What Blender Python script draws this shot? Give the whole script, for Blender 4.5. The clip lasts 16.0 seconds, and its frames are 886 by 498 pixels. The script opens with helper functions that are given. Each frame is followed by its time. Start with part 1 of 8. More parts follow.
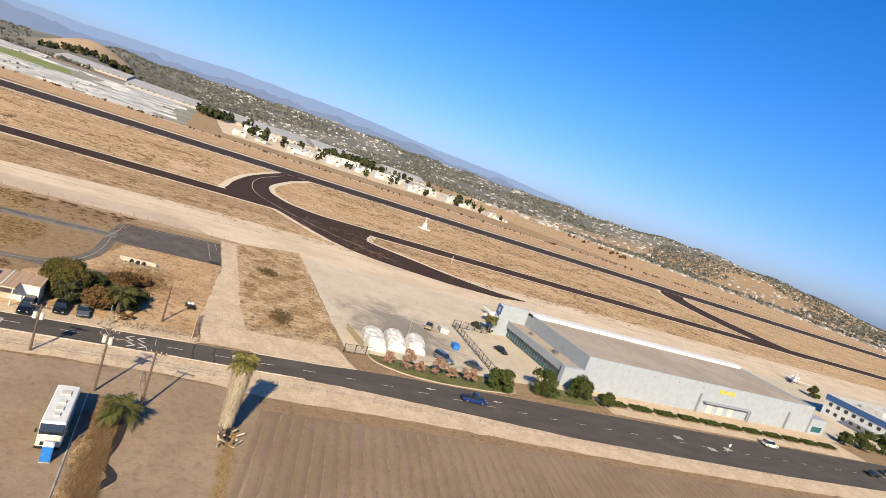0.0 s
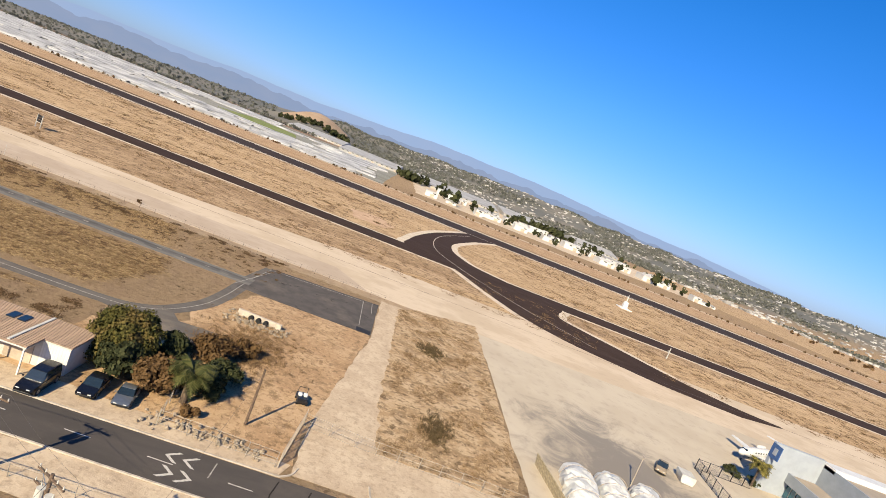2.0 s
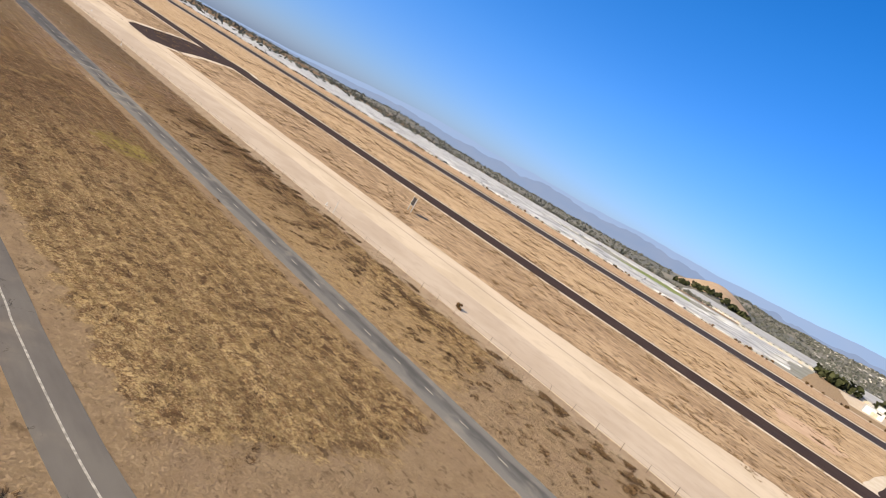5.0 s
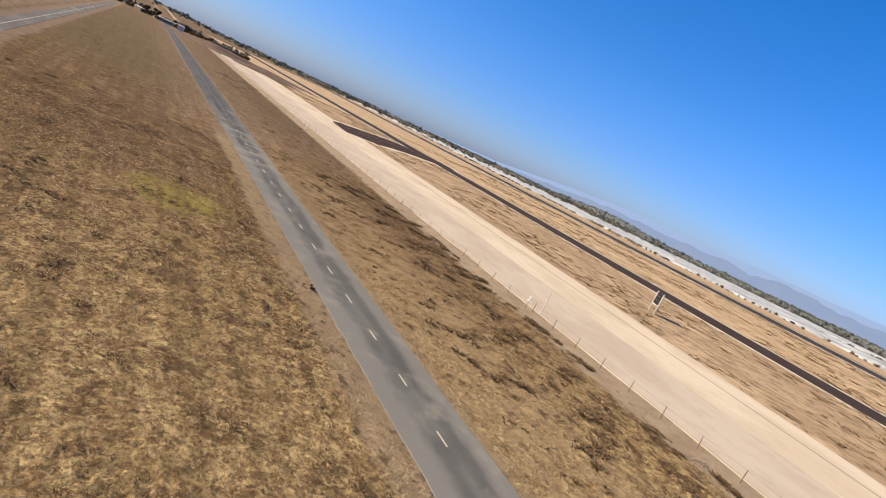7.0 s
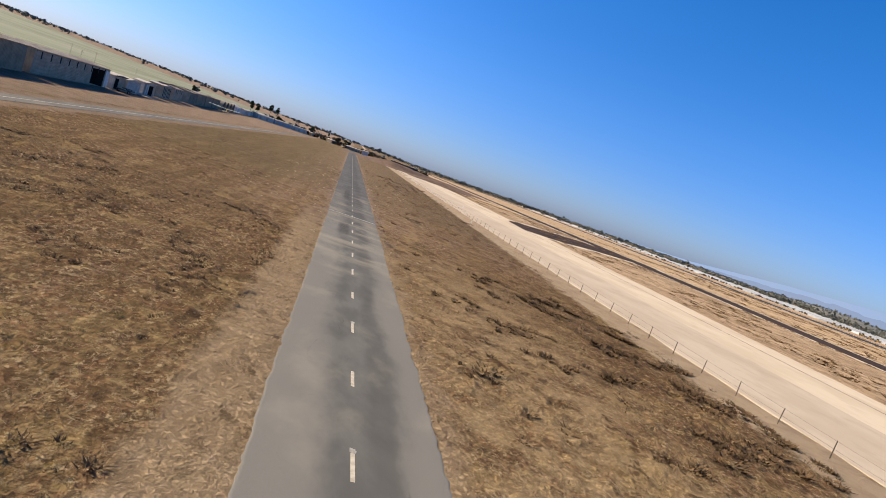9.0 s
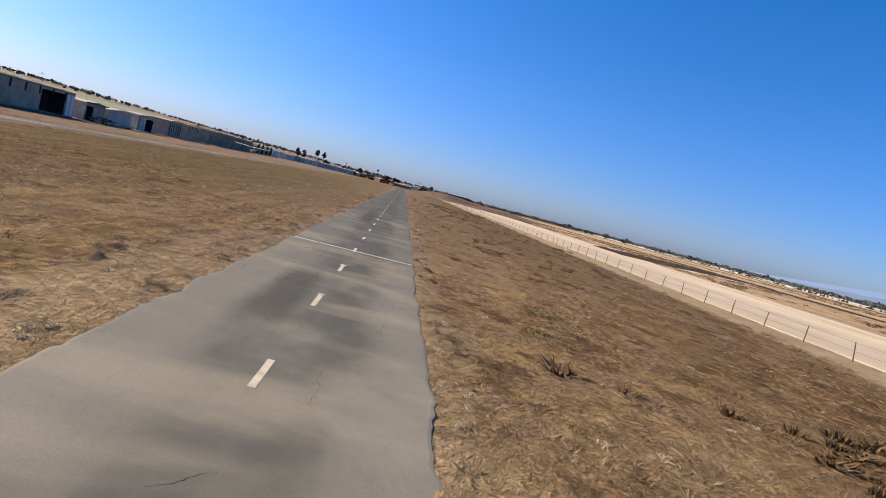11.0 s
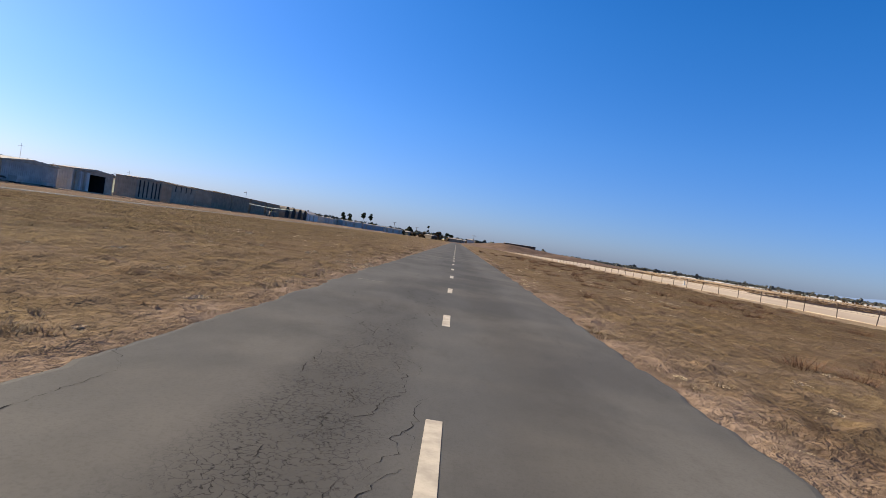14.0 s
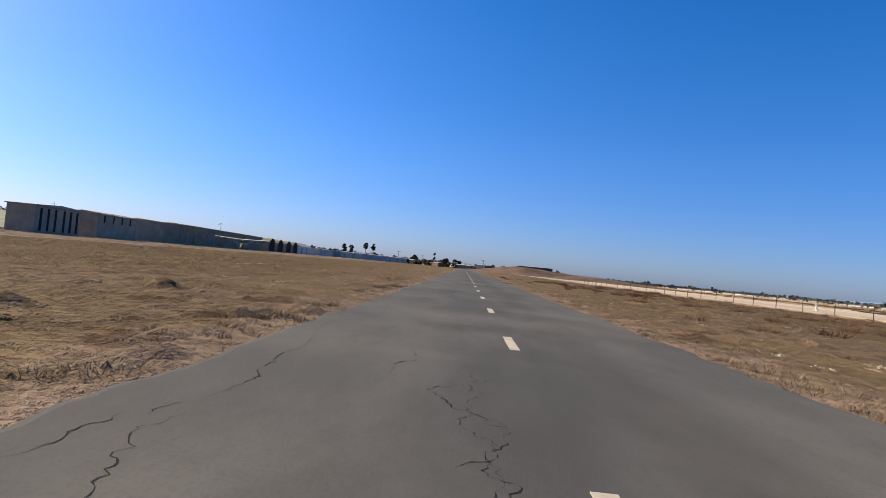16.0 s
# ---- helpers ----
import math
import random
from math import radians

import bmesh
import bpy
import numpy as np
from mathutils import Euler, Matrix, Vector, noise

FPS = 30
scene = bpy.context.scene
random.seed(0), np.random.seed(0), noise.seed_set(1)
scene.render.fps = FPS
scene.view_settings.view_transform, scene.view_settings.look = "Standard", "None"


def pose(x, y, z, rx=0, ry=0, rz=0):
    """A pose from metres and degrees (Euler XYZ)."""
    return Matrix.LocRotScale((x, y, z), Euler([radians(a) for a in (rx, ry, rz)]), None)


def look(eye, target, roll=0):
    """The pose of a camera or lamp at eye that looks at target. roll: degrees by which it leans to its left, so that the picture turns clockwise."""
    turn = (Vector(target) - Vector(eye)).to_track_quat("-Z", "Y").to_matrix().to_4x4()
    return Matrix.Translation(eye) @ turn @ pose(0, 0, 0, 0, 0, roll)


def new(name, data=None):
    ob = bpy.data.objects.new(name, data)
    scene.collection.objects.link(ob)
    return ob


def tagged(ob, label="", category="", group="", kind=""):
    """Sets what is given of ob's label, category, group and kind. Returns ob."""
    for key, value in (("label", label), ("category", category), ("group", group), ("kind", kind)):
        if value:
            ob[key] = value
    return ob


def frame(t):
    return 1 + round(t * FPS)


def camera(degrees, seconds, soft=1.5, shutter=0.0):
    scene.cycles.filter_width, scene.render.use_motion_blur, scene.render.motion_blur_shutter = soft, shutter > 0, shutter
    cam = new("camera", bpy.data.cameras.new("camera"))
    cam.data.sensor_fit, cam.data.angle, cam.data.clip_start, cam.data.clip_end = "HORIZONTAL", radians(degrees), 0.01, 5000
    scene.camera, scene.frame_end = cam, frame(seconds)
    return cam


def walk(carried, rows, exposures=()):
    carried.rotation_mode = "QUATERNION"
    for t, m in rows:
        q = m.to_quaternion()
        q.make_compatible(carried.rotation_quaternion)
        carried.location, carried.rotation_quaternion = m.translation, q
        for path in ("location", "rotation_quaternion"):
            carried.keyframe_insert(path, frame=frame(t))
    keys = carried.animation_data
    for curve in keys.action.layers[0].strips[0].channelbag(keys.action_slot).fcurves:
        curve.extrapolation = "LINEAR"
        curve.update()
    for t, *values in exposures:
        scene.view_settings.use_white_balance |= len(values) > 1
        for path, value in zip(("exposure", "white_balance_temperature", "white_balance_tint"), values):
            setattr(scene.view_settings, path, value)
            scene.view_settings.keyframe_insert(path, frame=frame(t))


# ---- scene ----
cam = camera(75.348, 16.0, 0.65)
PATH = [
    (0.0, pose(-151.758, -120.657, 40.397, 82.182, -19.288, -112.276)),
    (0.5, pose(-139.748, -123.968, 37.899, 81.951, -19.360, -110.076)),
    (1.0, pose(-128.728, -126.762, 35.862, 81.959, -19.638, -105.954)),
    (1.5, pose(-117.605, -128.515, 34.163, 82.184, -20.514, -99.647)),
    (2.0, pose(-106.686, -129.627, 32.508, 82.297, -21.842, -92.626)),
    (2.5, pose(-95.426, -130.063, 30.643, 82.240, -23.788, -84.912)),
    (3.0, pose(-83.992, -129.176, 28.921, 81.735, -26.266, -76.828)),
    (3.5, pose(-73.077, -127.209, 27.029, 80.891, -28.092, -69.255)),
    (4.0, pose(-62.896, -124.475, 25.482, 79.845, -28.263, -62.088)),
    (4.5, pose(-52.962, -120.295, 23.092, 79.339, -28.457, -55.419)),
    (5.0, pose(-43.464, -114.258, 19.885, 79.248, -29.605, -50.553)),
    (7.5, pose(-10.972, -77.548, 10.090, 79.546, -24.389, -24.150)),
    (8.0, pose(-7.343, -68.821, 8.697, 80.254, -23.688, -20.888)),
    (8.5, pose(-4.098, -60.199, 7.463, 81.391, -20.951, -14.857)),
    (9.0, pose(-2.100, -51.899, 6.293, 82.654, -19.874, -9.390)),
    (11.5, pose(1.264, -13.592, 2.157, 85.095, -13.696, -2.988)),
    (12.0, pose(1.108, -6.669, 1.650, 85.973, -12.797, -1.778)),
    (12.5, pose(0.887, 0.729, 1.313, 86.818, -12.114, -0.572)),
    (13.0, pose(0.598, 7.437, 1.120, 87.711, -11.625, 0.317)),
    (13.5, pose(0.342, 13.999, 1.092, 88.472, -9.845, 0.876)),
    (14.0, pose(-0.034, 20.047, 1.090, 89.017, -8.829, 1.332)),
    (14.5, pose(-0.348, 26.419, 1.091, 89.682, -7.839, 1.643)),
    (15.0, pose(-0.539, 32.449, 1.017, 90.389, -7.271, 1.862)),
    (15.5, pose(-0.588, 38.605, 0.832, 91.050, -6.188, 2.015)),
    (16.0, pose(-0.567, 44.413, 0.773, 91.667, -5.565, 2.098)),
]
walk(cam, PATH, [(0.0, 1.0), (2.5, 1.05), (5.0, 1.13), (9.0, 1.1), (12.5, 0.98), (16.0, 0.9)])

# ---- light ----
SUN = Vector((-0.787, 0.329, 0.522)).normalized()      # towards the sun, about 31 degrees up
world = bpy.data.worlds.new("sky")
scene.world = world
world.use_nodes = True
wn, wl = world.node_tree.nodes, world.node_tree.links
sky = wn.new("ShaderNodeTexSky")
sky.sky_type = "NISHITA"
sky.sun_disc = False
sky.sun_elevation = math.asin(SUN.z)
sky.sun_rotation = math.atan2(SUN.x, SUN.y)
sky.altitude, sky.air_density, sky.dust_density, sky.ozone_density = 50.0, 1.0, 0.6, 4.0
tint = wn.new("ShaderNodeMix")
tint.data_type, tint.blend_type = "RGBA", "MULTIPLY"
tint.inputs[0].default_value = 1.0
tint.inputs[7].default_value = (0.92, 0.95, 1.24, 1.0)
sat = wn.new("ShaderNodeHueSaturation")
sat.inputs["Saturation"].default_value = 1.24
wl.new(sky.outputs[0], tint.inputs[6])
wl.new(tint.outputs[2], sat.inputs["Color"])
# a layer of grey-blue haze that dims the sky all round towards the horizon
up = wn.new("ShaderNodeSeparateXYZ")
wl.new(wn.new("ShaderNodeTexCoord").outputs["Generated"], up.inputs[0])
haze = wn.new("ShaderNodeValToRGB")
for i, (at, col) in enumerate(((0.0, (0.60, 0.71, 0.91)), (0.08, (0.76, 0.84, 0.95)), (0.19, (1.00, 1.03, 1.01)), (0.36, (1.20, 1.16, 1.05)))):
    stop = haze.color_ramp.elements[i] if i < 2 else haze.color_ramp.elements.new(at)
    stop.position, stop.color = at, (*col, 1.0)
wl.new(up.outputs["Z"], haze.inputs[0])
dim = wn.new("ShaderNodeMix")
dim.data_type, dim.blend_type = "RGBA", "MULTIPLY"
dim.inputs[0].default_value = 1.0
wl.new(sat.outputs[0], dim.inputs[6])
wl.new(haze.outputs[0], dim.inputs[7])
wl.new(dim.outputs[2], wn["Background"].inputs["Color"])
wn["Background"].inputs["Strength"].default_value = 0.0667

sun_data = bpy.data.lights.new("sun", "SUN")
sun_data.energy, sun_data.angle, sun_data.color = 5.0, radians(0.55), (1.0, 0.88, 0.63)
sun = new("sun", sun_data)
sun.matrix_world = look(SUN * 300, (0, 0, 0))

# ---- helpers of this scene ----


TONE = 0.68      # scales every base colour down alike; with raised exposure this deepens the shade


def toned(c):
    return (*(v * TONE for v in c), 1.0)


class Nodes:
    """A small shorthand for node materials."""

    def __init__(self, name, rough=0.9, metal=0.0, spec=0.3):
        self.m = bpy.data.materials.new(name)
        self.m.use_nodes = True
        self.t = self.m.node_tree
        self.b = self.t.nodes["Principled BSDF"]
        self.b.inputs["Roughness"].default_value = rough
        self.b.inputs["Metallic"].default_value = metal
        self.b.inputs["Specular IOR Level"].default_value = spec
        self.where = None

    def n(self, kind, **ins):
        node = self.t.nodes.new(kind)
        for k, v in ins.items():
            node.inputs[k.replace("_", " ")].default_value = v
        return node

    def link(self, a, b):
        self.t.links.new(a, b)

    def coords(self, local=False, stretch=(1, 1, 1)):
        if local:
            src = self.n("ShaderNodeTexCoord").outputs["Object"]
        else:
            src = self.n("ShaderNodeNewGeometry").outputs["Position"]
        if stretch != (1, 1, 1):
            mp = self.n("ShaderNodeMapping")
            mp.inputs["Scale"].default_value = stretch
            self.link(src, mp.inputs["Vector"])
            src = mp.outputs[0]
        return src

    def noise(self, scale, detail=4.0, rough=0.6, src=None, lo=0.35, hi=0.65, distort=0.0):
        nz = self.n("ShaderNodeTexNoise", Scale=scale, Detail=detail, Roughness=rough, Distortion=distort)
        self.link(src or self.coords(), nz.inputs["Vector"])
        return self.ramp(nz.outputs["Fac"], lo, hi)

    def ramp(self, val, lo, hi):
        r = self.n("ShaderNodeMapRange", From_Min=lo, From_Max=hi)
        r.interpolation_type = "SMOOTHSTEP"
        self.link(val, r.inputs["Value"])
        return r.outputs[0]

    def math(self, op, a, b):
        r = self.n("ShaderNodeMath")
        r.operation = op
        for i, v in enumerate((a, b)):
            if isinstance(v, (int, float)):
                r.inputs[i].default_value = v
            else:
                self.link(v, r.inputs[i])
        return r.outputs[0]

    def mix(self, fac, a, b):
        r = self.n("ShaderNodeMix")
        r.data_type = "RGBA"
        if isinstance(fac, (int, float)):
            r.inputs[0].default_value = fac
        else:
            self.link(fac, r.inputs[0])
        for i, v in ((6, a), (7, b)):
            if isinstance(v, tuple):
                r.inputs[i].default_value = toned(v)
            else:
                self.link(v, r.inputs[i])
        return r.outputs[2]

    def colour(self, c):
        if isinstance(c, tuple):
            self.b.inputs["Base Color"].default_value = toned(c)
        else:
            self.link(c, self.b.inputs["Base Color"])

    def bump(self, height, strength=0.5, dist=0.05):
        r = self.n("ShaderNodeBump", Strength=strength, Distance=dist)
        self.link(height, r.inputs["Height"])
        self.link(r.outputs[0], self.b.inputs["Normal"])


def plain(name, col, rough=0.6, metal=0.0, var=0.15, scale=3.0, spec=0.4, local=True):
    """Paint, plastic or metal with faint dirt at two scales."""
    k = Nodes(name, rough, metal, spec)
    src = k.coords(local)
    dark = tuple(c * (1 - 2 * var) for c in col)
    light = tuple(min(1.0, c * (1 + var)) for c in col)
    a = k.mix(k.noise(scale, src=src, lo=0.3, hi=0.7), dark, light)
    a = k.mix(k.math("MULTIPLY", k.noise(scale * 9, src=src, lo=0.5, hi=0.8), 0.5), a, tuple(c * (1 - var) for c in col))
    k.colour(a)
    return k.m


def two(name, a, b, scale, c=None, scale2=None, rough=0.95, lo=0.4, hi=0.6, bump=0.0, stretch=(1, 1, 1), spec=0.15, fac=0.6, speck=0.0, depth=1.0):
    """Two colours in patches, and a third in finer specks."""
    k = Nodes(name, rough, 0.0, spec)
    src = k.coords(stretch=stretch)
    col = k.mix(k.noise(scale, src=src, lo=lo, hi=hi), a, b)
    if c:
        col = k.mix(k.math("MULTIPLY", k.noise(scale2, src=src, lo=0.5, hi=0.68), fac), col, c)
        if speck:
            far = k.coords(stretch=(1, 0.75, 1))
            dark = tuple(v * 0.55 for v in c)
            pale = tuple(min(0.95, v * 1.25) for v in a)
            col = k.mix(k.math("MULTIPLY", k.noise(speck * 0.3, 5, 0.7, far, 0.5, 0.6), 0.55 * depth), col, c)
            col = k.mix(k.math("MULTIPLY", k.noise(speck, 5, 0.75, far, 0.52, 0.6), 0.8 * depth), col, dark)
            col = k.mix(k.math("MULTIPLY", k.noise(speck * 1.6, 4, 0.75, src, 0.54, 0.62), 0.6 * depth), col, pale)
    k.colour(col)
    if bump:
        k.bump(k.noise((scale2 or scale) * 2.0, src=src, lo=0.2, hi=0.8), bump)
    return k.m


def mesh_np(name, verts, faces, material=None, smooth=False):
    """A mesh from arrays; all faces have the same number of corners."""
    verts = np.asarray(verts, dtype=np.float32)
    faces = np.asarray(faces, dtype=np.int32)
    me = bpy.data.meshes.new(name)
    nf, k = faces.shape
    me.vertices.add(len(verts))
    me.vertices.foreach_set("co", verts.ravel())
    me.loops.add(nf * k)
    me.loops.foreach_set("vertex_index", faces.ravel())
    me.polygons.add(nf)
    me.polygons.foreach_set("loop_start", np.arange(0, nf * k, k, dtype=np.int32))
    me.polygons.foreach_set("use_smooth", np.full(nf, smooth, dtype=bool))
    me.update(calc_edges=True)
    me.validate()
    if material:
        me.materials.append(material)
    return me


def part(name, bm, material, parent=None, label="", smooth=False):
    """Links a bmesh as one mesh object, under a thing or a part."""
    me = bpy.data.meshes.new(name)
    bm.to_mesh(me)
    bm.free()
    if smooth:
        for p in me.polygons:
            p.use_smooth = True
    me.materials.append(material)
    ob = new(name, me)
    if parent:
        ob.parent = parent
    return tagged(ob, label)


def part_me(name, me, parent=None, label="", m=None):
    ob = new(name, me)
    if parent:
        ob.parent = parent
    if m is not None:
        ob.matrix_basis = m
    return tagged(ob, label)


def thing(name, label, category, m=None, group="", kind=""):
    """An empty at a thing's base."""
    ob = new(name)
    ob.empty_display_size = 0.2
    if m is not None:
        ob.matrix_basis = m
    return tagged(ob, label, category, group, kind)


def box(x0, y0, z0, x1, y1, z1, bevel=0.0, bm=None):
    """A box from corner to corner, in a new bmesh or added to one."""
    bm = bm or bmesh.new()
    vs = bmesh.ops.create_cube(bm, size=1.0)["verts"]
    bmesh.ops.scale(bm, vec=(abs(x1 - x0), abs(y1 - y0), abs(z1 - z0)), verts=vs)
    bmesh.ops.translate(bm, vec=((x0 + x1) / 2, (y0 + y1) / 2, (z0 + z1) / 2), verts=vs)
    if bevel:
        es = list({e for v in vs for e in v.link_edges})
        bmesh.ops.bevel(bm, geom=es, offset=bevel, segments=1, affect="EDGES")
    return bm


def rod(a, b, r0, r1=None, seg=8, bm=None):
    """A tapered round bar between two points."""
    bm = bm or bmesh.new()
    a, b = Vector(a), Vector(b)
    d = b - a
    q = d.to_track_quat("Z", "Y").to_matrix().to_4x4()
    bmesh.ops.create_cone(bm, cap_ends=True, segments=seg, radius1=r0, radius2=r0 if r1 is None else r1, depth=d.length,
                          matrix=Matrix.Translation((a + b) / 2) @ q)
    return bm


def prism(points, z0, z1, bm=None):
    """A flat outline (x, y), drawn up from z0 to z1."""
    bm = bm or bmesh.new()
    lo = [bm.verts.new((x, y, z0)) for x, y in points]
    hi = [bm.verts.new((x, y, z1)) for x, y in points]
    n = len(points)
    bm.faces.new(hi)
    bm.faces.new(lo[::-1])
    for i in range(n):
        bm.faces.new((lo[i], lo[(i + 1) % n], hi[(i + 1) % n], hi[i]))
    bmesh.ops.recalc_face_normals(bm, faces=bm.faces)
    return bm


def rough_outline(points, step=2.0, amp=0.3, seed=0):
    """The outline cut into short steps that wander in and out."""
    out = []
    n = len(points)
    for i in range(n):
        (ax, ay), (bx, by) = points[i], points[(i + 1) % n]
        length = math.hypot(bx - ax, by - ay)
        k = max(1, min(400, int(length / step)))
        nx, ny = (by - ay) / max(length, 1e-6), -(bx - ax) / max(length, 1e-6)
        for j in range(k):
            f = j / k
            x, y = ax + (bx - ax) * f, ay + (by - ay) * f
            d = amp * (noise.noise((x * 0.35, y * 0.35, seed)) + 0.7 * noise.noise((x * 1.1, y * 1.1, seed + 9))) * (1 if j else 0.3)
            out.append((x + nx * d, y + ny * d))
    return out


def sheet(name, points, z, material, label, category="ground", step=0.0, amp=0.3, seed=0, thick=0.0):
    """A flat area of ground or paving, with edges that reach down into the ground."""
    if step:
        points = rough_outline(points, step, amp, seed)
    bm = prism(points, -0.05, z)
    bmesh.ops.triangulate(bm, faces=bm.faces)
    ob = part(name, bm, material)
    return tagged(ob, label, category, kind="structure")


def ribbon(name, points, width, z, material, label, category="road", parent=None, closed=False):
    """A strip of even width along a line."""
    pts = [Vector((x, y, 0)) for x, y in points]
    bm = bmesh.new()
    rows = []
    for i, p in enumerate(pts):
        a, b = pts[max(0, i - 1)], pts[min(len(pts) - 1, i + 1)]
        t = (b - a).normalized()
        w = width[i] if isinstance(width, (list, tuple)) else width
        s = Vector((t.y, -t.x, 0)) * w / 2
        rows.append([bm.verts.new((*(p + s).xy, zz)) for zz in (-0.04, z)] + [bm.verts.new((*(p - s).xy, zz)) for zz in (z, -0.04)])
    for r, q in zip(rows, rows[1:]):
        for j in range(3):
            bm.faces.new((r[j], q[j], q[j + 1], r[j + 1]))
    bm.faces.new(rows[0])
    bm.faces.new(rows[-1][::-1])
    bmesh.ops.recalc_face_normals(bm, faces=bm.faces)
    ob = part(name, bm, material, parent)
    return ob if parent else tagged(ob, label, category, kind="structure")


def smooth_line(points, n=12):
    """A Catmull-Rom line through the points."""
    p = [Vector((x, y, 0)) for x, y in points]
    p = [p[0] * 2 - p[1]] + p + [p[-1] * 2 - p[-2]]
    out = []
    for i in range(1, len(p) - 2):
        for j in range(n):
            t = j / n
            a, b, c, d = p[i - 1], p[i], p[i + 1], p[i + 2]
            q = 0.5 * (2 * b + (c - a) * t + (2 * a - 5 * b + 4 * c - d) * t * t + (3 * b - a - 3 * c + d) * t ** 3)
            out.append((q.x, q.y))
    out.append((p[-2].x, p[-2].y))
    return out

# ---- materials ----
def ground_material():
    k = Nodes("dry_grass_ground", 1.0, 0.0, 0.03)
    pos = k.coords()
    xyz = k.n("ShaderNodeSeparateXYZ")
    k.link(pos, xyz.inputs[0])
    px, py = xyz.outputs[0], xyz.outputs[1]
    big = k.noise(0.022, 4, 0.6, pos, 0.38, 0.62)
    mid = k.noise(0.13, 5, 0.65, pos, 0.40, 0.62)
    fine = k.noise(0.8, 6, 0.75, pos, 0.42, 0.60)
    clump = k.noise(2.1, 5, 0.75, k.coords(stretch=(1, 0.8, 1)), 0.50, 0.60)
    tiny = k.noise(9.0, 4, 0.8, pos, 0.48, 0.62)
    straw = k.mix(big, (0.50, 0.325, 0.14), (0.42, 0.255, 0.105))
    straw = k.mix(k.math("MULTIPLY", k.ramp(py, -82.0, -22.0), 0.5), straw, (0.27, 0.172, 0.085))
    dirt = k.mix(mid, (0.40, 0.26, 0.165), (0.31, 0.195, 0.115))
    col = k.mix(fine, straw, dirt)
    col = k.mix(k.math("MULTIPLY", mid, 0.35), col, (0.25, 0.155, 0.075))
    col = k.mix(k.math("MULTIPLY", k.noise(3.2, 3, 0.7, pos, 0.55, 0.66), 0.55), col, (0.58, 0.40, 0.19))
    # dark clumps and specks, with the shade beside clumps put into their colour
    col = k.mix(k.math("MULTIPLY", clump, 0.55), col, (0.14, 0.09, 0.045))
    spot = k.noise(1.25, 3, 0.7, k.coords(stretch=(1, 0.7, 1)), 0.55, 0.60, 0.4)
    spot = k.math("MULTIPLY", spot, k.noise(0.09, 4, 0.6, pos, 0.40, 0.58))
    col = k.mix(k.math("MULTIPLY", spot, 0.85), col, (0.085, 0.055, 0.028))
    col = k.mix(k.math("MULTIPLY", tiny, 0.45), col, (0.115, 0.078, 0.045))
    green = k.noise(0.06, 4, 0.6, k.coords(stretch=(1, 1.7, 1)), 0.52, 0.66)
    col = k.mix(k.math("MULTIPLY", k.math("MULTIPLY", green, k.noise(0.5, 5, 0.7, pos, 0.35, 0.6)), 0.28), col, (0.20, 0.15, 0.045))
    # bare trodden margins, with wandering edges
    wander = k.math("MULTIPLY", k.math("SUBTRACT", k.noise(0.4, 6, 0.75, pos, 0.2, 0.8), 0.5), 3.4)

    def band(centre, half, soft, amount=1.0):
        d = k.math("ABSOLUTE", k.math("SUBTRACT", px, centre), 0.0)
        d = k.math("ADD", d, k.math("MULTIPLY", wander, amount))
        return k.ramp(d, half + soft, half - soft)

    left = k.math("MULTIPLY", band(-3.1, 0.95, 0.3, 0.25), k.ramp(py, 4.0, -12.0))
    edge = band(0.0, 2.75, 0.5, 0.5)
    fence = band(22.6, 2.6, 0.5, 0.6)
    access = k.math("MULTIPLY", band(-30.0, 3.1, 0.5, 0.6), k.ramp(py, -104.0, -92.0))
    west = k.ramp(k.math("ADD", px, k.math("MULTIPLY", wander, 1.2)), -32.5, -34.5)
    bend = k.ramp(k.math("ADD", k.math("MULTIPLY", wander, 1.2), k.math("SUBTRACT", py, k.math("MULTIPLY", k.math("ABSOLUTE", k.math("ADD", px, 13.0), 0.0), 0.35))), -96.5, -99.0)
    ploughed = k.mix(k.noise(0.5, 6, 0.72, pos, 0.38, 0.62), (0.36, 0.25, 0.187), (0.255, 0.173, 0.125))
    col = k.mix(k.math("MULTIPLY", k.math("MULTIPLY", k.math("MULTIPLY", k.ramp(py, -10.0, 6.0), 0.75), k.noise(0.2, 5, 0.7, pos, 0.40, 0.60)), k.ramp(px, -30.0, -5.0)), col, ploughed)
    rows = k.noise(0.9, 3, 0.6, k.coords(stretch=(1, 0.03, 1)), 0.44, 0.6)
    col = k.mix(k.math("MULTIPLY", k.math("MULTIPLY", rows, k.ramp(px, 0.0, -3.0)), 0.42), col, (0.19, 0.12, 0.058))
    matted = k.math("MULTIPLY", k.math("MULTIPLY", k.ramp(px, -5.0, -9.0), k.ramp(py, 0.0, 16.0)), k.noise(0.35, 5, 0.7, pos, 0.36, 0.58))
    col = k.mix(k.math("MULTIPLY", matted, 0.6), col, (0.30, 0.225, 0.085))
    lime = k.n("ShaderNodeVectorMath")
    lime.operation = "DISTANCE"
    k.link(pos, lime.inputs[0])
    lime.inputs[1].default_value = (-9.6, -43.5, 0.0)
    col = k.mix(k.math("MULTIPLY", k.ramp(k.math("ADD", lime.outputs["Value"], k.math("MULTIPLY", wander, 1.3)), 4.6, 2.2), 0.5), col, (0.30, 0.25, 0.05))
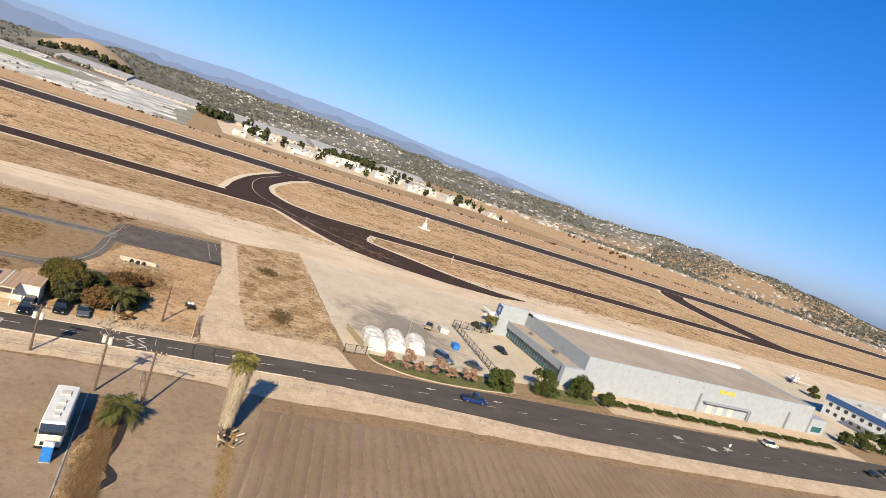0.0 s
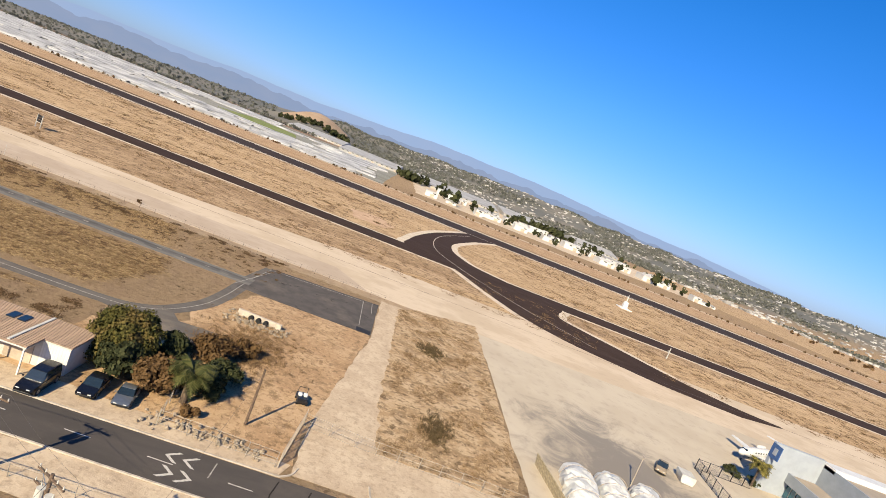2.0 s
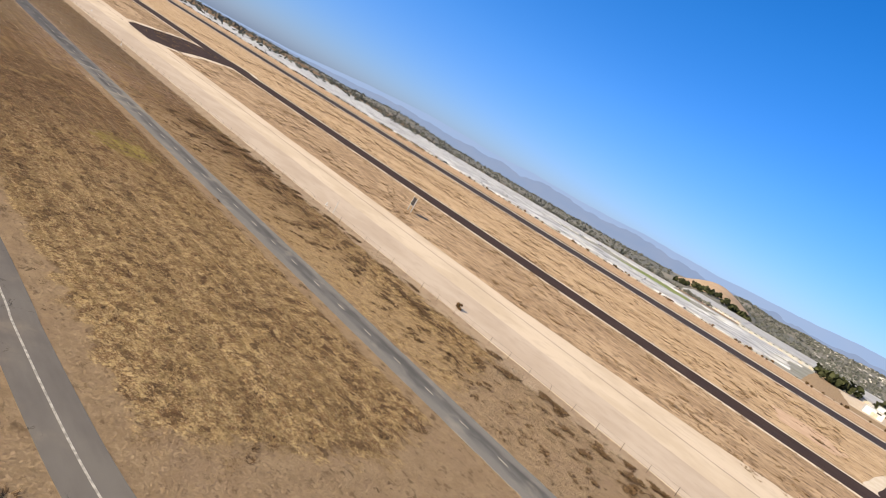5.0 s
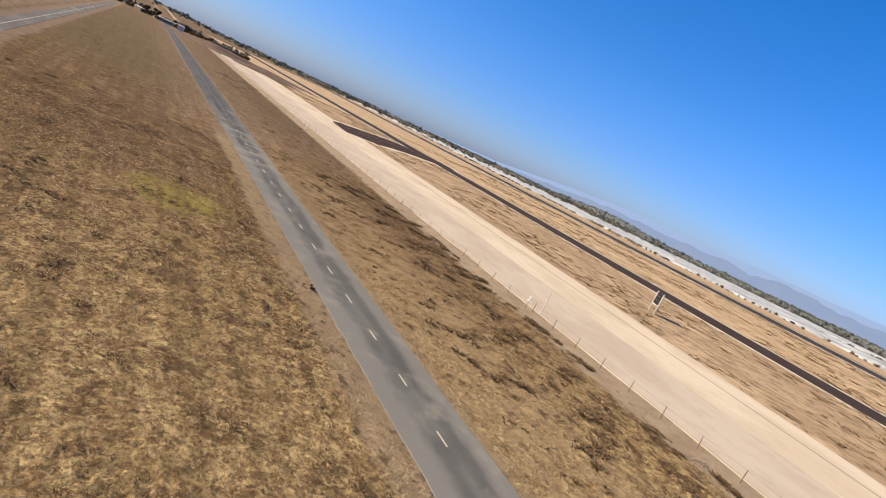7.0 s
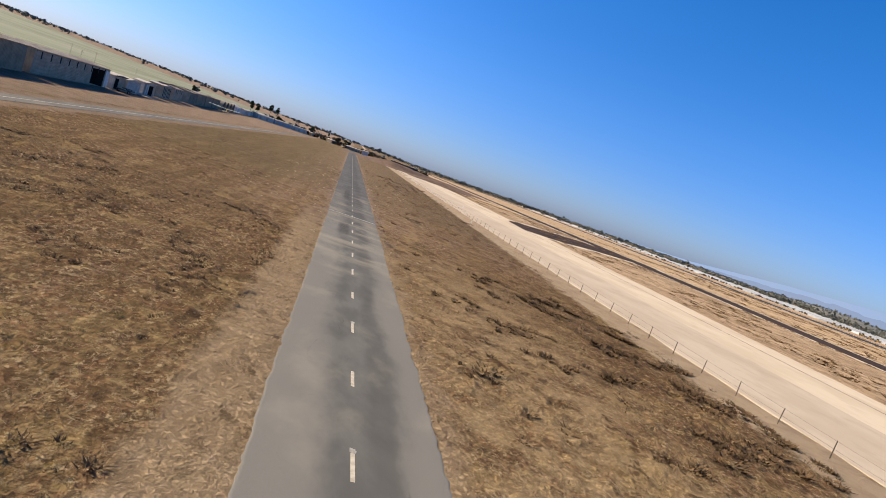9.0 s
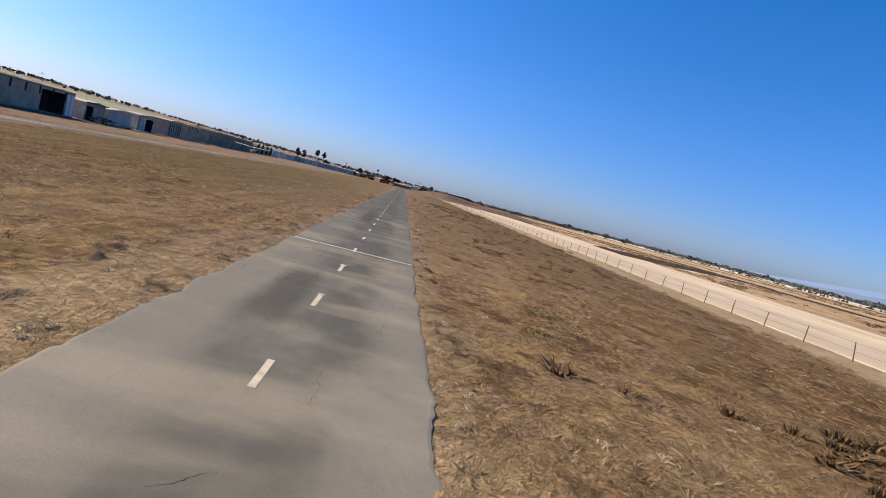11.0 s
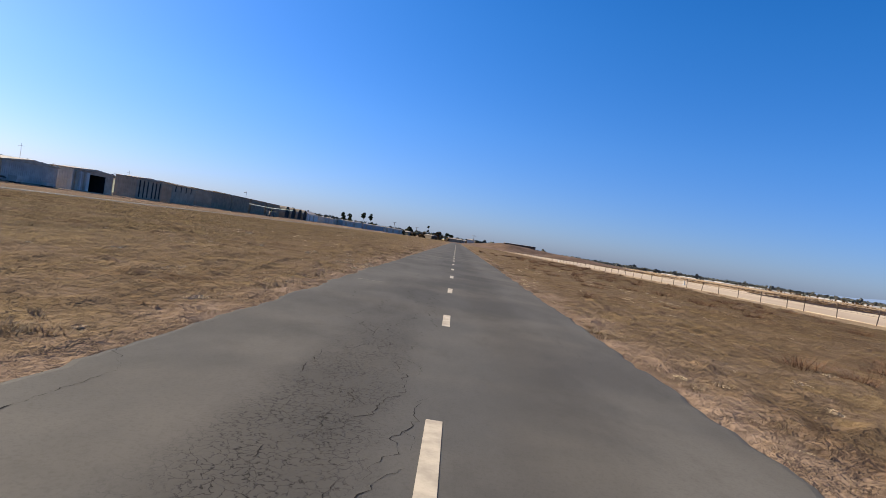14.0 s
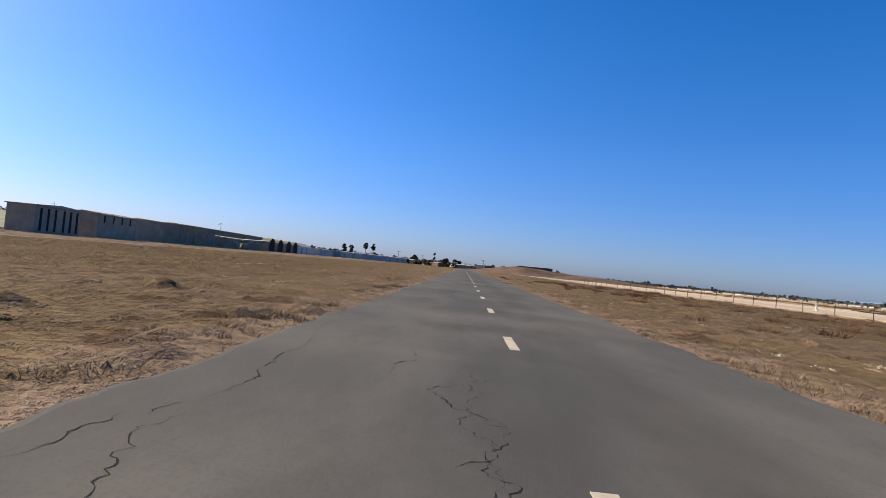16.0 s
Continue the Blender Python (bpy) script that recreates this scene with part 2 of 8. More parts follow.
    col = k.mix(k.math("MULTIPLY", k.math("MULTIPLY", k.math("MULTIPLY", k.ramp(py, -76.0, -26.0), k.ramp(py, 2.0, -14.0)), k.noise(0.3, 6, 0.7, pos, 0.36, 0.66)), 0.5), col, (0.155, 0.098, 0.052))
    mott = k.noise(0.75, 5, 0.68, k.coords(stretch=(1, 0.8, 1)), 0.44, 0.57)
    col = k.mix(k.math("MULTIPLY", mott, 0.5), col, (0.165, 0.095, 0.048))
    light = k.noise(1.7, 4, 0.66, k.coords(stretch=(1, 0.7, 1)), 0.53, 0.62)
    col = k.mix(k.math("MULTIPLY", k.math("MULTIPLY", light, k.ramp(py, 12.0, -40.0)), 0.5), col, (0.54, 0.375, 0.19))
    # dense clumps: shade between them painted as dark gaps, and bleached tips
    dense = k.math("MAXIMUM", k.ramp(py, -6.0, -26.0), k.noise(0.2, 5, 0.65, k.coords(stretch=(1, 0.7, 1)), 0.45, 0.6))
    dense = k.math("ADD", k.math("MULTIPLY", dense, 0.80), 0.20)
    # trodden, crumbled soil beside the middle of the airstrip
    calm = k.math("MULTIPLY", k.ramp(py, -20.0, -4.0), k.ramp(k.math("ABSOLUTE", px, 0.0), 13.0, 6.0))
    dense = k.math("MULTIPLY", dense, k.math("SUBTRACT", 1.0, k.math("MULTIPLY", calm, 0.35)))
    crumb = k.mix(k.noise(1.1, 5, 0.6, pos, 0.4, 0.62), (0.37, 0.245, 0.172), (0.275, 0.178, 0.115))
    col = k.mix(k.math("MULTIPLY", k.math("MULTIPLY", calm, k.noise(0.45, 5, 0.65, pos, 0.62, 0.38)), 0.68), col, crumb)
    col = k.mix(k.math("MULTIPLY", k.math("MULTIPLY", calm, k.noise(0.55, 5, 0.7, k.coords(stretch=(1, 0.5, 1)), 0.52, 0.60)), 0.6), col, (0.40, 0.262, 0.118))
    col = k.mix(k.math("MULTIPLY", k.math("MULTIPLY", calm, k.noise(1.3, 4, 0.65, k.coords(stretch=(1, 0.7, 1)), 0.53, 0.60)), 0.6), col, (0.15, 0.092, 0.05))
    golden = k.ramp(k.math("ADD", py, k.math("MULTIPLY", wander, 5.0)), -24.0, -72.0)
    fade = k.math("SUBTRACT", 1.0, k.math("MULTIPLY", golden, 0.15))
    col = k.mix(k.math("MULTIPLY", k.math("MULTIPLY", golden, k.noise(0.8, 4, 0.7, pos, 0.3, 0.65)), 0.72), col, (0.86, 0.60, 0.275))
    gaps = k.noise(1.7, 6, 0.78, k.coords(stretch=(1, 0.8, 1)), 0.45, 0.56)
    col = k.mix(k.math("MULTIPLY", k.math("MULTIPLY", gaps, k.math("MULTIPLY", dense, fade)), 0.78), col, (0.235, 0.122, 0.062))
    shaded_pits = k.noise(4.6, 5, 0.8, pos, 0.50, 0.60)
    col = k.mix(k.math("MULTIPLY", k.math("MULTIPLY", shaded_pits, k.math("MULTIPLY", dense, fade)), 0.72), col, (0.088, 0.048, 0.026))
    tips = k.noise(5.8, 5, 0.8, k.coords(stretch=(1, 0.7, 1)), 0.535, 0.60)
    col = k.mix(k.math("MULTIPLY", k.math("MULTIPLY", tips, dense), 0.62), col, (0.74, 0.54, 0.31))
    open_field = k.math("MULTIPLY", k.math("ADD", k.math("MULTIPLY", k.ramp(py, 10.0, -20.0), 0.45), 0.55), k.ramp(py, -130.0, -96.0))
    patch = k.noise(0.28, 5, 0.7, pos, 0.53, 0.63)
    col = k.mix(k.math("MULTIPLY", k.math("MULTIPLY", patch, open_field), 0.42), col, (0.50, 0.335, 0.15))
    heap = k.noise(0.62, 5, 0.7, k.coords(stretch=(1, 0.8, 1)), 0.565, 0.605)
    col = k.mix(k.math("MULTIPLY", k.math("MULTIPLY", heap, open_field), 0.62), col, (0.125, 0.072, 0.036))
    yellow = k.ramp(k.math("ADD", lime.outputs["Value"], k.math("MULTIPLY", wander, 1.3)), 4.8, 1.6)
    col = k.mix(k.math("MULTIPLY", k.math("MULTIPLY", yellow, k.noise(1.2, 4, 0.7, pos, 0.35, 0.6)), 0.62), col, (0.44, 0.36, 0.07))
    col = k.mix(k.math("MULTIPLY", k.math("MULTIPLY", rows, k.ramp(px, -3.5, -6.0)), 0.34), col, (0.17, 0.105, 0.05))
    tan = k.math("MULTIPLY", k.math("MULTIPLY", k.ramp(px, 2.0, 4.0), k.ramp(k.math("ADD", px, wander), 15.0, 8.0)), k.ramp(py, -6.0, -22.0))
    col = k.mix(k.math("MULTIPLY", k.math("MULTIPLY", tan, k.noise(0.5, 5, 0.7, pos, 0.36, 0.6)), 0.6), col, (0.56, 0.385, 0.21))
    col = k.mix(k.math("MULTIPLY", k.ramp(py, 0.0, 34.0), 0.5), col, (0.195, 0.142, 0.086))
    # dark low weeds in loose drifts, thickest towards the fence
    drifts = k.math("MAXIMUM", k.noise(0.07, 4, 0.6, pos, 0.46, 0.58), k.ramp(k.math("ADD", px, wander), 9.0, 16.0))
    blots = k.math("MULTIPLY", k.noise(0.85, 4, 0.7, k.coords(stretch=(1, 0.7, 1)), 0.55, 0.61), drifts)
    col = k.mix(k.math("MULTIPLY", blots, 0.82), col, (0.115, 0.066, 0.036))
    bare = k.math("MAXIMUM", k.math("MAXIMUM", left, edge), k.math("MAXIMUM", k.math("MAXIMUM", fence, bend), k.math("MAXIMUM", access, west)))
    soil = k.mix(k.noise(0.7, 6, 0.7, pos, 0.35, 0.65), (0.485, 0.34, 0.205), (0.385, 0.262, 0.155))
    soil = k.mix(k.math("MULTIPLY", k.noise(0.11, 5, 0.7, pos, 0.48, 0.66), 0.5), soil, (0.40, 0.27, 0.175))
    soil = k.mix(k.math("MULTIPLY", k.noise(3.0, 6, 0.8, pos, 0.5, 0.68), 0.35), soil, (0.27, 0.18, 0.115))
    soil = k.mix(k.math("MULTIPLY", k.math("MULTIPLY", spot, k.noise(0.6, 3, 0.6, pos, 0.45, 0.6)), 0.8), soil, (0.12, 0.08, 0.045))
    soil = k.mix(k.math("MULTIPLY", k.noise(1.1, 5, 0.75, k.coords(stretch=(1, 0.7, 1)), 0.56, 0.62), 0.6), soil, (0.20, 0.128, 0.075))
    soil = k.mix(k.math("MULTIPLY", k.ramp(py, -14.0, 4.0), 0.85), soil, ploughed)
    pale = k.mix(k.noise(0.5, 6, 0.7, pos, 0.38, 0.62), (0.60, 0.44, 0.295), (0.50, 0.355, 0.235))
    soil = k.mix(fence, soil, pale)
    col = k.mix(k.math("MULTIPLY", bare, 0.92), col, soil)
    # scrub on the far hills, its colour greyed to paint in haze
    far = k.ramp(px, 1050.0, 1350.0)
    scrub = k.mix(k.noise(0.006, 5, 0.65, pos, 0.4, 0.6), (0.175, 0.172, 0.158), (0.245, 0.222, 0.188))
    col = k.mix(far, col, scrub)
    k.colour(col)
    height = k.math("ADD", k.math("MULTIPLY", k.math("ADD", clump, spot), 0.7), k.math("MULTIPLY", tiny, 0.4))
    height = k.math("ADD", height, k.math("MULTIPLY", fine, 0.5))
    height = k.math("ADD", height, k.math("SUBTRACT", k.math("MULTIPLY", tips, 0.6), k.math("MULTIPLY", shaded_pits, 0.9)))
    height = k.math("MULTIPLY", height, k.math("SUBTRACT", 1.0, k.math("MULTIPLY", calm, 0.5)))
    k.bump(height, 0.9, 0.07)
    return k.m


def strip_material():
    """Old grey asphalt: dusty edges, dark wheel tracks, patches of dust."""
    k = Nodes("worn_asphalt", 0.92, 0.0, 0.08)
    pos = k.coords()
    xyz = k.n("ShaderNodeSeparateXYZ")
    k.link(pos, xyz.inputs[0])
    px = xyz.outputs[0]
    mottle = k.noise(0.55, 6, 0.62, k.coords(stretch=(1, 0.4, 1)), 0.38, 0.62, 0.4)
    older = k.mix(mottle, (0.172, 0.160, 0.144), (0.124, 0.116, 0.106))
    newer = k.mix(mottle, (0.126, 0.119, 0.113), (0.090, 0.085, 0.082))
    col = k.mix(k.ramp(xyz.outputs[1], -14.0, 3.0), older, newer)
    wander = k.math("MULTIPLY", k.math("SUBTRACT", k.noise(0.35, 5, 0.7, k.coords(stretch=(1, 0.4, 1)), 0.2, 0.8), 0.5), 1.5)
    rim = k.ramp(k.math("ADD", k.math("ABSOLUTE", k.math("SUBTRACT", px, 0.15), 0.0), k.math("MULTIPLY", wander, 0.6)), 0.55, 1.45)
    south = k.math("ADD", k.math("MULTIPLY", k.ramp(xyz.outputs[1], 8.0, -12.0), 0.5), k.math("ADD", k.math("MULTIPLY", k.ramp(xyz.outputs[1], 27.0, 14.0), 0.35), 0.15))
    col = k.mix(k.math("MULTIPLY", k.math("MULTIPLY", rim, south), 0.85), col, (0.242, 0.217, 0.190))
    lane = k.ramp(k.math("ADD", k.math("ABSOLUTE", k.math("SUBTRACT", px, 0.75), 0.0), k.math("MULTIPLY", wander, 0.3)), 0.55, 0.1)
    col = k.mix(k.math("MULTIPLY", lane, 0.36), col, (0.085, 0.077, 0.069))
    dust = k.noise(0.42, 5, 0.55, k.coords(stretch=(1, 0.7, 1)), 0.50, 0.74, 0.2)
    col = k.mix(k.math("MULTIPLY", k.math("MULTIPLY", dust, k.math("ADD", k.math("MULTIPLY", south, 0.75), 0.12)), 0.75), col, (0.33, 0.285, 0.232))
    turn = k.n("ShaderNodeMapping")
    turn.inputs["Rotation"].default_value = (0.0, 0.0, 0.5)
    turn.inputs["Scale"].default_value = (0.45, 1.0, 1.0)
    k.link(pos, turn.inputs["Vector"])
    drift = k.noise(0.5, 4, 0.5, turn.outputs[0], 0.46, 0.70, 0.15)
    drift = k.math("MULTIPLY", drift, k.ramp(xyz.outputs[1], -26.0, -17.0))
    col = k.mix(k.math("MULTIPLY", k.math("MULTIPLY", drift, south), 0.75), col, (0.35, 0.30, 0.235))
    # heaps of blown dust on the asphalt
    powder = k.math("ADD", k.math("MULTIPLY", k.noise(1.1, 5, 0.65, turn.outputs[0], 0.34, 0.66), 0.75), 0.25)
    for hx, hy, rx, ry in ((1.45, -2.9, 0.85, 2.3), (-1.3, 1.9, 0.9, 1.4), (-1.8, -2.3, 0.7, 1.6), (-1.25, 7.5, 0.8, 1.5), (1.0, 18.4, 0.6, 0.9), (1.5, 17.0, 0.6, 0.9), (-1.65, 17.4, 0.45, 1.1), (-0.8, 19.2, 0.16, 0.3)):
        a = k.math("DIVIDE", k.math("SUBTRACT", px, hx), rx)
        b = k.math("DIVIDE", k.math("SUBTRACT", xyz.outputs[1], hy), ry)
        d = k.math("ADD", k.math("ADD", k.math("MULTIPLY", a, a), k.math("MULTIPLY", b, b)), k.math("MULTIPLY", wander, 0.8))
        col = k.mix(k.math("MULTIPLY", k.math("MULTIPLY", k.ramp(d, 1.5, 0.0), powder), 0.62), col, (0.335, 0.272, 0.205))
    dark = k.noise(0.8, 7, 0.72, k.coords(stretch=(1.1, 0.6, 1)), 0.50, 0.72, 0.2)
    col = k.mix(k.math("MULTIPLY", k.math("MULTIPLY", dark, k.ramp(xyz.outputs[1], -30.0, 0.0)), 0.38), col, (0.07, 0.064, 0.058))
    grain = k.noise(45.0, 4, 0.75, pos, 0.42, 0.68)
    col = k.mix(k.math("MULTIPLY", grain, 0.22), col, (0.07, 0.063, 0.056))
    # crazed wheel track: small cells with open joints
    warp = k.n("ShaderNodeTexNoise", Scale=5.0, Detail=4.0, Roughness=0.7)
    k.link(pos, warp.inputs["Vector"])
    bend = k.n("ShaderNodeVectorMath")
    bend.operation = "MULTIPLY_ADD"
    k.link(warp.outputs["Color"], bend.inputs[0])
    bend.inputs[1].default_value = (0.26, 0.26, 0.0)
    k.link(pos, bend.inputs[2])
    cell = k.n("ShaderNodeTexVoronoi", Scale=17.0)
    cell.voronoi_dimensions = "2D"
    cell.feature = "DISTANCE_TO_EDGE"
    k.link(bend.outputs[0], cell.inputs["Vector"])
    joint = k.ramp(cell.outputs["Distance"], 0.07, 0.01)
    py = xyz.outputs[1]
    track = k.ramp(k.math("ADD", k.math("ABSOLUTE", k.math("ADD", px, 0.66), 0.0), k.math("MULTIPLY", wander, 0.18)), 0.58, 0.12)
    worn = k.math("MULTIPLY", k.ramp(py, 13.0, 15.5), k.ramp(py, 30.0, 23.0))
    north = k.math("MULTIPLY", k.ramp(py, -12.0, -10.0), k.ramp(py, -4.5, -7.0))
    crazed = k.math("MULTIPLY", track, k.math("MAXIMUM", worn, north))
    col = k.mix(k.math("MULTIPLY", crazed, 0.6), col, (0.078, 0.070, 0.062))
    joint = k.math("MULTIPLY", k.math("MULTIPLY", joint, crazed), k.noise(3.2, 5, 0.75, pos, 0.38, 0.52))
    col = k.mix(k.math("MULTIPLY", joint, 0.92), col, (0.028, 0.025, 0.022))
    k.colour(col)
    k.bump(k.math("SUBTRACT", k.math("MULTIPLY", grain, 0.15), joint), 0.4, 0.012)
    return k.m


def asphalt_material(name, a, b, crack=0.0, dust=(0.34, 0.27, 0.2), dusty=0.4, stretch=(1, 0.25, 1)):
    k = Nodes(name, 0.95, 0.0, 0.08)
    pos = k.coords()
    col = k.mix(k.noise(0.35, 4, 0.6, k.coords(stretch=stretch), 0.35, 0.65), a, b)
    col = k.mix(k.math("MULTIPLY", k.noise(0.12, 5, 0.65, pos, 0.5, 0.72), dusty), col, dust)
    grain = k.noise(42.0, 3, 0.7, pos, 0.35, 0.68)
    col = k.mix(k.math("MULTIPLY", grain, 0.3), col, tuple(c * 0.62 for c in a))
    if crack:
        warp = k.n("ShaderNodeTexNoise", Scale=0.9, Detail=4.0, Roughness=0.7)
        k.link(pos, warp.inputs["Vector"])
        mx = k.n("ShaderNodeMix")
        mx.data_type = "VECTOR"
        mx.inputs[0].default_value = 0.55
        k.link(pos, mx.inputs[4])
        k.link(warp.outputs["Color"], mx.inputs[5])
        vo = k.n("ShaderNodeTexVoronoi", Scale=crack)
        vo.feature = "DISTANCE_TO_EDGE"
        k.link(mx.outputs[1], vo.inputs["Vector"])
        line = k.ramp(vo.outputs["Distance"], 0.012, 0.0)
        line = k.math("MULTIPLY", line, k.noise(0.22, 3, 0.6, pos, 0.5, 0.6))
        col = k.mix(k.math("MULTIPLY", line, 0.85), col, (0.035, 0.03, 0.026))
        k.bump(k.math("SUBTRACT", k.math("MULTIPLY", grain, 0.25), line), 0.5, 0.02)
    else:
        k.bump(grain, 0.25, 0.01)
    k.colour(col)
    return k.m


M_GROUND = ground_material()
M_STRIP = strip_material()
M_ACCESS = asphalt_material("old_asphalt", (0.20, 0.175, 0.15), (0.15, 0.13, 0.115), 0.8, (0.36, 0.28, 0.20), 0.6)
M_PAD = asphalt_material("pad_asphalt", (0.145, 0.125, 0.112), (0.11, 0.096, 0.088), 0.25, (0.27, 0.22, 0.17), 0.5, (1, 1, 1))
M_ROAD = asphalt_material("road_asphalt", (0.115, 0.098, 0.087), (0.092, 0.08, 0.072), 0.0, (0.2, 0.165, 0.13), 0.3)
M_TAXI = asphalt_material("taxiway_asphalt", (0.070, 0.043, 0.031), (0.052, 0.031, 0.022), 0.0, (0.11, 0.075, 0.055), 0.4)
M_RUNWAY = asphalt_material("runway_asphalt", (0.070, 0.049, 0.040), (0.050, 0.035, 0.029), 0.0, (0.14, 0.115, 0.1), 0.4, (1, 0.03, 1))
M_CONCRETE = two("pale_concrete", (0.74, 0.585, 0.42), (0.65, 0.505, 0.35), 0.09, (0.52, 0.405, 0.29), 0.6, 0.9, bump=0.15, stretch=(1, 0.6, 1), fac=0.35)


def apron_material():
    k = Nodes("apron_concrete", 0.88, 0.0, 0.2)
    pos = k.coords()
    col = k.mix(k.noise(0.05, 4, 0.6, pos, 0.38, 0.62), (0.66, 0.55, 0.41), (0.59, 0.485, 0.355))
    col = k.mix(k.math("MULTIPLY", k.noise(0.35, 5, 0.65, pos, 0.5, 0.7), 0.35), col, (0.40, 0.325, 0.25))
    mp = k.n("ShaderNodeMapping")
    mp.inputs["Location"].default_value = (25.0 / 23.0, 177.0 / 19.0, 0.0)
    mp.inputs["Scale"].default_value = (1 / 23.0, 1 / 19.0, 0.0)
    k.link(pos, mp.inputs["Vector"])
    ln = k.n("ShaderNodeVectorMath")
    ln.operation = "LENGTH"
    k.link(mp.outputs[0], ln.inputs[0])
    wob = k.math("MULTIPLY", k.noise(0.11, 6, 0.7, pos, 0.25, 0.75, 1.0), 0.9)
    stain = k.ramp(k.math("ADD", ln.outputs["Value"], wob), 1.5, 0.75)
    col = k.mix(k.math("MULTIPLY", stain, 0.85), col, (0.24, 0.208, 0.178))
    k.colour(col)
    k.bump(k.noise(2.0, 4, 0.7, pos, 0.3, 0.7), 0.1)
    return k.m


M_APRON = apron_material()
M_SHOULDER = two("pale_dirt", (0.69, 0.535, 0.37), (0.60, 0.455, 0.31), 0.25, (0.46, 0.335, 0.22), 1.6, bump=0.4, speck=1.2, depth=0.4)
M_GRAVEL = two("pale_gravel", (0.78, 0.65, 0.49), (0.70, 0.57, 0.42), 0.25, (0.56, 0.44, 0.32), 1.6, bump=0.3)
M_DIRT = two("orange_dirt", (0.62, 0.415, 0.235), (0.50, 0.315, 0.17), 0.11, (0.30, 0.185, 0.095), 1.1, bump=0.5, speck=0.9, depth=0.7)
M_YARD = two("brown_yard_dirt", (0.38, 0.275, 0.182), (0.32, 0.228, 0.148), 0.12, (0.26, 0.18, 0.117), 0.7, bump=0.4, speck=1.2, depth=0.35)
M_TILLED = two("tilled_soil", (0.31, 0.22, 0.145), (0.26, 0.18, 0.118), 0.08, (0.20, 0.138, 0.09), 2.0, bump=0.6)
M_WEEDS = two("brown_weeds", (0.62, 0.44, 0.26), (0.47, 0.31, 0.165), 0.3, (0.21, 0.13, 0.065), 1.3, bump=0.8, fac=0.6, speck=0.9, depth=0.9)
M_DRYBAND = two("mown_dry_grass", (0.64, 0.44, 0.245), (0.53, 0.35, 0.185), 0.05, (0.33, 0.205, 0.10), 0.6, bump=0.6, stretch=(1, 0.45, 1), fac=0.6, speck=0.36, depth=1.0)
M_LINE = plain("worn_white_line", (0.66, 0.60, 0.52), 0.8, var=0.12, scale=6.0, local=False)
M_FAINT = plain("faded_line", (0.46, 0.415, 0.35), 0.85, var=0.25, scale=3.0, local=False)
M_DASH = plain("cream_line_paint", (0.62, 0.52, 0.40), 0.8, var=0.14, scale=7.0, local=False)
M_KERB = plain("kerb_concrete", (0.58, 0.49, 0.39), 0.9, var=0.12, scale=1.0, local=False)
M_GREENFIELD = two("crop_rows", (0.36, 0.335, 0.29), (0.28, 0.26, 0.21), 0.02, (0.16, 0.2, 0.08), 0.3, stretch=(1, 0.15, 1))

# ---- the ground, to the horizon ----
HX, HY = -20.0, -100.0
RIDGE_AZ = [0, 40, 46, 52, 64, 71, 76, 79.5, 82.5, 86, 92, 96, 100, 105, 112, 118, 124, 130, 136, 141, 144, 147, 150, 153, 156, 162, 170, 360]
RIDGE_H = [0, 10, 30, 10, 12, 16, 24, 44, 66, 64, 70, 76, 84, 78, 72, 64, 70, 70, 80, 84, 78, 70, 56, 36, 20, 8, 0, 0]


def relief(x, y):
    """Height of the land: flat airfield, hills beyond the runway."""
    dx, dy = x - HX, y - HY
    r = np.hypot(dx, dy)
    az = np.degrees(np.arctan2(dx, dy)) % 360
    h = np.interp(az, RIDGE_AZ, RIDGE_H)
    s = np.clip((r - 1350) / 1050, 0, 1)
    s = s * s * (3 - 2 * s)
    fold = 0.5 + 0.5 * np.sin(az * 0.9 + r * 0.004) * np.sin(az * 0.37 - r * 0.0023 + 1.0)
    back = np.clip((3900 - r) / 1200, 0.25, 1)
    z = h * s * (0.82 + 0.18 * fold) * back
    knoll = 46 * np.exp(-(((az - 80.2) / 3.2) ** 2) - ((r - 1580) / 190) ** 2)
    west = 0.027 * np.clip(-x - 145, 0, 1500) * np.clip((y + 60) / 90, 0, 1)
    west = west + 6.0 * np.clip((r - 900) / 500, 0, 1) * np.clip((12 - (az + 90) % 360 + 90) / 12, 0, 1) * (x < 120) * (y > 0)
    return z + knoll + west


def build_ground():
    na = 240
    radii = np.concatenate([[0.0], np.geomspace(25, 4900, 110)])
    az = np.linspace(0, 2 * np.pi, na, endpoint=False)
    rr, aa = np.meshgrid(radii[1:], az, indexing="ij")
    x, y = HX + rr * np.sin(aa), HY + rr * np.cos(aa)
    verts = np.stack([x, y, relief(x, y)], -1).reshape(-1, 3)
    verts = np.vstack([[[HX, HY, 0]], verts])
    n = len(radii) - 1
    i, j = np.meshgrid(np.arange(n - 1), np.arange(na), indexing="ij")
    a = 1 + i * na + j
    b = 1 + i * na + (j + 1) % na
    quads = np.stack([a, a + na, b + na, b], -1).reshape(-1, 4)
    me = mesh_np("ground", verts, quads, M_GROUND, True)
    bm = bmesh.new()
    bm.from_mesh(me)
    bm.verts.ensure_lookup_table()
    for q in range(na):
        bm.faces.new((bm.verts[0], bm.verts[1 + (q + 1) % na], bm.verts[1 + q]))
    bmesh.ops.recalc_face_normals(bm, faces=bm.faces)
    bm.to_mesh(me)
    bm.free()
    return tagged(new("ground", me), "flat dry-grass airfield plain rising into brown hills", "ground", kind="structure")


build_ground()


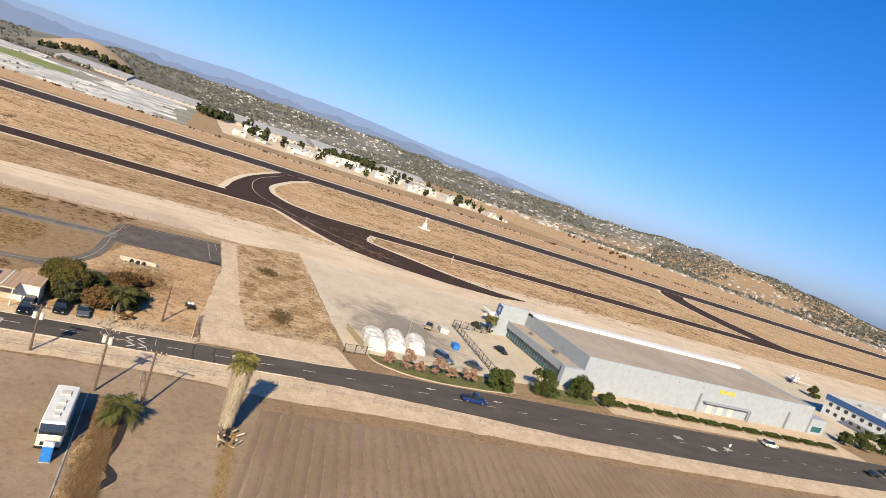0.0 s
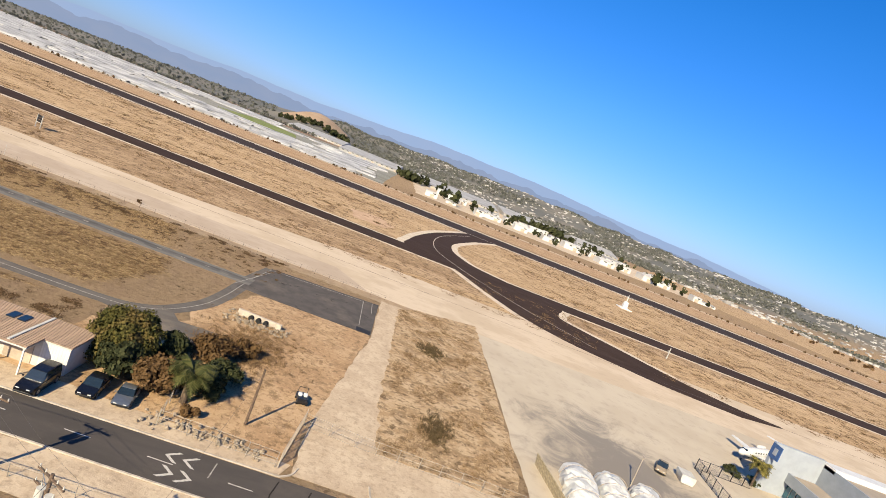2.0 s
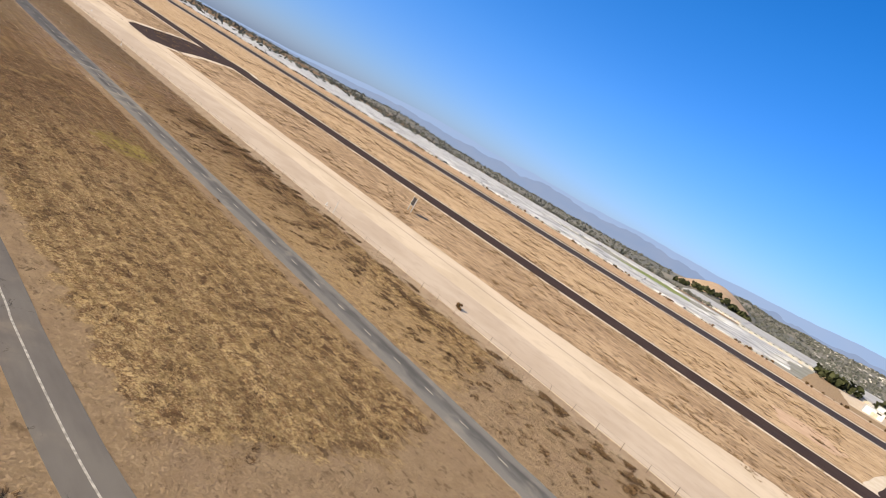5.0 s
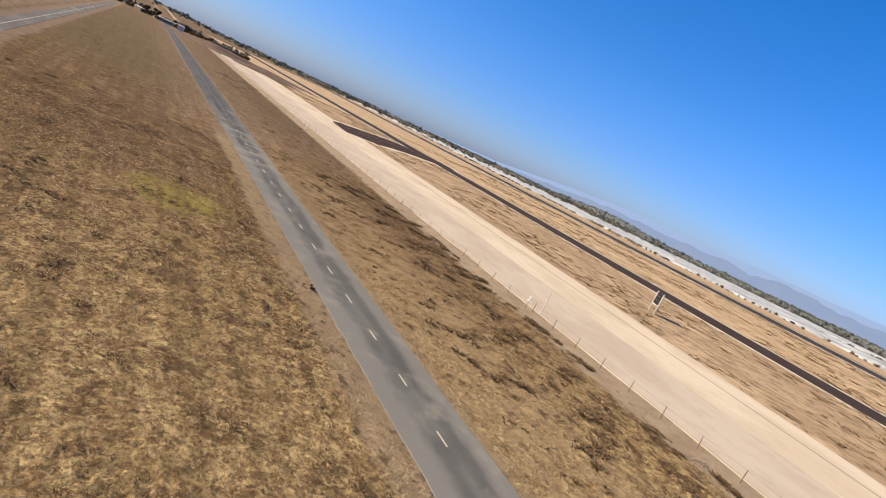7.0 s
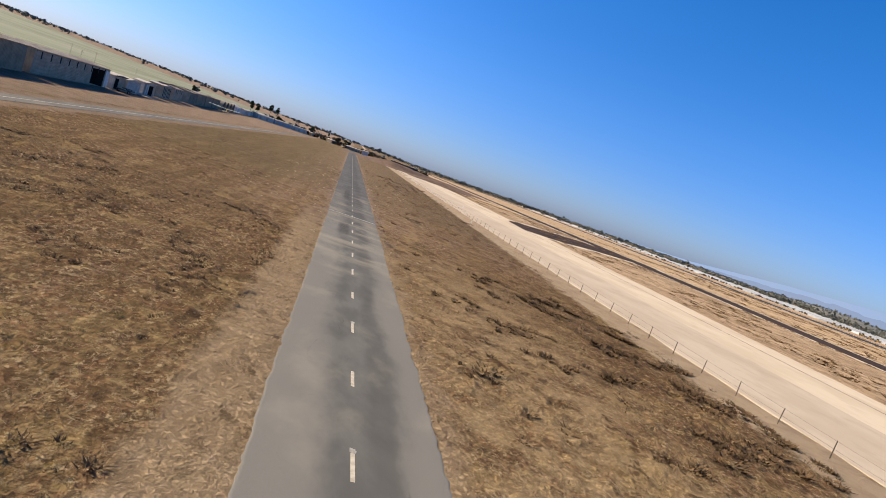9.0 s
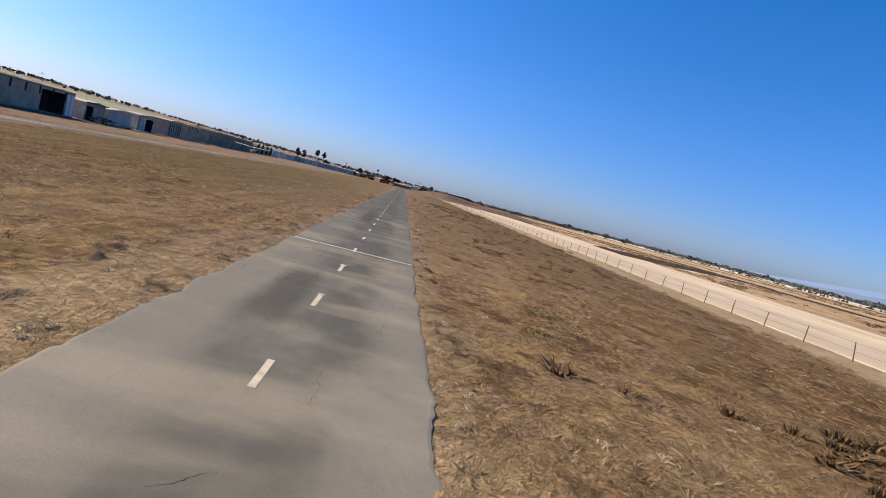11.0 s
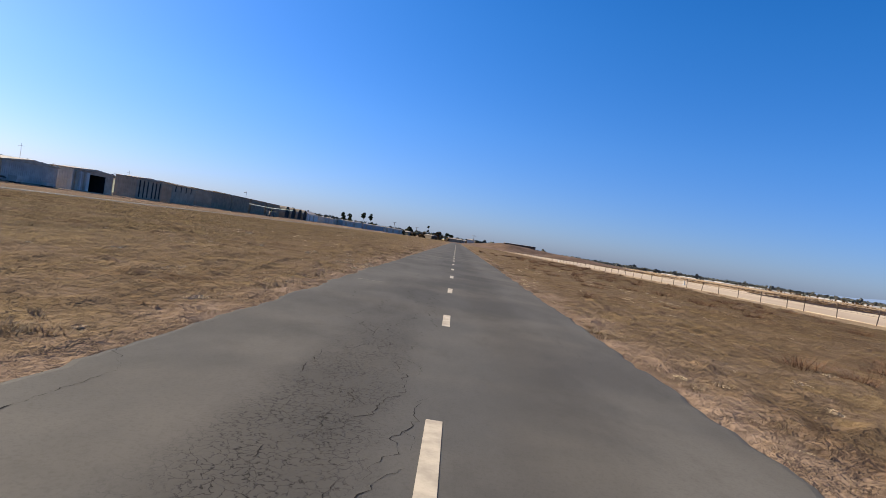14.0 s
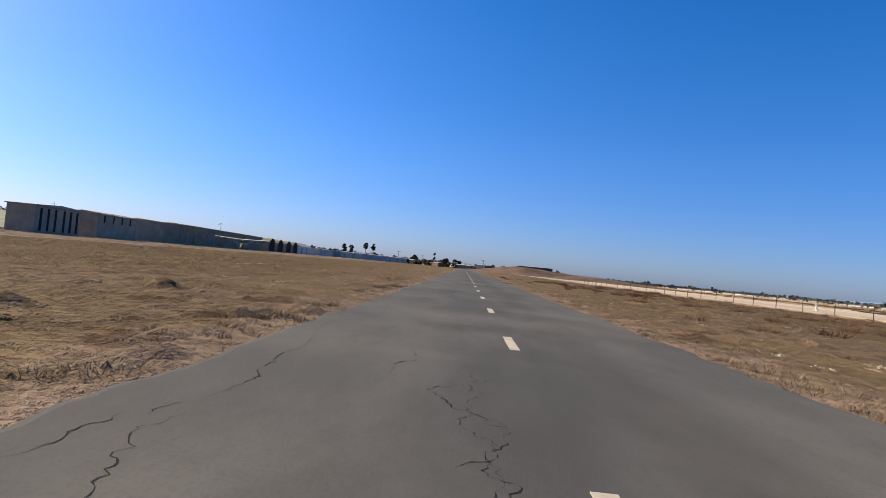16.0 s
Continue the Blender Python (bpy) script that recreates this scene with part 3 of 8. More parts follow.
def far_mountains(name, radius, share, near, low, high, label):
    """A shell of the range behind the hills: a plain glowing backdrop, haze painted into its colour."""
    m = bpy.data.materials.new("painted_haze_mountain")
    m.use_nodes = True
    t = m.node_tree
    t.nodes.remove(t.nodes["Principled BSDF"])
    # the shell glows in haze colours, so it melts into the sky
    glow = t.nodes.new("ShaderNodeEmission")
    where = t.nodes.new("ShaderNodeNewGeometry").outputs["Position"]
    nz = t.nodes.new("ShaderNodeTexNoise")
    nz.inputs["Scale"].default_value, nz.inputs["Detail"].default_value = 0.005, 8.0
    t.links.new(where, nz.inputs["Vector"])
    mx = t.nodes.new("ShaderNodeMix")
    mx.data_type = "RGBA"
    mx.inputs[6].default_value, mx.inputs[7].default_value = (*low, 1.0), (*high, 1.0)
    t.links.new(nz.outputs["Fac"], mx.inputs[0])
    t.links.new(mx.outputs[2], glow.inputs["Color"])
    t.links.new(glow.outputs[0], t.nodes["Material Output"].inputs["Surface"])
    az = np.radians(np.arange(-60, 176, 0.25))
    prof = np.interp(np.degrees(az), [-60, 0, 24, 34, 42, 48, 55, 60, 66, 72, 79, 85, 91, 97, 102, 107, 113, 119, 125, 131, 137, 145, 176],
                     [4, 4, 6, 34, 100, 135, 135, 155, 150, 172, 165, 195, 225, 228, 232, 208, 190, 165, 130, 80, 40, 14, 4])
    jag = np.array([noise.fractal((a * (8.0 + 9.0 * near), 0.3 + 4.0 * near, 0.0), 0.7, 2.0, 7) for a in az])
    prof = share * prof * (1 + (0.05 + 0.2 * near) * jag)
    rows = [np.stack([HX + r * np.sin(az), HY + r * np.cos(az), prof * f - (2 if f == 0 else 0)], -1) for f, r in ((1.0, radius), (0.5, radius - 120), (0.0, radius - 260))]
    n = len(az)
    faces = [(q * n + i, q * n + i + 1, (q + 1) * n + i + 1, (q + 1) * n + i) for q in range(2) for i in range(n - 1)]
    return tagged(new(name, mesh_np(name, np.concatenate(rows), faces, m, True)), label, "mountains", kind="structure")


far_mountains("backdrop", 4780, 1.0, 0.0, (0.162, 0.225, 0.345), (0.188, 0.235, 0.335), "pale blue mountain range on the horizon, haze painted in")
far_mountains("backdrop_ridge", 4450, 0.66, 1.0, (0.125, 0.170, 0.262), (0.165, 0.192, 0.262), "blue-grey foothills below the mountains, haze painted in")

# ---- airfield paving ----
sheet("mown_verge", [(62, -1500), (104, -1500), (104, 900), (62, 900)], 0.006, M_DRYBAND, "band of mown dry grass along the taxiway", "grass")
sheet("mown_verge", [(128, -1500), (268, -1500), (268, 900), (128, 900)], 0.006, M_DRYBAND, "band of mown dry grass between taxiway and runway", "grass")
sheet("dirt_verge", [(344, -1500), (425, -1500), (425, 1300), (344, 1300)], 0.006, M_DIRT, "band of bare tan dirt beyond the runway", "ground", 12, 3.0)
sheet("taxi_shoulder", [(104.6, -1500), (126.6, -1500), (126.6, 1100), (104.6, 1100)], 0.012, M_GRAVEL, "pale gravel shoulder along the dark taxiway", "shoulder", 6, 0.6)
taxiway = sheet("taxiway", [(107, -1500), (124.2, -1500), (124.2, 1100), (107, 1100)], 0.03, M_TAXI, "long straight dark asphalt taxiway", "taxiway")
sheet("runway_shoulder", [(271, -1500), (331, -1500), (331, 1300), (271, 1300)], 0.012, M_GRAVEL, "pale gravel shoulder along the runway", "shoulder", 6, 0.6)
runway = sheet("runway", [(276, -1400), (324, -1400), (324, 1250), (276, 1250)], 0.03, M_RUNWAY, "long straight dark grey asphalt runway", "runway")
for off in (278.2, 321.4):
    part("edge_line", box(off, -1380, 0.02, off + 0.9, 1230, 0.038), M_LINE, runway)
concrete = sheet("concrete_taxiway", [(24.7, -1500), (62, -1500), (62, -120), (54, -70), (53.5, 240), (46, 285), (30, 300), (24.7, 262)], 0.03, M_CONCRETE,
                 "wide pale concrete strip beside the airfield fence", "paving", 3, 0.35, 4)
sheet("mown_verge", [(53.2, -62), (63, -124), (103.6, -300), (103.6, 240), (53, 240)], 0.010,
      two("brown_mown_grass", (0.55, 0.375, 0.215), (0.42, 0.275, 0.15), 0.06, (0.25, 0.15, 0.075), 0.6, bump=0.6, stretch=(1, 0.45, 1), fac=0.6, speck=0.5), "band of browner mown grass beside the concrete strip", "grass", 2.0, 0.3, 6)
# darker half: a tone that comes with viewing angle, put into the colour
sheet("darker_strip", [(24.9, -130), (37.8, -120), (38.0, 240), (33, 286), (24.9, 262)], 0.034,
      two("darker_concrete", (0.615, 0.485, 0.36), (0.55, 0.425, 0.31), 0.12, (0.44, 0.335, 0.245), 0.6, 0.95, bump=0.2, stretch=(1, 0.6, 1), fac=0.35),
      "darker pink-brown half of the concrete strip", "paving", 3, 0.15, 5)
part("joint", box(47.6, -1490, 0.01, 47.8, 250, 0.037), plain("joint_tar", (0.12, 0.09, 0.07), 0.9, local=False), concrete)
def widened(points, d):
    """The outline pushed outwards by d (for outlines that run clockwise or not)."""
    area = sum(a[0] * b[1] - b[0] * a[1] for a, b in zip(points, points[1:] + points[:1]))
    s = 1 if area > 0 else -1
    out = []
    for i, p in enumerate(points):
        a, b = Vector(points[i - 1]), Vector(points[(i + 1) % len(points)])
        t = (b - a).normalized()
        out.append((p[0] + s * t.y * d, p[1] - s * t.x * d))
    return out


def smooth_band(points, width, rise):
    """A thin raised band along a curve."""
    pts = [Vector((x, y, 0)) for x, y in smooth_line(points, 5)]
    bm = bmesh.new()
    rows = []
    for i, p in enumerate(pts):
        t = (pts[min(i + 1, len(pts) - 1)] - pts[max(i - 1, 0)]).normalized()
        s = Vector((t.y, -t.x, 0)) * width / 2
        rows.append([bm.verts.new((*(p + s).xy, 0.02)), bm.verts.new((*p.xy, 0.028 + rise * 0.6)), bm.verts.new((*(p - s).xy, 0.02))])
    for r, q in zip(rows, rows[1:]):
        for j in range(2):
            bm.faces.new((r[j], q[j], q[j + 1], r[j + 1]))
    bmesh.ops.recalc_face_normals(bm, faces=bm.faces)
    return bm


LINK_E = [(42, -240), (43.5, -220), (48, -204), (54, -189), (64, -178), (74, -172), (89, -165), (108, -157), (117, -149), (121, -140), (126, -136), (140, -138), (164, -142), (211, -154), (276, -178),
          (302, -190), (302, -208), (250, -185), (234, -178), (187, -162.5), (160, -159.5), (146, -162), (133, -168), (124, -182), (112, -202), (95, -197.5), (86, -197.5), (72, -214), (59.5, -229), (51, -245), (48, -258)]
LINK_W = [(48, 94), (62, 101), (80, 120), (108, 142), (127, 156), (125, 176), (112, 173), (96, 168), (78, 150), (60, 132), (50, 118)]
LINK_F = [(107, -500), (124, -506), (150, -505), (190, -512), (240, -530), (276, -560), (302, -590), (302, -620), (262, -578), (225, -556), (180, -545), (140, -545), (107, -548)]
for pts, label in ((LINK_E, "curving to the runway"), (LINK_W, "at the western end"), (LINK_F, "at the eastern end")):
    loop = smooth_line(pts + pts[:1], 4)[:-1]
    sheet("connector_shoulder", widened(loop, 3.2), 0.018, M_GRAVEL, "pale gravel shoulder round the taxiway link " + label, "shoulder")
    sheet("connector", loop, 0.036, M_TAXI, "dark asphalt taxiway link " + label, "taxiway")
ribbon("taxi_line", smooth_line([(60, -200), (84, -178), (118, -158), (150, -150), (200, -156), (262, -178)]), 0.35, 0.044, M_KERB, "faint pale centre line of the taxiway link", "line")
apron = sheet("apron", [(27.6, -152), (30, -1200), (-44, -1200), (-46, -157), (-33, -157), (5, -157.5), (20, -156)], 0.022, M_APRON, "wide pale concrete apron round the big hangar", "paving", 2.5, 0.4, 8)

# ---- the small airstrip and its pad ----


def strip_sheet(y0, y1, half, z, step=0.16):
    """The strip's slab, cut into short bays, with a crumbled edge on both sides."""
    ys = np.arange(y0, y1 + step / 2, step)

    def side(seed):
        return np.array([0.07 * noise.noise((seed, y * 0.13, 0)) + 0.10 * noise.noise((seed, y * 0.8, 4.0)) + 0.06 * noise.noise((seed, y * 2.7, 8.0)) + 0.04 * noise.noise((seed, y * 6.5, 2.0)) for y in ys])

    left, right = -half + side(3.0), half + side(11.0)
    cols = []
    for x, h in ((left - 0.04, -0.04), (left, z - 0.008), (left + 0.05, z), (left * 0.4, z), (right * 0.4, z), (right - 0.05, z), (right, z - 0.008), (right + 0.04, -0.04)):
        cols.append(np.stack([x, ys, np.full(len(ys), h)], -1))
    n = len(ys)
    faces = [((c + 1) * n + i, (c + 1) * n + i + 1, c * n + i + 1, c * n + i) for c in range(7) for i in range(n - 1)]
    return mesh_np("airstrip", np.concatenate(cols), faces, M_STRIP)


airstrip = tagged(new("airstrip", strip_sheet(-109, 430, 2.2, 0.028)), "narrow cracked grey asphalt airstrip with white centre dashes", "airstrip", kind="structure")
dash_me = mesh_np("centre_dash", [(-0.05, 0, 0.02), (0.05, 0, 0.02), (0.05, 1.06, 0.02), (-0.05, 1.06, 0.02), (-0.05, 0, 0.0315), (0.05, 0, 0.0315), (0.05, 1.06, 0.0315), (-0.05, 1.06, 0.0315)],
                  [(4, 5, 6, 7), (0, 1, 5, 4), (1, 2, 6, 5), (2, 3, 7, 6), (3, 0, 4, 7)], M_DASH)
for k in range(-22, 70):
    part_me("centre_dash", dash_me, airstrip, m=pose(0, -0.30 + 4.572 * k + {1: 0.06, 5: -0.22, 8: 0.07}.get(k, 0.0), 0))


def old_paint(seed, wide):
    """A ragged, fan-shaped remnant of an older dash."""
    gen = np.random.default_rng(seed)
    ring = []
    for i in range(30):
        a = 2 * math.pi * i / 30
        r = gen.uniform(0.68, 1.1)
        ring.append((wide * r * math.cos(a) * (1.0 + 0.35 * math.sin(a)), 1.17 + 0.13 * r * math.sin(a)))
    return prism(ring, 0.02, 0.0295)


for k in range(-12, 1):
    if k not in (-8, -6, -3, 0):
        part("old_paint", old_paint(620 + k, 0.13 if k == -1 else 0.085), M_FAINT, airstrip).matrix_basis = pose(0, -0.30 + 4.572 * k, 0)
part("cross_line", box(-2.15, -0.18, 0.02, 2.1, -0.05, 0.036), M_LINE, airstrip)


def crack(ax, ay, bx, by, seed, wide=0.016, sway=0.12):
    """A jagged open crack in the asphalt, wider here and closed there."""
    gen = np.random.default_rng(seed)
    pts = [Vector((ax, ay, 0)), Vector((bx, by, 0))]
    amp = sway * (pts[1] - pts[0]).length
    while (pts[1] - pts[0]).length > 0.05:
        out = [pts[0]]
        for p, q in zip(pts, pts[1:]):
            n = Vector((q.y - p.y, p.x - q.x, 0)).normalized()
            out += [(p + q) / 2 + n * float(gen.normal()) * amp * 0.6, q]
        pts, amp = out, amp * 0.56
    for p in pts[1:-1]:
        p.x, p.y = p.x + float(gen.normal()) * 0.007, p.y + float(gen.normal()) * 0.007
    bm = bmesh.new()
    last = None
    for i, p in enumerate(pts):
        t = (pts[min(i + 1, len(pts) - 1)] - pts[max(i - 1, 0)]).normalized()
        w = 0.36 * wide * max(0.0, 0.40 + 1.3 * noise.noise((i * 0.16, seed * 3.7, 0)) + 0.6 * gen.uniform(-1, 1)) * min(1.0, 4 * min(i, len(pts) - 1 - i) / len(pts) + 0.15)
        n = Vector((t.y, -t.x, 0)) * (w / 2 + 0.0004)
        row = [bm.verts.new((*(p + n).xy, 0.0298)), bm.verts.new((*(p - n).xy, 0.0298))]
        if last:
            bm.faces.new((last[0], row[0], row[1], last[1]))
        last = row
    bmesh.ops.recalc_face_normals(bm, faces=bm.faces)
    part("crack", bm, M_CRACK, airstrip)


M_CRACK = plain("open_crack", (0.042, 0.037, 0.032), 0.95, var=0.25, scale=20.0, spec=0.05, local=False)
crack(-1.6, 3.4, -1.54, 4.96, 1, 0.022)
crack(-1.54, 4.96, -2.0, 5.35, 2, 0.018)
crack(-1.54, 4.96, -1.1, 5.12, 3, 0.014)
crack(0.16, 2.3, 0.12, 4.3, 4, 0.020, 0.07)
crack(0.12, 4.3, -0.35, 7.0, 5, 0.014)
for i, c in enumerate(((0.34, -6.57, 0.93, -7.09), (0.93, -7.09, 1.41, -7.70), (1.41, -7.70, 1.44, -8.41), (1.44, -8.41, 2.09, -8.95), (-1.24, -5.76, -1.25, -4.24),
                       (-0.52, -6.35, -0.49, -4.72), (-1.70, -6.86, -1.55, -6.19), (1.13, -5.14, 2.13, -4.91), (1.53, -7.26, 1.58, -8.17), (1.74, -7.96, 1.92, -7.53),
                       (-1.33, -3.06, -1.24, -1.15), (-2.12, -7.85, -1.85, -7.02), (-1.85, -7.78, -2.04, -6.97), (-2.05, 34.5, -1.57, 34.69), (-1.57, 34.69, -1.2, 34.78),
                       (-1.2, 34.78, -0.99, 35.13), (-0.99, 35.13, -0.86, 36.0), (1.27, 11.3, 1.37, 10.2), (1.05, 11.0, 1.1, 10.1))):
    crack(*c, 200 + i, 0.026, 0.10)
for i, line in enumerate((((-1.28, -3.02), (-1.07, -2.65), (-1.14, -1.94), (-1.33, -0.68)), ((-0.59, -0.68), (-0.54, -1.48), (-0.35, -1.73), (-0.28, -2.44), (-0.22, -3.61)),
                          ((0.11, -3.51), (0.16, -3.86), (0.1, -4.2)), ((-1.92, -0.96), (-1.29, -1.05)), ((1.72, 1.99), (1.61, 1.09), (1.65, 0.36)), ((0.66, -0.58), (0.81, -1.33)),
                          ((-1.54, -2.1), (-1.6, -2.7)), ((-0.9, -1.09), (-0.83, -2.0), (-0.86, -3.2)))):
    for n, (a, b) in enumerate(zip(line, line[1:])):
        crack(*a, *b, 700 + 10 * i + n, 0.024, 0.07)
gen = np.random.default_rng(32)
for i in range(54):
    cx, cy, sx, sy = ((-0.8, -7.6, 0.35, 1.3), (0.75, -8.4, 0.45, 0.9), (-0.7, -9.4, 0.5, 0.9))[i % 3]
    x0, y0, a = cx + gen.normal() * sx, cy + gen.normal() * sy, gen.uniform(0, 6.28)
    ln = gen.uniform(0.10, 0.26)
    crack(x0, y0, x0 + ln * math.cos(a), y0 + ln * math.sin(a), 300 + i, gen.uniform(0.010, 0.018), 0.2)
part("scratch", smooth_band([(1.61, 10.1), (1.70, 10.6), (1.71, 11.3)], 0.03, 0.004), M_FAINT, airstrip, "pale curved scratch in the asphalt")
part("pour_joint", box(-2.0, 11.24, 0.02, -0.1, 11.254, 0.0305), plain("joint_filler", (0.24, 0.215, 0.185), 0.9, var=0.2, scale=5.0, local=False), airstrip, "thin pale joint across the asphalt")
gen = np.random.default_rng(31)
for i in range(13):
    y0 = 20.6 + i * 0.62
    crack(-0.15 - 0.32 * (i % 3) + gen.normal() * 0.07, y0, -0.15 - 0.32 * (i % 3) + gen.normal() * 0.16, y0 + gen.uniform(0.9, 2.6), 40 + i, gen.uniform(0.014, 0.03), 0.14)
    crack(-0.1 - 0.32 * (i % 3), y0 + 0.4, -0.4 - 0.32 * (i % 3), y0 + gen.uniform(0.4, 1.0), 60 + i, 0.010, 0.16)
crack(-1.0, 24.6, -1.05, 27.6, 6, 0.020)
crack(-1.95, 21.2, -1.9, 23.4, 7, 0.022, 0.05)
crack(-1.9, 23.4, -2.1, 25.2, 8, 0.014)
crack(-1.55, 45.9, -1.72, 46.9, 9, 0.018)
crack(-1.84, 46.8, -1.74, 47.1, 10, 0.016, 0.2)
crack(-1.74, 47.1, -1.88, 49.6, 11, 0.022, 0.07)
crack(-1.98, 46.2, -1.93, 46.8, 12, 0.016)
crack(-1.88, 49.6, -1.95, 54.5, 13, 0.014, 0.05)
crack(-0.78, 45.6, -0.85, 43.9, 14, 0.024, 0.09)
crack(-1.95, 44.3, -0.9, 44.8, 15, 0.018, 0.06)
for i in range(16):
    y0 = 41.8 + i * 0.2
    x0 = -0.42 + gen.normal() * 0.09
    crack(x0, y0, x0 + gen.normal() * 0.12, y0 + gen.uniform(0.25, 0.8), 90 + i, gen.uniform(0.016, 0.032), 0.2)
for i in range(8):
    y0 = 45.9 + i * 0.33
    crack(-0.44 + gen.normal() * 0.07, y0, -0.44 + gen.normal() * 0.1, y0 + gen.uniform(0.3, 0.9), 80 + i, gen.uniform(0.012, 0.022), 0.2)
for i in range(64):
    side = (-1.75, -1.0, -0.3, 0.6, 1.3, 1.85)[i % 6]
    y0 = -104 + i * 2.75 + gen.uniform(-1, 1)
    x0 = side + gen.normal() * 0.16
    crack(x0, y0, x0 + gen.normal() * (0.18 if i % 4 else 0.7), y0 + gen.uniform(0.5, 2.4) * (1 if i % 4 else 0.4), 100 + i, gen.uniform(0.010, 0.022), 0.09)
for i, c in enumerate(((-0.22, 31.1, -0.3, 30.3), (-0.3, 30.3, -0.48, 29.5), (-0.48, 29.5, -0.55, 28.8), (-1.6, 29.7, -1.5, 29.1), (-1.5, 29.1, -1.41, 28.4),
                       (-0.69, 31.4, -0.67, 30.3), (-0.67, 30.3, -0.62, 29.2), (-1.27, 28.96, -1.2, 28.95), (-0.3, 30.3, -0.12, 29.9))):
    crack(*c, 500 + i, 0.024, 0.13)
for i in range(26):
    x0, y0 = -0.45 + gen.normal() * 0.09, 28.7 + gen.uniform(0, 1.5)
    a = gen.choice((1.35, 1.7, 0.1, 3.0)) + gen.normal() * 0.3
    ln = gen.uniform(0.08, 0.3)
    crack(x0, y0, x0 + 0.6 * ln * math.cos(a), y0 + ln * math.sin(a), 520 + i, gen.uniform(0.010, 0.022), 0.2)
part("pour_joint", box(-1.92, 31.8, 0.02, -1.4, 31.815, 0.0305), M_FAINT, airstrip, "thin pale joint across the asphalt")
part("rubber_strip", smooth_band([(0.79, 4.13), (0.775, 3.85), (0.80, 3.55), (0.81, 3.3)], 0.018, 0.013), plain("black_strip", (0.03, 0.028, 0.026), 0.92, local=False), airstrip, "short black strip of rubber on the asphalt")
pad = sheet("turning_pad", [(-5.2, -107.6), (14.2, -109.2), (17.2, -133), (-5.2, -133)], 0.024, M_PAD, "dark asphalt turning pad with worn white lines", "paving", 1.2, 0.12, 3)


def pad_line(a, b, w=0.13):
    ribbon("pad_line", [a, b], w, 0.030, M_FAINT, "", parent=pad)


for a, b in (((13.2, -110.2), (15.6, -129.6)), ((15.6, -129.6), (-1.5, -130.4)), ((13.2, -110.2), (-4.0, -106.8)), ((15.9, -131.6), (9.0, -132.0))):
    pad_line(a, b)
sheet("pad_mat", [(-4.9, -130.2), (-2.6, -130.0), (-2.9, -132.9), (-5.0, -132.8)], 0.05, plain("black_mat", (0.022, 0.02, 0.02), 0.8, local=False), "black rubber mat at the corner of the pad", "mat")
acc = smooth_line([(-29.9, 330), (-29.9, 100), (-30.1, -60), (-30.35, -85), (-30.0, -97), (-28.7, -101.4), (-25.6, -104.4), (-19, -107.0), (-11.5, -107.9), (-4.65, -108.1), (3.0, -108.3), (13.4, -109.3)])
access = ribbon("access_road", acc, 2.7, 0.02, M_ACCESS, "narrow old asphalt access road with a white line", "road")
ribbon("access_line", acc, 0.12, 0.027, M_FAINT, "", parent=access)
sheet("side_road", [(-31.2, -97), (-26.5, -103), (-26.4, -105.4), (-28.6, -107), (-28.2, -112.6), (-30.4, -113.6), (-35.2, -113.4), (-34.6, -109.6), (-33.4, -106), (-32.4, -101.8)], 0.016, M_ACCESS, "short asphalt spur to the yard", "road", 1.0, 0.25, 6)
sheet("yard", [(-55, -98), (-36, -99), (-27, -108), (-22, -106), (-6, -112), (-4, -133.25), (-20, -131.55), (-44, -129.1), (-53, -129)], 0.009, M_DIRT, "bare orange dirt yard", "ground", 1.5, 0.8, 22)
sheet("driveway", [(-54.6, -129.2), (-54.6, -138.4), (-44, -139), (-32, -139), (21.5, -139), (21.5, -133.2), (-6, -133.3), (-20, -131.5), (-44, -129.0)], 0.016, M_SHOULDER, "pale worn dirt driveway to the airfield", "paving", 1.5, 0.35, 23)
sheet("weedy_plot", [(-45.2, -137.2), (-30, -136.6), (20, -137.6), (25, -142), (31, -157.6), (5, -157.2), (-33, -156.6), (-45.2, -155.2)], 0.032, M_WEEDS, "fenced plot of dry brown weeds", "weeds", 1.0, 0.6, 24)

# ---- the public road ----
ROAD_N = [(-56.2, 200), (-56.2, -100), (-55.6, -135), (-54.6, -165), (-55.4, -200), (-56.5, -260), (-59, -400), (-66, -900)]
ROAD_S = [(-80.5, -900), (-76, -400), (-73.0, -258), (-69.6, -200), (-66.2, -177), (-63.0, -152), (-61.8, -125), (-61.8, 200)]
road = sheet("road", ROAD_N + ROAD_S, 0.018, M_ROAD, "two-lane grey asphalt road with white markings", "road")


def road_mid(y, f=0.5):
    n = np.interp(-y, [-p[1] for p in ROAD_N], [p[0] for p in ROAD_N])
    s = np.interp(-y, [-p[1] for p in ROAD_S[::-1]], [p[0] for p in ROAD_S[::-1]])
    return n + (s - n) * f


rd_me = mesh_np("lane_dash", [(-0.055, 0, 0.01), (0.055, 0, 0.01), (0.055, 2.3, 0.01), (-0.055, 2.3, 0.01), (-0.055, 0, 0.024), (0.055, 0, 0.024), (0.055, 2.3, 0.024), (-0.055, 2.3, 0.024)],
                [(4, 5, 6, 7), (0, 1, 5, 4), (1, 2, 6, 5), (2, 3, 7, 6), (3, 0, 4, 7)], M_LINE)
for k in range(-4, 34):
    y = -112 - 7.3 * k
    part_me("lane_dash", rd_me, road, m=pose(road_mid(y), y, 0, 0, 0, math.degrees(math.atan2(road_mid(y) - road_mid(y + 5), -5)) + 180))


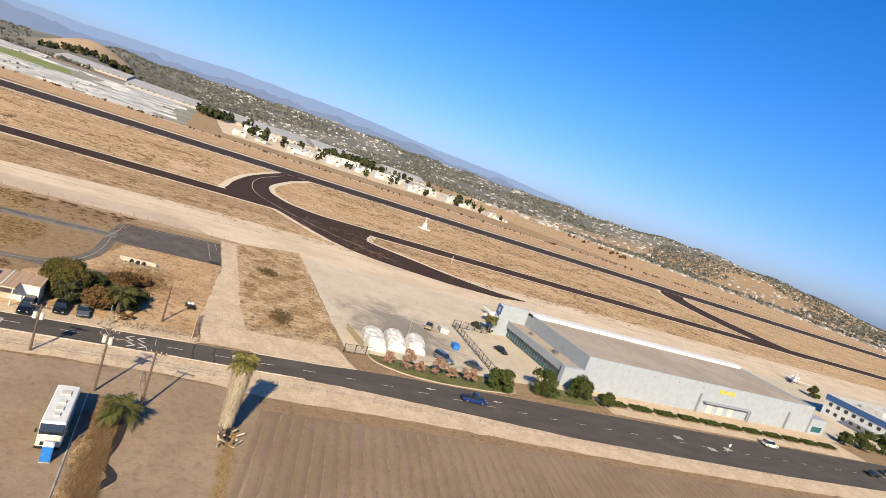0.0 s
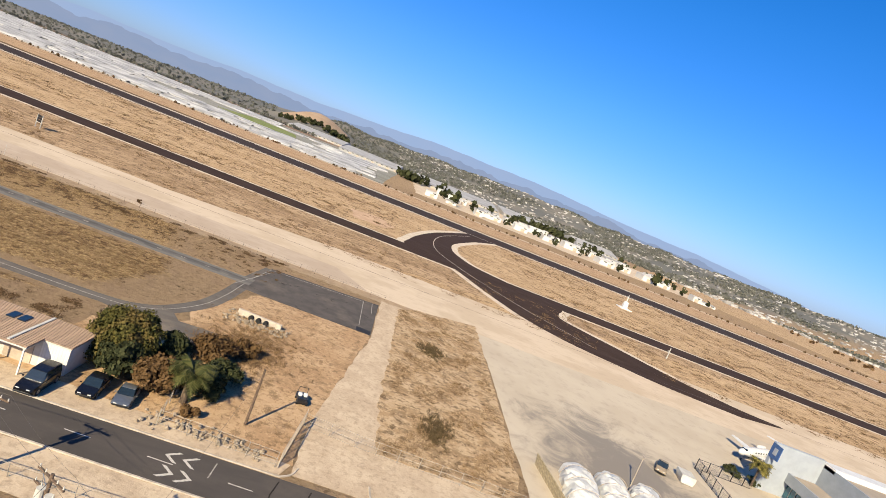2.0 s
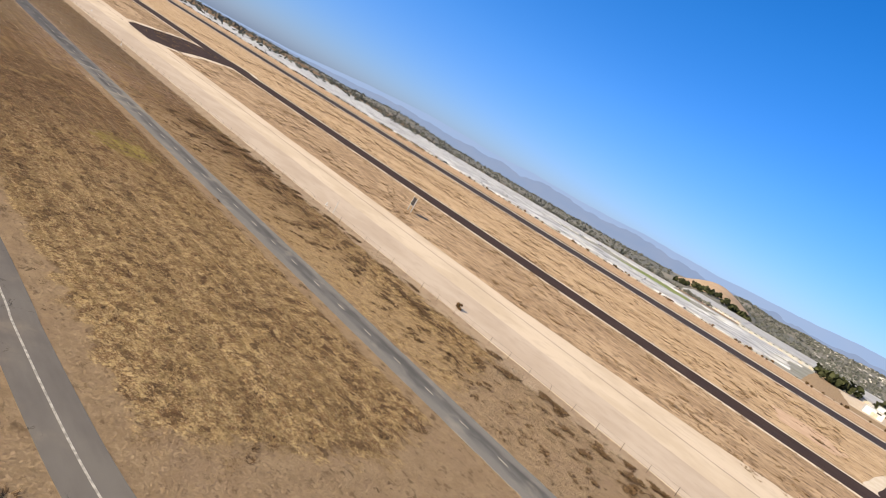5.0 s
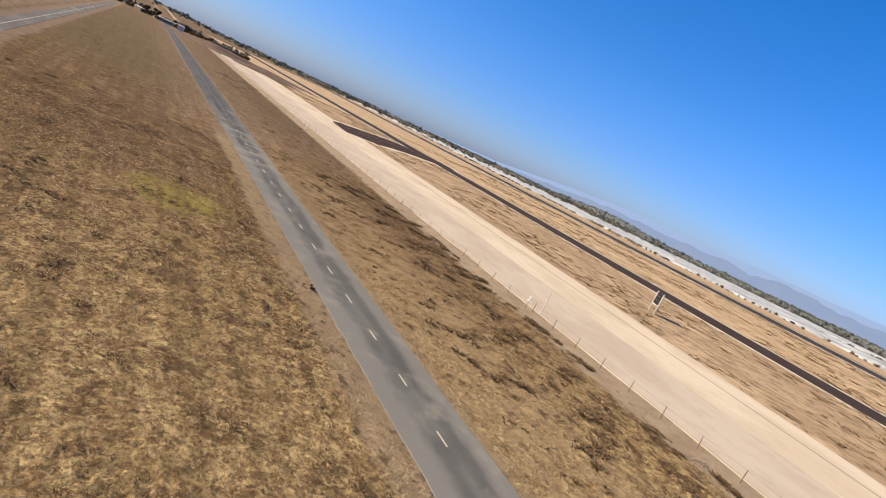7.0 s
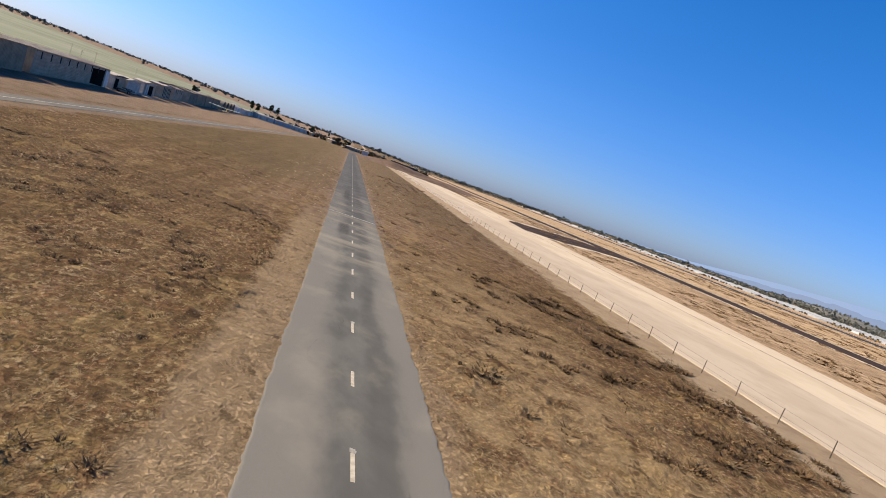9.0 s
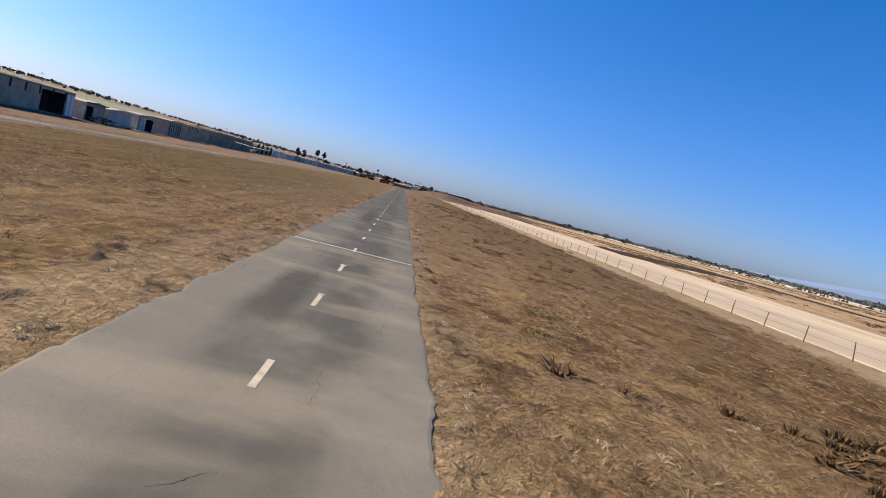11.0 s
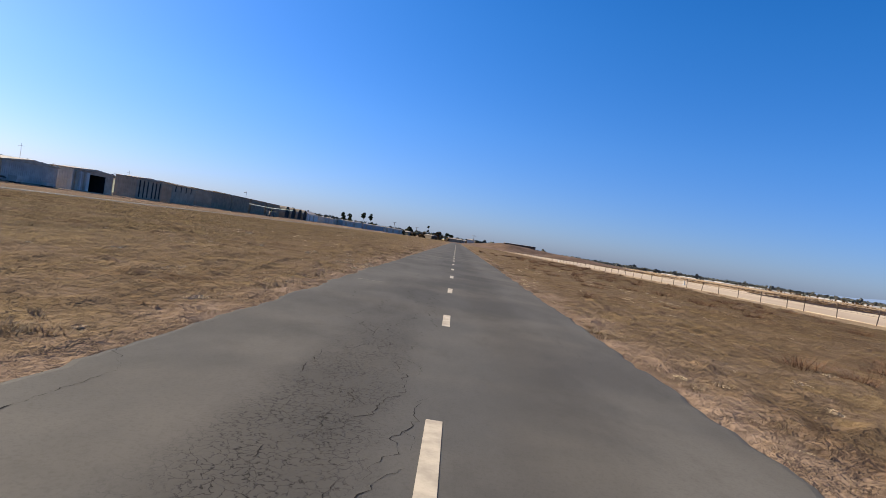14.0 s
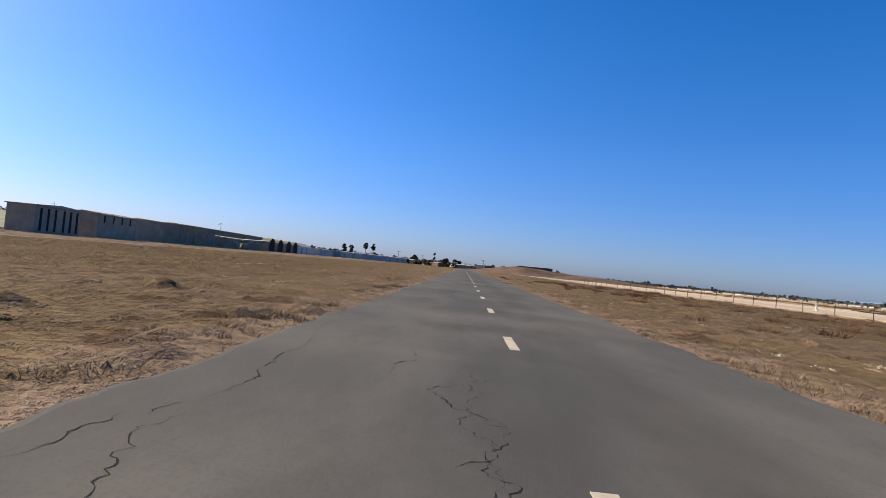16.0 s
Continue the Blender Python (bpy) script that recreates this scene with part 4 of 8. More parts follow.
def kerb(points, name="kerb"):
    ribbon(name, points, 0.18, 0.13, M_KERB, "low pale concrete kerb along the road", "kerb")


kerb([(-56.1, 150), (-56.1, -100), (-55.5, -128.2)])
kerb(smooth_line([(-55.5, -128.2), (-54.6, -129.2), (-53.2, -129.6)], 5))
kerb(smooth_line([(-52.2, -137.0), (-54.2, -137.4), (-55.4, -138.6)], 5) + [(-55.3, -150), (-54.7, -157)])
kerb([(-61.9, 150), (-61.9, -125), (-62.6, -146)])
sheet("verge_south", [(-61.6, 120), (-61.8, -125), (-63.0, -152), (-66.2, -177), (-69.6, -200), (-73, -258), (-76, -400), (-80.5, -900), (-88, -900), (-83, -400), (-79, -258), (-75.5, -200), (-72, -165), (-71, -140), (-68, -125), (-67.5, 120)],
      0.010, M_SHOULDER, "pale dirt verge along the road", "shoulder", 2.0, 0.5, 31)
sheet("verge_north", [(-55.3, -138), (-54.7, -157), (-45.4, -155), (-45.2, -137.4), (-52, -136.8)], 0.011, M_SHOULDER, "pale dirt verge beside the fenced plot", "shoulder", 1.5, 0.3, 32)
sheet("verge_north", [(-56.0, 100), (-56.0, -99), (-55.6, -128), (-53, -128.8), (-52, -100), (-48, 100)], 0.0105, M_SHOULDER, "pale gravel parking verge", "shoulder", 1.5, 0.3, 33)
sheet("lot", [(-68.4, 60), (-68.6, -124), (-71, -138), (-76, -137), (-140, -131), (-140, 60)], 0.009, M_YARD, "bare brown dirt lot with wheel tracks", "ground", 2.5, 0.6, 34)


def tilled_field():
    """Ploughed ground with furrows that run away from the road."""
    ys = np.arange(-640, -137.6, 0.3)
    ridge = 0.10 * np.sin(ys * 2 * np.pi / 1.8)
    cols = []
    for f in (0.0, 0.02, 0.3, 1.0):
        x0 = np.interp(-ys, [137.7, 165, 200, 260, 400, 640], [-74.9, -75.4, -78, -82, -87, -96])
        x = x0 + (-230 - x0) * f
        z = (ridge * (0 if f == 0 else 1) + (0.08 if f else 0.005))
        cols.append(np.stack([x, ys + 0.25 * (x0 - x), z], -1))
    n = len(ys)
    v = np.concatenate(cols)
    faces = [(c * n + i, c * n + i + 1, (c + 1) * n + i + 1, (c + 1) * n + i) for c in range(3) for i in range(n - 1)]
    me = mesh_np("tilled_field", v, faces, M_TILLED)
    return tagged(new("tilled_field", me), "brown ploughed field with long straight furrows", "field", kind="structure")


tilled_field()
# ---- paints and other materials of the things ----
M_WHITE = plain("white_paint", (0.78, 0.76, 0.72), 0.55, var=0.06, scale=0.8)
M_OFFWHITE = plain("off_white_wall", (0.66, 0.62, 0.55), 0.8, var=0.1, scale=0.7)
M_HALLWALL = plain("pale_grey_panel", (0.395, 0.425, 0.465), 0.6, var=0.05, scale=0.5)
M_RAIL = plain("weathered_rail", (0.40, 0.345, 0.28), 0.85, var=0.2, scale=2.0)
M_GREYWALL = plain("blue_grey_panel", (0.33, 0.355, 0.385), 0.6, var=0.05, scale=0.6)
M_TAN = plain("tan_metal", (0.50, 0.395, 0.28), 0.6, var=0.12, scale=0.7)
M_BLUEMETAL = plain("pale_blue_grey_metal", (0.58, 0.54, 0.49), 0.6, 0.05, 0.1, 0.8)
M_GREYMETAL = plain("grey_metal", (0.54, 0.44, 0.335), 0.6, 0.05, 0.12, 0.8)
M_DARKMETAL = plain("dark_green_grey_metal", (0.36, 0.28, 0.19), 0.65, 0.05, 0.14, 0.8)
M_BLACK = plain("black_paint", (0.02, 0.02, 0.022), 0.35, var=0.2)
# near-black paint, mostly standing in for the shade inside openings
M_DARK = plain("painted_dark_interior", (0.018, 0.017, 0.016), 0.9, var=0.2)
M_RUBBER = plain("black_rubber", (0.022, 0.021, 0.02), 0.85, var=0.2)
M_STEEL = plain("bright_steel", (0.55, 0.55, 0.55), 0.35, 0.9, 0.1)
M_WOOD = plain("weathered_pole_wood", (0.16, 0.105, 0.07), 0.9, var=0.25, scale=5)
M_STAKE = plain("dark_stake_wood", (0.13, 0.095, 0.07), 0.95, var=0.25, scale=4)
M_WIRE = plain("dark_wire", (0.10, 0.085, 0.07), 0.6, 0.3)
M_OCHRE = plain("dusty_ochre_paint", (0.42, 0.24, 0.07), 0.6, var=0.1)
M_YELLOW = plain("yellow_paint", (0.75, 0.55, 0.05), 0.5, var=0.08)
M_BLUE = plain("bright_blue_plastic", (0.03, 0.21, 0.62), 0.45, var=0.1)
M_CARBLUE = plain("dark_blue_car_paint", (0.018, 0.045, 0.20), 0.25, 0.3, 0.08, spec=0.6)
M_CARBLACK = plain("black_car_paint", (0.012, 0.012, 0.014), 0.2, 0.2, 0.1, spec=0.6)
M_CARSILVER = plain("silver_car_paint", (0.34, 0.36, 0.38), 0.28, 0.7, 0.06, spec=0.6)
M_CARWHITE = plain("white_car_paint", (0.72, 0.72, 0.71), 0.3, 0.0, 0.05, spec=0.6)
M_CARGREY = plain("grey_car_paint", (0.10, 0.105, 0.115), 0.28, 0.5, 0.06, spec=0.6)
M_GLASS = plain("dark_tinted_glass", (0.02, 0.03, 0.035), 0.06, 0.0, 0.1, spec=0.9)
M_TEAL = plain("teal_window_glass", (0.025, 0.13, 0.17), 0.08, 0.0, 0.2, spec=0.9)
M_ROOFTAN = two("tan_roof_membrane", (0.47, 0.39, 0.31), (0.40, 0.33, 0.26), 0.08, (0.33, 0.27, 0.21), 0.6, 0.9, fac=0.4)
M_TILE = plain("brown_roof_tile", (0.34, 0.235, 0.17), 0.85, var=0.16, scale=1.2)
M_BLUEROOF = plain("blue_roof_band", (0.05, 0.12, 0.30), 0.5, var=0.06)
M_TARP = plain("white_tarp", (0.72, 0.70, 0.66), 0.6, var=0.1, scale=1.0)
M_LAMP = plain("lamp_lens", (0.8, 0.78, 0.72), 0.2, var=0.05)
M_TAIL = plain("red_lamp_lens", (0.4, 0.02, 0.02), 0.25, var=0.1)
M_ROCK = two("pale_rock", (0.40, 0.32, 0.235), (0.29, 0.225, 0.16), 1.2, (0.24, 0.19, 0.14), 5.0, bump=0.5)
M_BARK = plain("brown_bark", (0.13, 0.09, 0.06), 0.95, var=0.3, scale=4)
M_DEADFROND = two("dead_palm_fronds", (0.47, 0.385, 0.285), (0.35, 0.275, 0.19), 2.0, (0.2, 0.15, 0.1), 8.0, stretch=(2, 2, 0.4))


def foliage(name, dark, light, dry=None):
    k = Nodes(name, 0.8, 0.0, 0.08)
    rnd = k.n("ShaderNodeNewGeometry").outputs["Random Per Island"]
    col = k.mix(rnd, dark, light)
    if dry:
        col = k.mix(k.ramp(k.noise(0.5, src=k.coords(), lo=0.4, hi=0.7), 0.2, 0.9), col, dry)
    k.colour(col)
    return k.m


M_LEAF = foliage("tree_leaf", (0.042, 0.044, 0.012), (0.135, 0.115, 0.032), (0.17, 0.12, 0.04))
M_LEAF2 = foliage("dark_leaf", (0.026, 0.032, 0.014), (0.070, 0.072, 0.03))
M_LEAF_BROWN = foliage("brown_bush_leaf", (0.09, 0.05, 0.02), (0.17, 0.10, 0.045))
M_LEAF_PINK = foliage("dry_pink_bush_leaf", (0.24, 0.135, 0.095), (0.40, 0.25, 0.17))
M_LEAF_HEDGE = foliage("hedge_leaf", (0.035, 0.05, 0.012), (0.09, 0.10, 0.03))
M_PALM = foliage("palm_leaf", (0.035, 0.045, 0.014), (0.115, 0.108, 0.036))
M_PALM_GOLD = foliage("golden_palm_leaf", (0.05, 0.05, 0.016), (0.26, 0.215, 0.06))
# far leaves greyed and paled: distance haze put into their colour
M_FARTREE = foliage("far_tree_painted_haze", (0.10, 0.105, 0.088), (0.185, 0.18, 0.148))
M_STRAW = foliage("dry_straw", (0.26, 0.165, 0.075), (0.52, 0.36, 0.18))
M_WEED = foliage("brown_weed", (0.16, 0.098, 0.048), (0.33, 0.205, 0.105))
M_RUSTWEED = foliage("rust_dry_weed", (0.15, 0.078, 0.045), (0.30, 0.168, 0.095))
M_DRYTUFT = foliage("dry_tuft", (0.24, 0.168, 0.10), (0.46, 0.335, 0.205))
M_DARKWEED = foliage("dark_dry_weed", (0.085, 0.06, 0.032), (0.19, 0.135, 0.07))
M_CRUMB = foliage("bleached_weed_crumbs", (0.52, 0.39, 0.255), (0.86, 0.66, 0.44))
M_UMBER = foliage("umber_weed", (0.095, 0.055, 0.028), (0.21, 0.128, 0.062))
M_WEEDGREEN = foliage("green_weed", (0.075, 0.085, 0.03), (0.15, 0.14, 0.055))


# ---- plants ----
def leaf_quads(centres, normals, size, gen, long=1.6):
    """Small four-cornered leaves round the centres, each turned its own way."""
    n = len(centres)
    a = gen.normal(size=(n, 3))
    a -= (a * normals).sum(1, keepdims=True) * normals * 0.6
    a /= np.linalg.norm(a, axis=1, keepdims=True)
    b = np.cross(a, normals + 0.5 * gen.normal(size=(n, 3)))
    b /= np.linalg.norm(b, axis=1, keepdims=True) + 1e-9
    s = (size * gen.uniform(0.6, 1.4, n))[:, None]
    v = np.stack([centres - a * s * long, centres - b * s, centres + a * s * long, centres + b * s], 1).reshape(-1, 3)
    return v, np.arange(4 * n).reshape(n, 4)


def crown_mesh(name, blobs, leaves, size, material, seed):
    """A crown of many leaves on the outside of uneven clumps."""
    gen = np.random.default_rng(seed)
    blobs = np.asarray(blobs, float)
    area = blobs[:, 3] ** 2
    cnt = np.maximum(3, (leaves * area / area.sum())).astype(int)
    cs, ns = [], []
    for (x, y, z, r), c in zip(blobs, cnt):
        d = gen.normal(size=(c, 3))
        d /= np.linalg.norm(d, axis=1, keepdims=True)
        d[:, 2] = np.where(d[:, 2] < -0.35, -d[:, 2] * 0.5, d[:, 2])
        rad = r * gen.uniform(0.72, 1.08, (c, 1))
        cs.append(np.array([x, y, z]) + d * rad)
        ns.append(d)
    v, f = leaf_quads(np.vstack(cs), np.vstack(ns), size, gen)
    return mesh_np(name, v, f, material)


def clumps(height, spread, base, n, seed, flat=1.0):
    gen = np.random.default_rng(seed)
    out = []
    for i in range(n):
        a = gen.uniform(0, 2 * np.pi)
        h = gen.uniform(0, 1)
        lim = math.sqrt(max(0.05, 1 - (2 * h - 0.85) ** 2 / 1.6))
        d = spread * lim * math.sqrt(gen.uniform(0.05, 1)) * 0.75
        out.append((d * math.cos(a), d * math.sin(a), base + h * (height - base) * 0.86, spread * gen.uniform(0.22, 0.42) * flat))
    return out


def tree(x, y, height, spread, base, leaves, leaf_size, material, label, seed, name="tree", category="tree", group=""):
    t = thing(name, label, category, pose(x, y, 0), group)
    bm = rod((0, 0, -0.1), (0.1, 0.05, base + 0.3), spread * 0.07 + 0.05, spread * 0.05 + 0.03, 9)
    part("trunk", bm, M_BARK, t)
    bl = clumps(height, spread, base, max(7, int(leaves / 260)), seed)
    bm = bmesh.new()
    for q in bl[:6]:
        rod((0.1, 0.05, base * 0.8), (q[0] * 0.8, q[1] * 0.8, q[2]), spread * 0.035 + 0.02, 0.02, 6, bm)
    part("limbs", bm, M_BARK, t)
    part_me("crown", crown_mesh("crown", bl, leaves, leaf_size, material, seed), t)
    return t


def bush(x, y, height, spread, leaves, leaf_size, material, label, seed, category="bush", name="bush", group=""):
    t = thing(name, label, category, pose(x, y, 0), group)
    part("stems", rod((0, 0, -0.05), (0.05, 0, height * 0.6), 0.07, 0.03, 6), M_BARK, t)
    bl = clumps(height, spread, height * 0.2, max(6, int(leaves / 150)), seed)
    part_me("leaves", crown_mesh("leaves", bl, leaves, leaf_size, material, seed), t)
    return t


def frond(length, droop, up, width, gen, leaflets=16, fan=False):
    """One palm leaf as rows of narrow leaflets along a bent rib."""
    vs, fs = [], []
    pts = []
    for i in range(leaflets + 1):
        s = i / leaflets
        pts.append(Vector((length * s * math.cos(up * (1 - s)), 0, length * (math.sin(up) * s - droop * s * s))))
    for i in range(1, leaflets + 1):
        p = pts[i]
        w = width * math.sin(math.pi * min(1, (i / leaflets) * 0.85 + 0.12))
        for side in (-1, 1):
            tip = p + Vector((w * 0.55, side * w, -w * 0.35 + gen.uniform(-0.05, 0.05)))
            q = pts[i - 1]
            k = len(vs)
            vs += [tuple(q), tuple(p), tuple(tip)]
            fs.append((k, k + 1, k + 2))
    return vs, fs


def palm(x, y, height, label, kind="date", seed=1, crown=2.4, trunk_r=0.28, skirt=False, gold=False, lean=0.0):
    gen = np.random.default_rng(seed)
    t = thing("palm_tree", label, "palm tree", pose(x, y, 0, 0, lean, 0))
    bm = bmesh.new()
    k = 9
    for i in range(k):
        z0, z1 = height * i / k, height * (i + 1) / k
        rod((0, 0, z0 - (0.1 if i == 0 else 0)), (0, 0, z1), trunk_r * (1.18 - 0.3 * i / k), trunk_r * (1.0 - 0.3 * i / k), 10, bm)
    part("trunk", bm, M_BARK, t)
    if skirt:
        n = 1500
        z = gen.uniform(0.25, 1.0, n)
        a = gen.uniform(0, 2 * np.pi, n)
        r = trunk_r * 1.1 + (0.15 + 0.72 * z) * gen.uniform(0.55, 1.0, n)
        c = np.stack([r * np.cos(a), r * np.sin(a), height * z * 0.97], -1)
        d = np.stack([np.cos(a) * 0.25, np.sin(a) * 0.25, -np.ones(n)], -1)
        s = np.stack([-np.sin(a), np.cos(a), np.zeros(n)], -1)
        ln = gen.uniform(0.5, 1.1, n)[:, None]
        w = gen.uniform(0.03, 0.11, n)[:, None]
        v = np.stack([c - s * w, c + s * w, c + d * ln + s * w * 0.4, c + d * ln - s * w * 0.4], 1).reshape(-1, 3)
        part_me("skirt", mesh_np("skirt", v, np.arange(4 * n).reshape(n, 4), M_DEADFROND), t, "hanging skirt of dead fronds")
    m = M_PALM_GOLD if gold else M_PALM
    count = 46 if crown > 1 else 18
    for i in range(count):
        up = gen.uniform(-0.35, 1.25)
        vs, fs = frond(crown * gen.uniform(0.8, 1.1), gen.uniform(0.35, 0.75), up, crown * (0.30 if kind == "date" else 0.42), gen, 14)
        me = mesh_np("frond", vs, fs, m)
        part_me("frond", me, t, m=pose(0, 0, height - 0.1, 0, 0, i * 137.5 + gen.uniform(-15, 15)))
    return t


# ---- vehicles ----
def wheel(parent, x, y, r, w):
    bm = bmesh.new()
    bmesh.ops.create_cone(bm, cap_ends=True, segments=16, radius1=r, radius2=r, depth=w, matrix=Matrix.Rotation(math.pi / 2, 4, "Y"))
    ob = part("wheel", bm, M_RUBBER, parent)
    ob.matrix_basis = pose(x, y, r)
    bm = bmesh.new()
    bmesh.ops.create_cone(bm, cap_ends=True, segments=12, radius1=r * 0.6, radius2=r * 0.5, depth=w + 0.03, matrix=Matrix.Rotation(math.pi / 2, 4, "Y"))
    part("rim", bm, M_STEEL, ob)


def loft(sections, bm=None):
    """A closed skin over cross-sections, each (y, half width low, half width high, z low, z high)."""
    bm = bm or bmesh.new()
    rings = []
    for y, wl, wh, z0, z1 in sections:
        zm = z0 + (z1 - z0) * 0.55
        rings.append([bm.verts.new(p) for p in ((-wl, y, z0), (wl, y, z0), (max(wl, wh) * 1.0, y, zm), (wh, y, z1), (-wh, y, z1), (-max(wl, wh), y, zm))])
    for a, b in zip(rings, rings[1:]):
        for i in range(6):
            bm.faces.new((a[i], a[(i + 1) % 6], b[(i + 1) % 6], b[i]))
    bm.faces.new(rings[0][::-1])
    bm.faces.new(rings[-1])
    bmesh.ops.recalc_face_normals(bm, faces=bm.faces)
    return bm


def car(x, y, rz, paint, label, kind="sedan", length=4.6, width=1.82, name="car", category="car"):
    t = thing(name, label, category, pose(x, y, 0.02, 0, 0, rz))
    h, w = length / 2, width / 2
    zb = {"sedan": 0.82, "suv": 1.02, "pickup": 1.0, "sport": 0.75}[kind]
    zt = {"sedan": 1.42, "suv": 1.80, "pickup": 1.78, "sport": 1.22}[kind]
    c = 0.28
    part("body", loft([(-h, w * 0.80, w * 0.72, 0.42, zb * 0.82), (-h + 0.25, w * 0.95, w * 0.88, c, zb * 0.96), (-h * 0.5, w, w * 0.94, c - 0.04, zb), (h * 0.45, w, w * 0.94, c - 0.04, zb * 0.98),
                       (h - 0.3, w * 0.95, w * 0.86, c, zb * 0.84), (h, w * 0.8, w * 0.7, 0.4, zb * 0.7)]), paint, t)
    f0, f1, r0, r1 = {"sedan": (h * 0.42, h * 0.08, -h * 0.42, -h * 0.72), "suv": (h * 0.40, h * 0.12, -h * 0.86, -h * 0.95),
                      "pickup": (h * 0.42, h * 0.16, -h * 0.10, -h * 0.16), "sport": (h * 0.30, -h * 0.05, -h * 0.35, -h * 0.72)}[kind]
    part("window", loft([(r1, w * 0.88, w * 0.80, zb - 0.08, zb + 0.02), (r0, w * 0.9, w * 0.72, zb - 0.08, zt - 0.03), (f1, w * 0.9, w * 0.72, zb - 0.08, zt - 0.03), (f0, w * 0.88, w * 0.82, zb - 0.1, zb + 0.0)]), M_GLASS, t, "dark tinted glass")
    part("roof", loft([(r0 - 0.05, w * 0.70, w * 0.62, zt - 0.06, zt - 0.01), ((r0 + f1) / 2, w * 0.74, w * 0.66, zt - 0.05, zt + 0.03), (f1 + 0.05, w * 0.70, w * 0.62, zt - 0.06, zt - 0.01)]), paint, t)
    if kind == "pickup":
        part("bed", box(-w * 0.80, -h * 0.93, zb - 0.02, w * 0.80, -h * 0.2, zb + 0.012), M_DARK, t)
    for sx in (-1, 1):
        for yy in (-h * 0.62, h * 0.62):
            wheel(t, sx * (w - 0.12), yy, 0.34 if kind in ("sedan", "sport") else 0.39, 0.23)
        part("headlight", box(sx * w * 0.5 - 0.16, h - 0.12, zb * 0.62, sx * w * 0.5 + 0.16, h - 0.01, zb * 0.76, 0.02), M_LAMP, t)
        part("tail_light", box(sx * w * 0.62 - 0.1, -h - 0.0, zb * 0.7, sx * w * 0.62 + 0.1, -h + 0.1, zb * 0.84, 0.02), M_TAIL, t)
        part("mirror", box(sx * (w + 0.09) - 0.09, f0 - 0.25, zb, sx * (w + 0.09) + 0.09, f0 - 0.15, zb + 0.13, 0.02), paint, t)
    part("bumper", box(-w * 0.8, h - 0.04, 0.34, w * 0.8, h + 0.05, 0.5, 0.03), M_BLACK, t)
    return t


def coach(x, y, rz, label, length=8.6, width=2.3, height=3.1):
    """A long white motor coach."""
    t = thing("bus", label, "bus", pose(x, y, 0.02, 0, 0, rz))
    h, w = length / 2, width / 2
    bm = box(-w, -h, 0.45, w, h - 0.5, height, 0.14)
    part("body", bm, M_WHITE, t)
    part("front", box(-w * 0.97, h - 0.5, 0.5, w * 0.97, h, height * 0.62, 0.12), M_OFFWHITE, t)
    part("windscreen", loft([(h - 0.48, w * 0.95, w * 0.92, height * 0.6, height * 0.93), (h - 0.1, w * 0.9, w * 0.8, height * 0.58, height * 0.72)]), M_GLASS, t, "dark windscreen")
    part("stripe", box(-w - 0.01, -h + 0.2, 1.25, w + 0.01, h - 0.7, 1.4), M_GREYMETAL, t)
    for i in range(6):
        yy = -h + 0.7 + i * 1.15
        for sx in (-1, 1):
            part("side_window", box(sx * w - 0.012, yy, 1.75, sx * w + 0.012, yy + 0.9, 2.4), M_GLASS, t)
    for yy, sz in ((-h * 0.55, 0.5), (-h * 0.1, 0.35), (h * 0.25, 0.4), (h * 0.55, 0.3)):
        part("roof_vent", box(-sz, yy - sz, height - 0.02, sz, yy + sz, height + 0.16, 0.04), M_OFFWHITE, t)
    part("bumper", box(-w, h - 0.05, 0.35, w, h + 0.1, 0.62, 0.04), M_BLACK, t)
    part("grille", box(-w * 0.6, h - 0.01, 0.75, w * 0.6, h + 0.03, 1.15), M_DARK, t)
    for sx in (-1, 1):
        part("headlight", box(sx * w * 0.78 - 0.14, h - 0.03, 0.75, sx * w * 0.78 + 0.14, h + 0.04, 0.98, 0.02), M_LAMP, t)
        part("mirror", box(sx * (w + 0.2) - 0.1, h - 0.4, 1.9, sx * (w + 0.2) + 0.1, h - 0.3, 2.35, 0.03), M_BLACK, t)
        for yy in (-h * 0.5, h * 0.62):
            wheel(t, sx * (w - 0.18), yy, 0.48, 0.3)
    return t


def portable_toilet(x, y, rz):
    t = thing("portable_toilet", "bright blue plastic portable toilet on bare dirt", "portable toilet", pose(x, y, 0.01, 0, 0, rz))
    part("cabin", box(-0.58, -0.6, 0.08, 0.58, 0.6, 2.1, 0.04), M_BLUE, t)
    part("skid", box(-0.62, -0.64, 0, 0.62, 0.64, 0.1, 0.02), M_GREYMETAL, t)
    bm = bmesh.new()
    loft([(-0.62, 0.6, 0.45, 2.1, 2.2), (0, 0.62, 0.3, 2.1, 2.4), (0.62, 0.6, 0.45, 2.1, 2.2)], bm)
    part("roof", bm, M_WHITE, t, "pale domed roof")
    d = part("door", box(-0.42, 0.6, 0.2, 0.42, 0.635, 1.95, 0.02), M_BLUE, t)
    part("handle", box(0.28, 0.63, 1.0, 0.34, 0.68, 1.2, 0.01), M_GREYMETAL, d)
    for z in (1.6, 1.7, 1.8):
        part("vent_slot", box(-0.59, -0.35, z, -0.575, 0.35, z + 0.04), M_DARK, t)
    return t
# ---- hangars beside the airstrip ----
ROW = 4.14


def row_x(y):
    return -45.8 - 0.0724 * (y - 30)


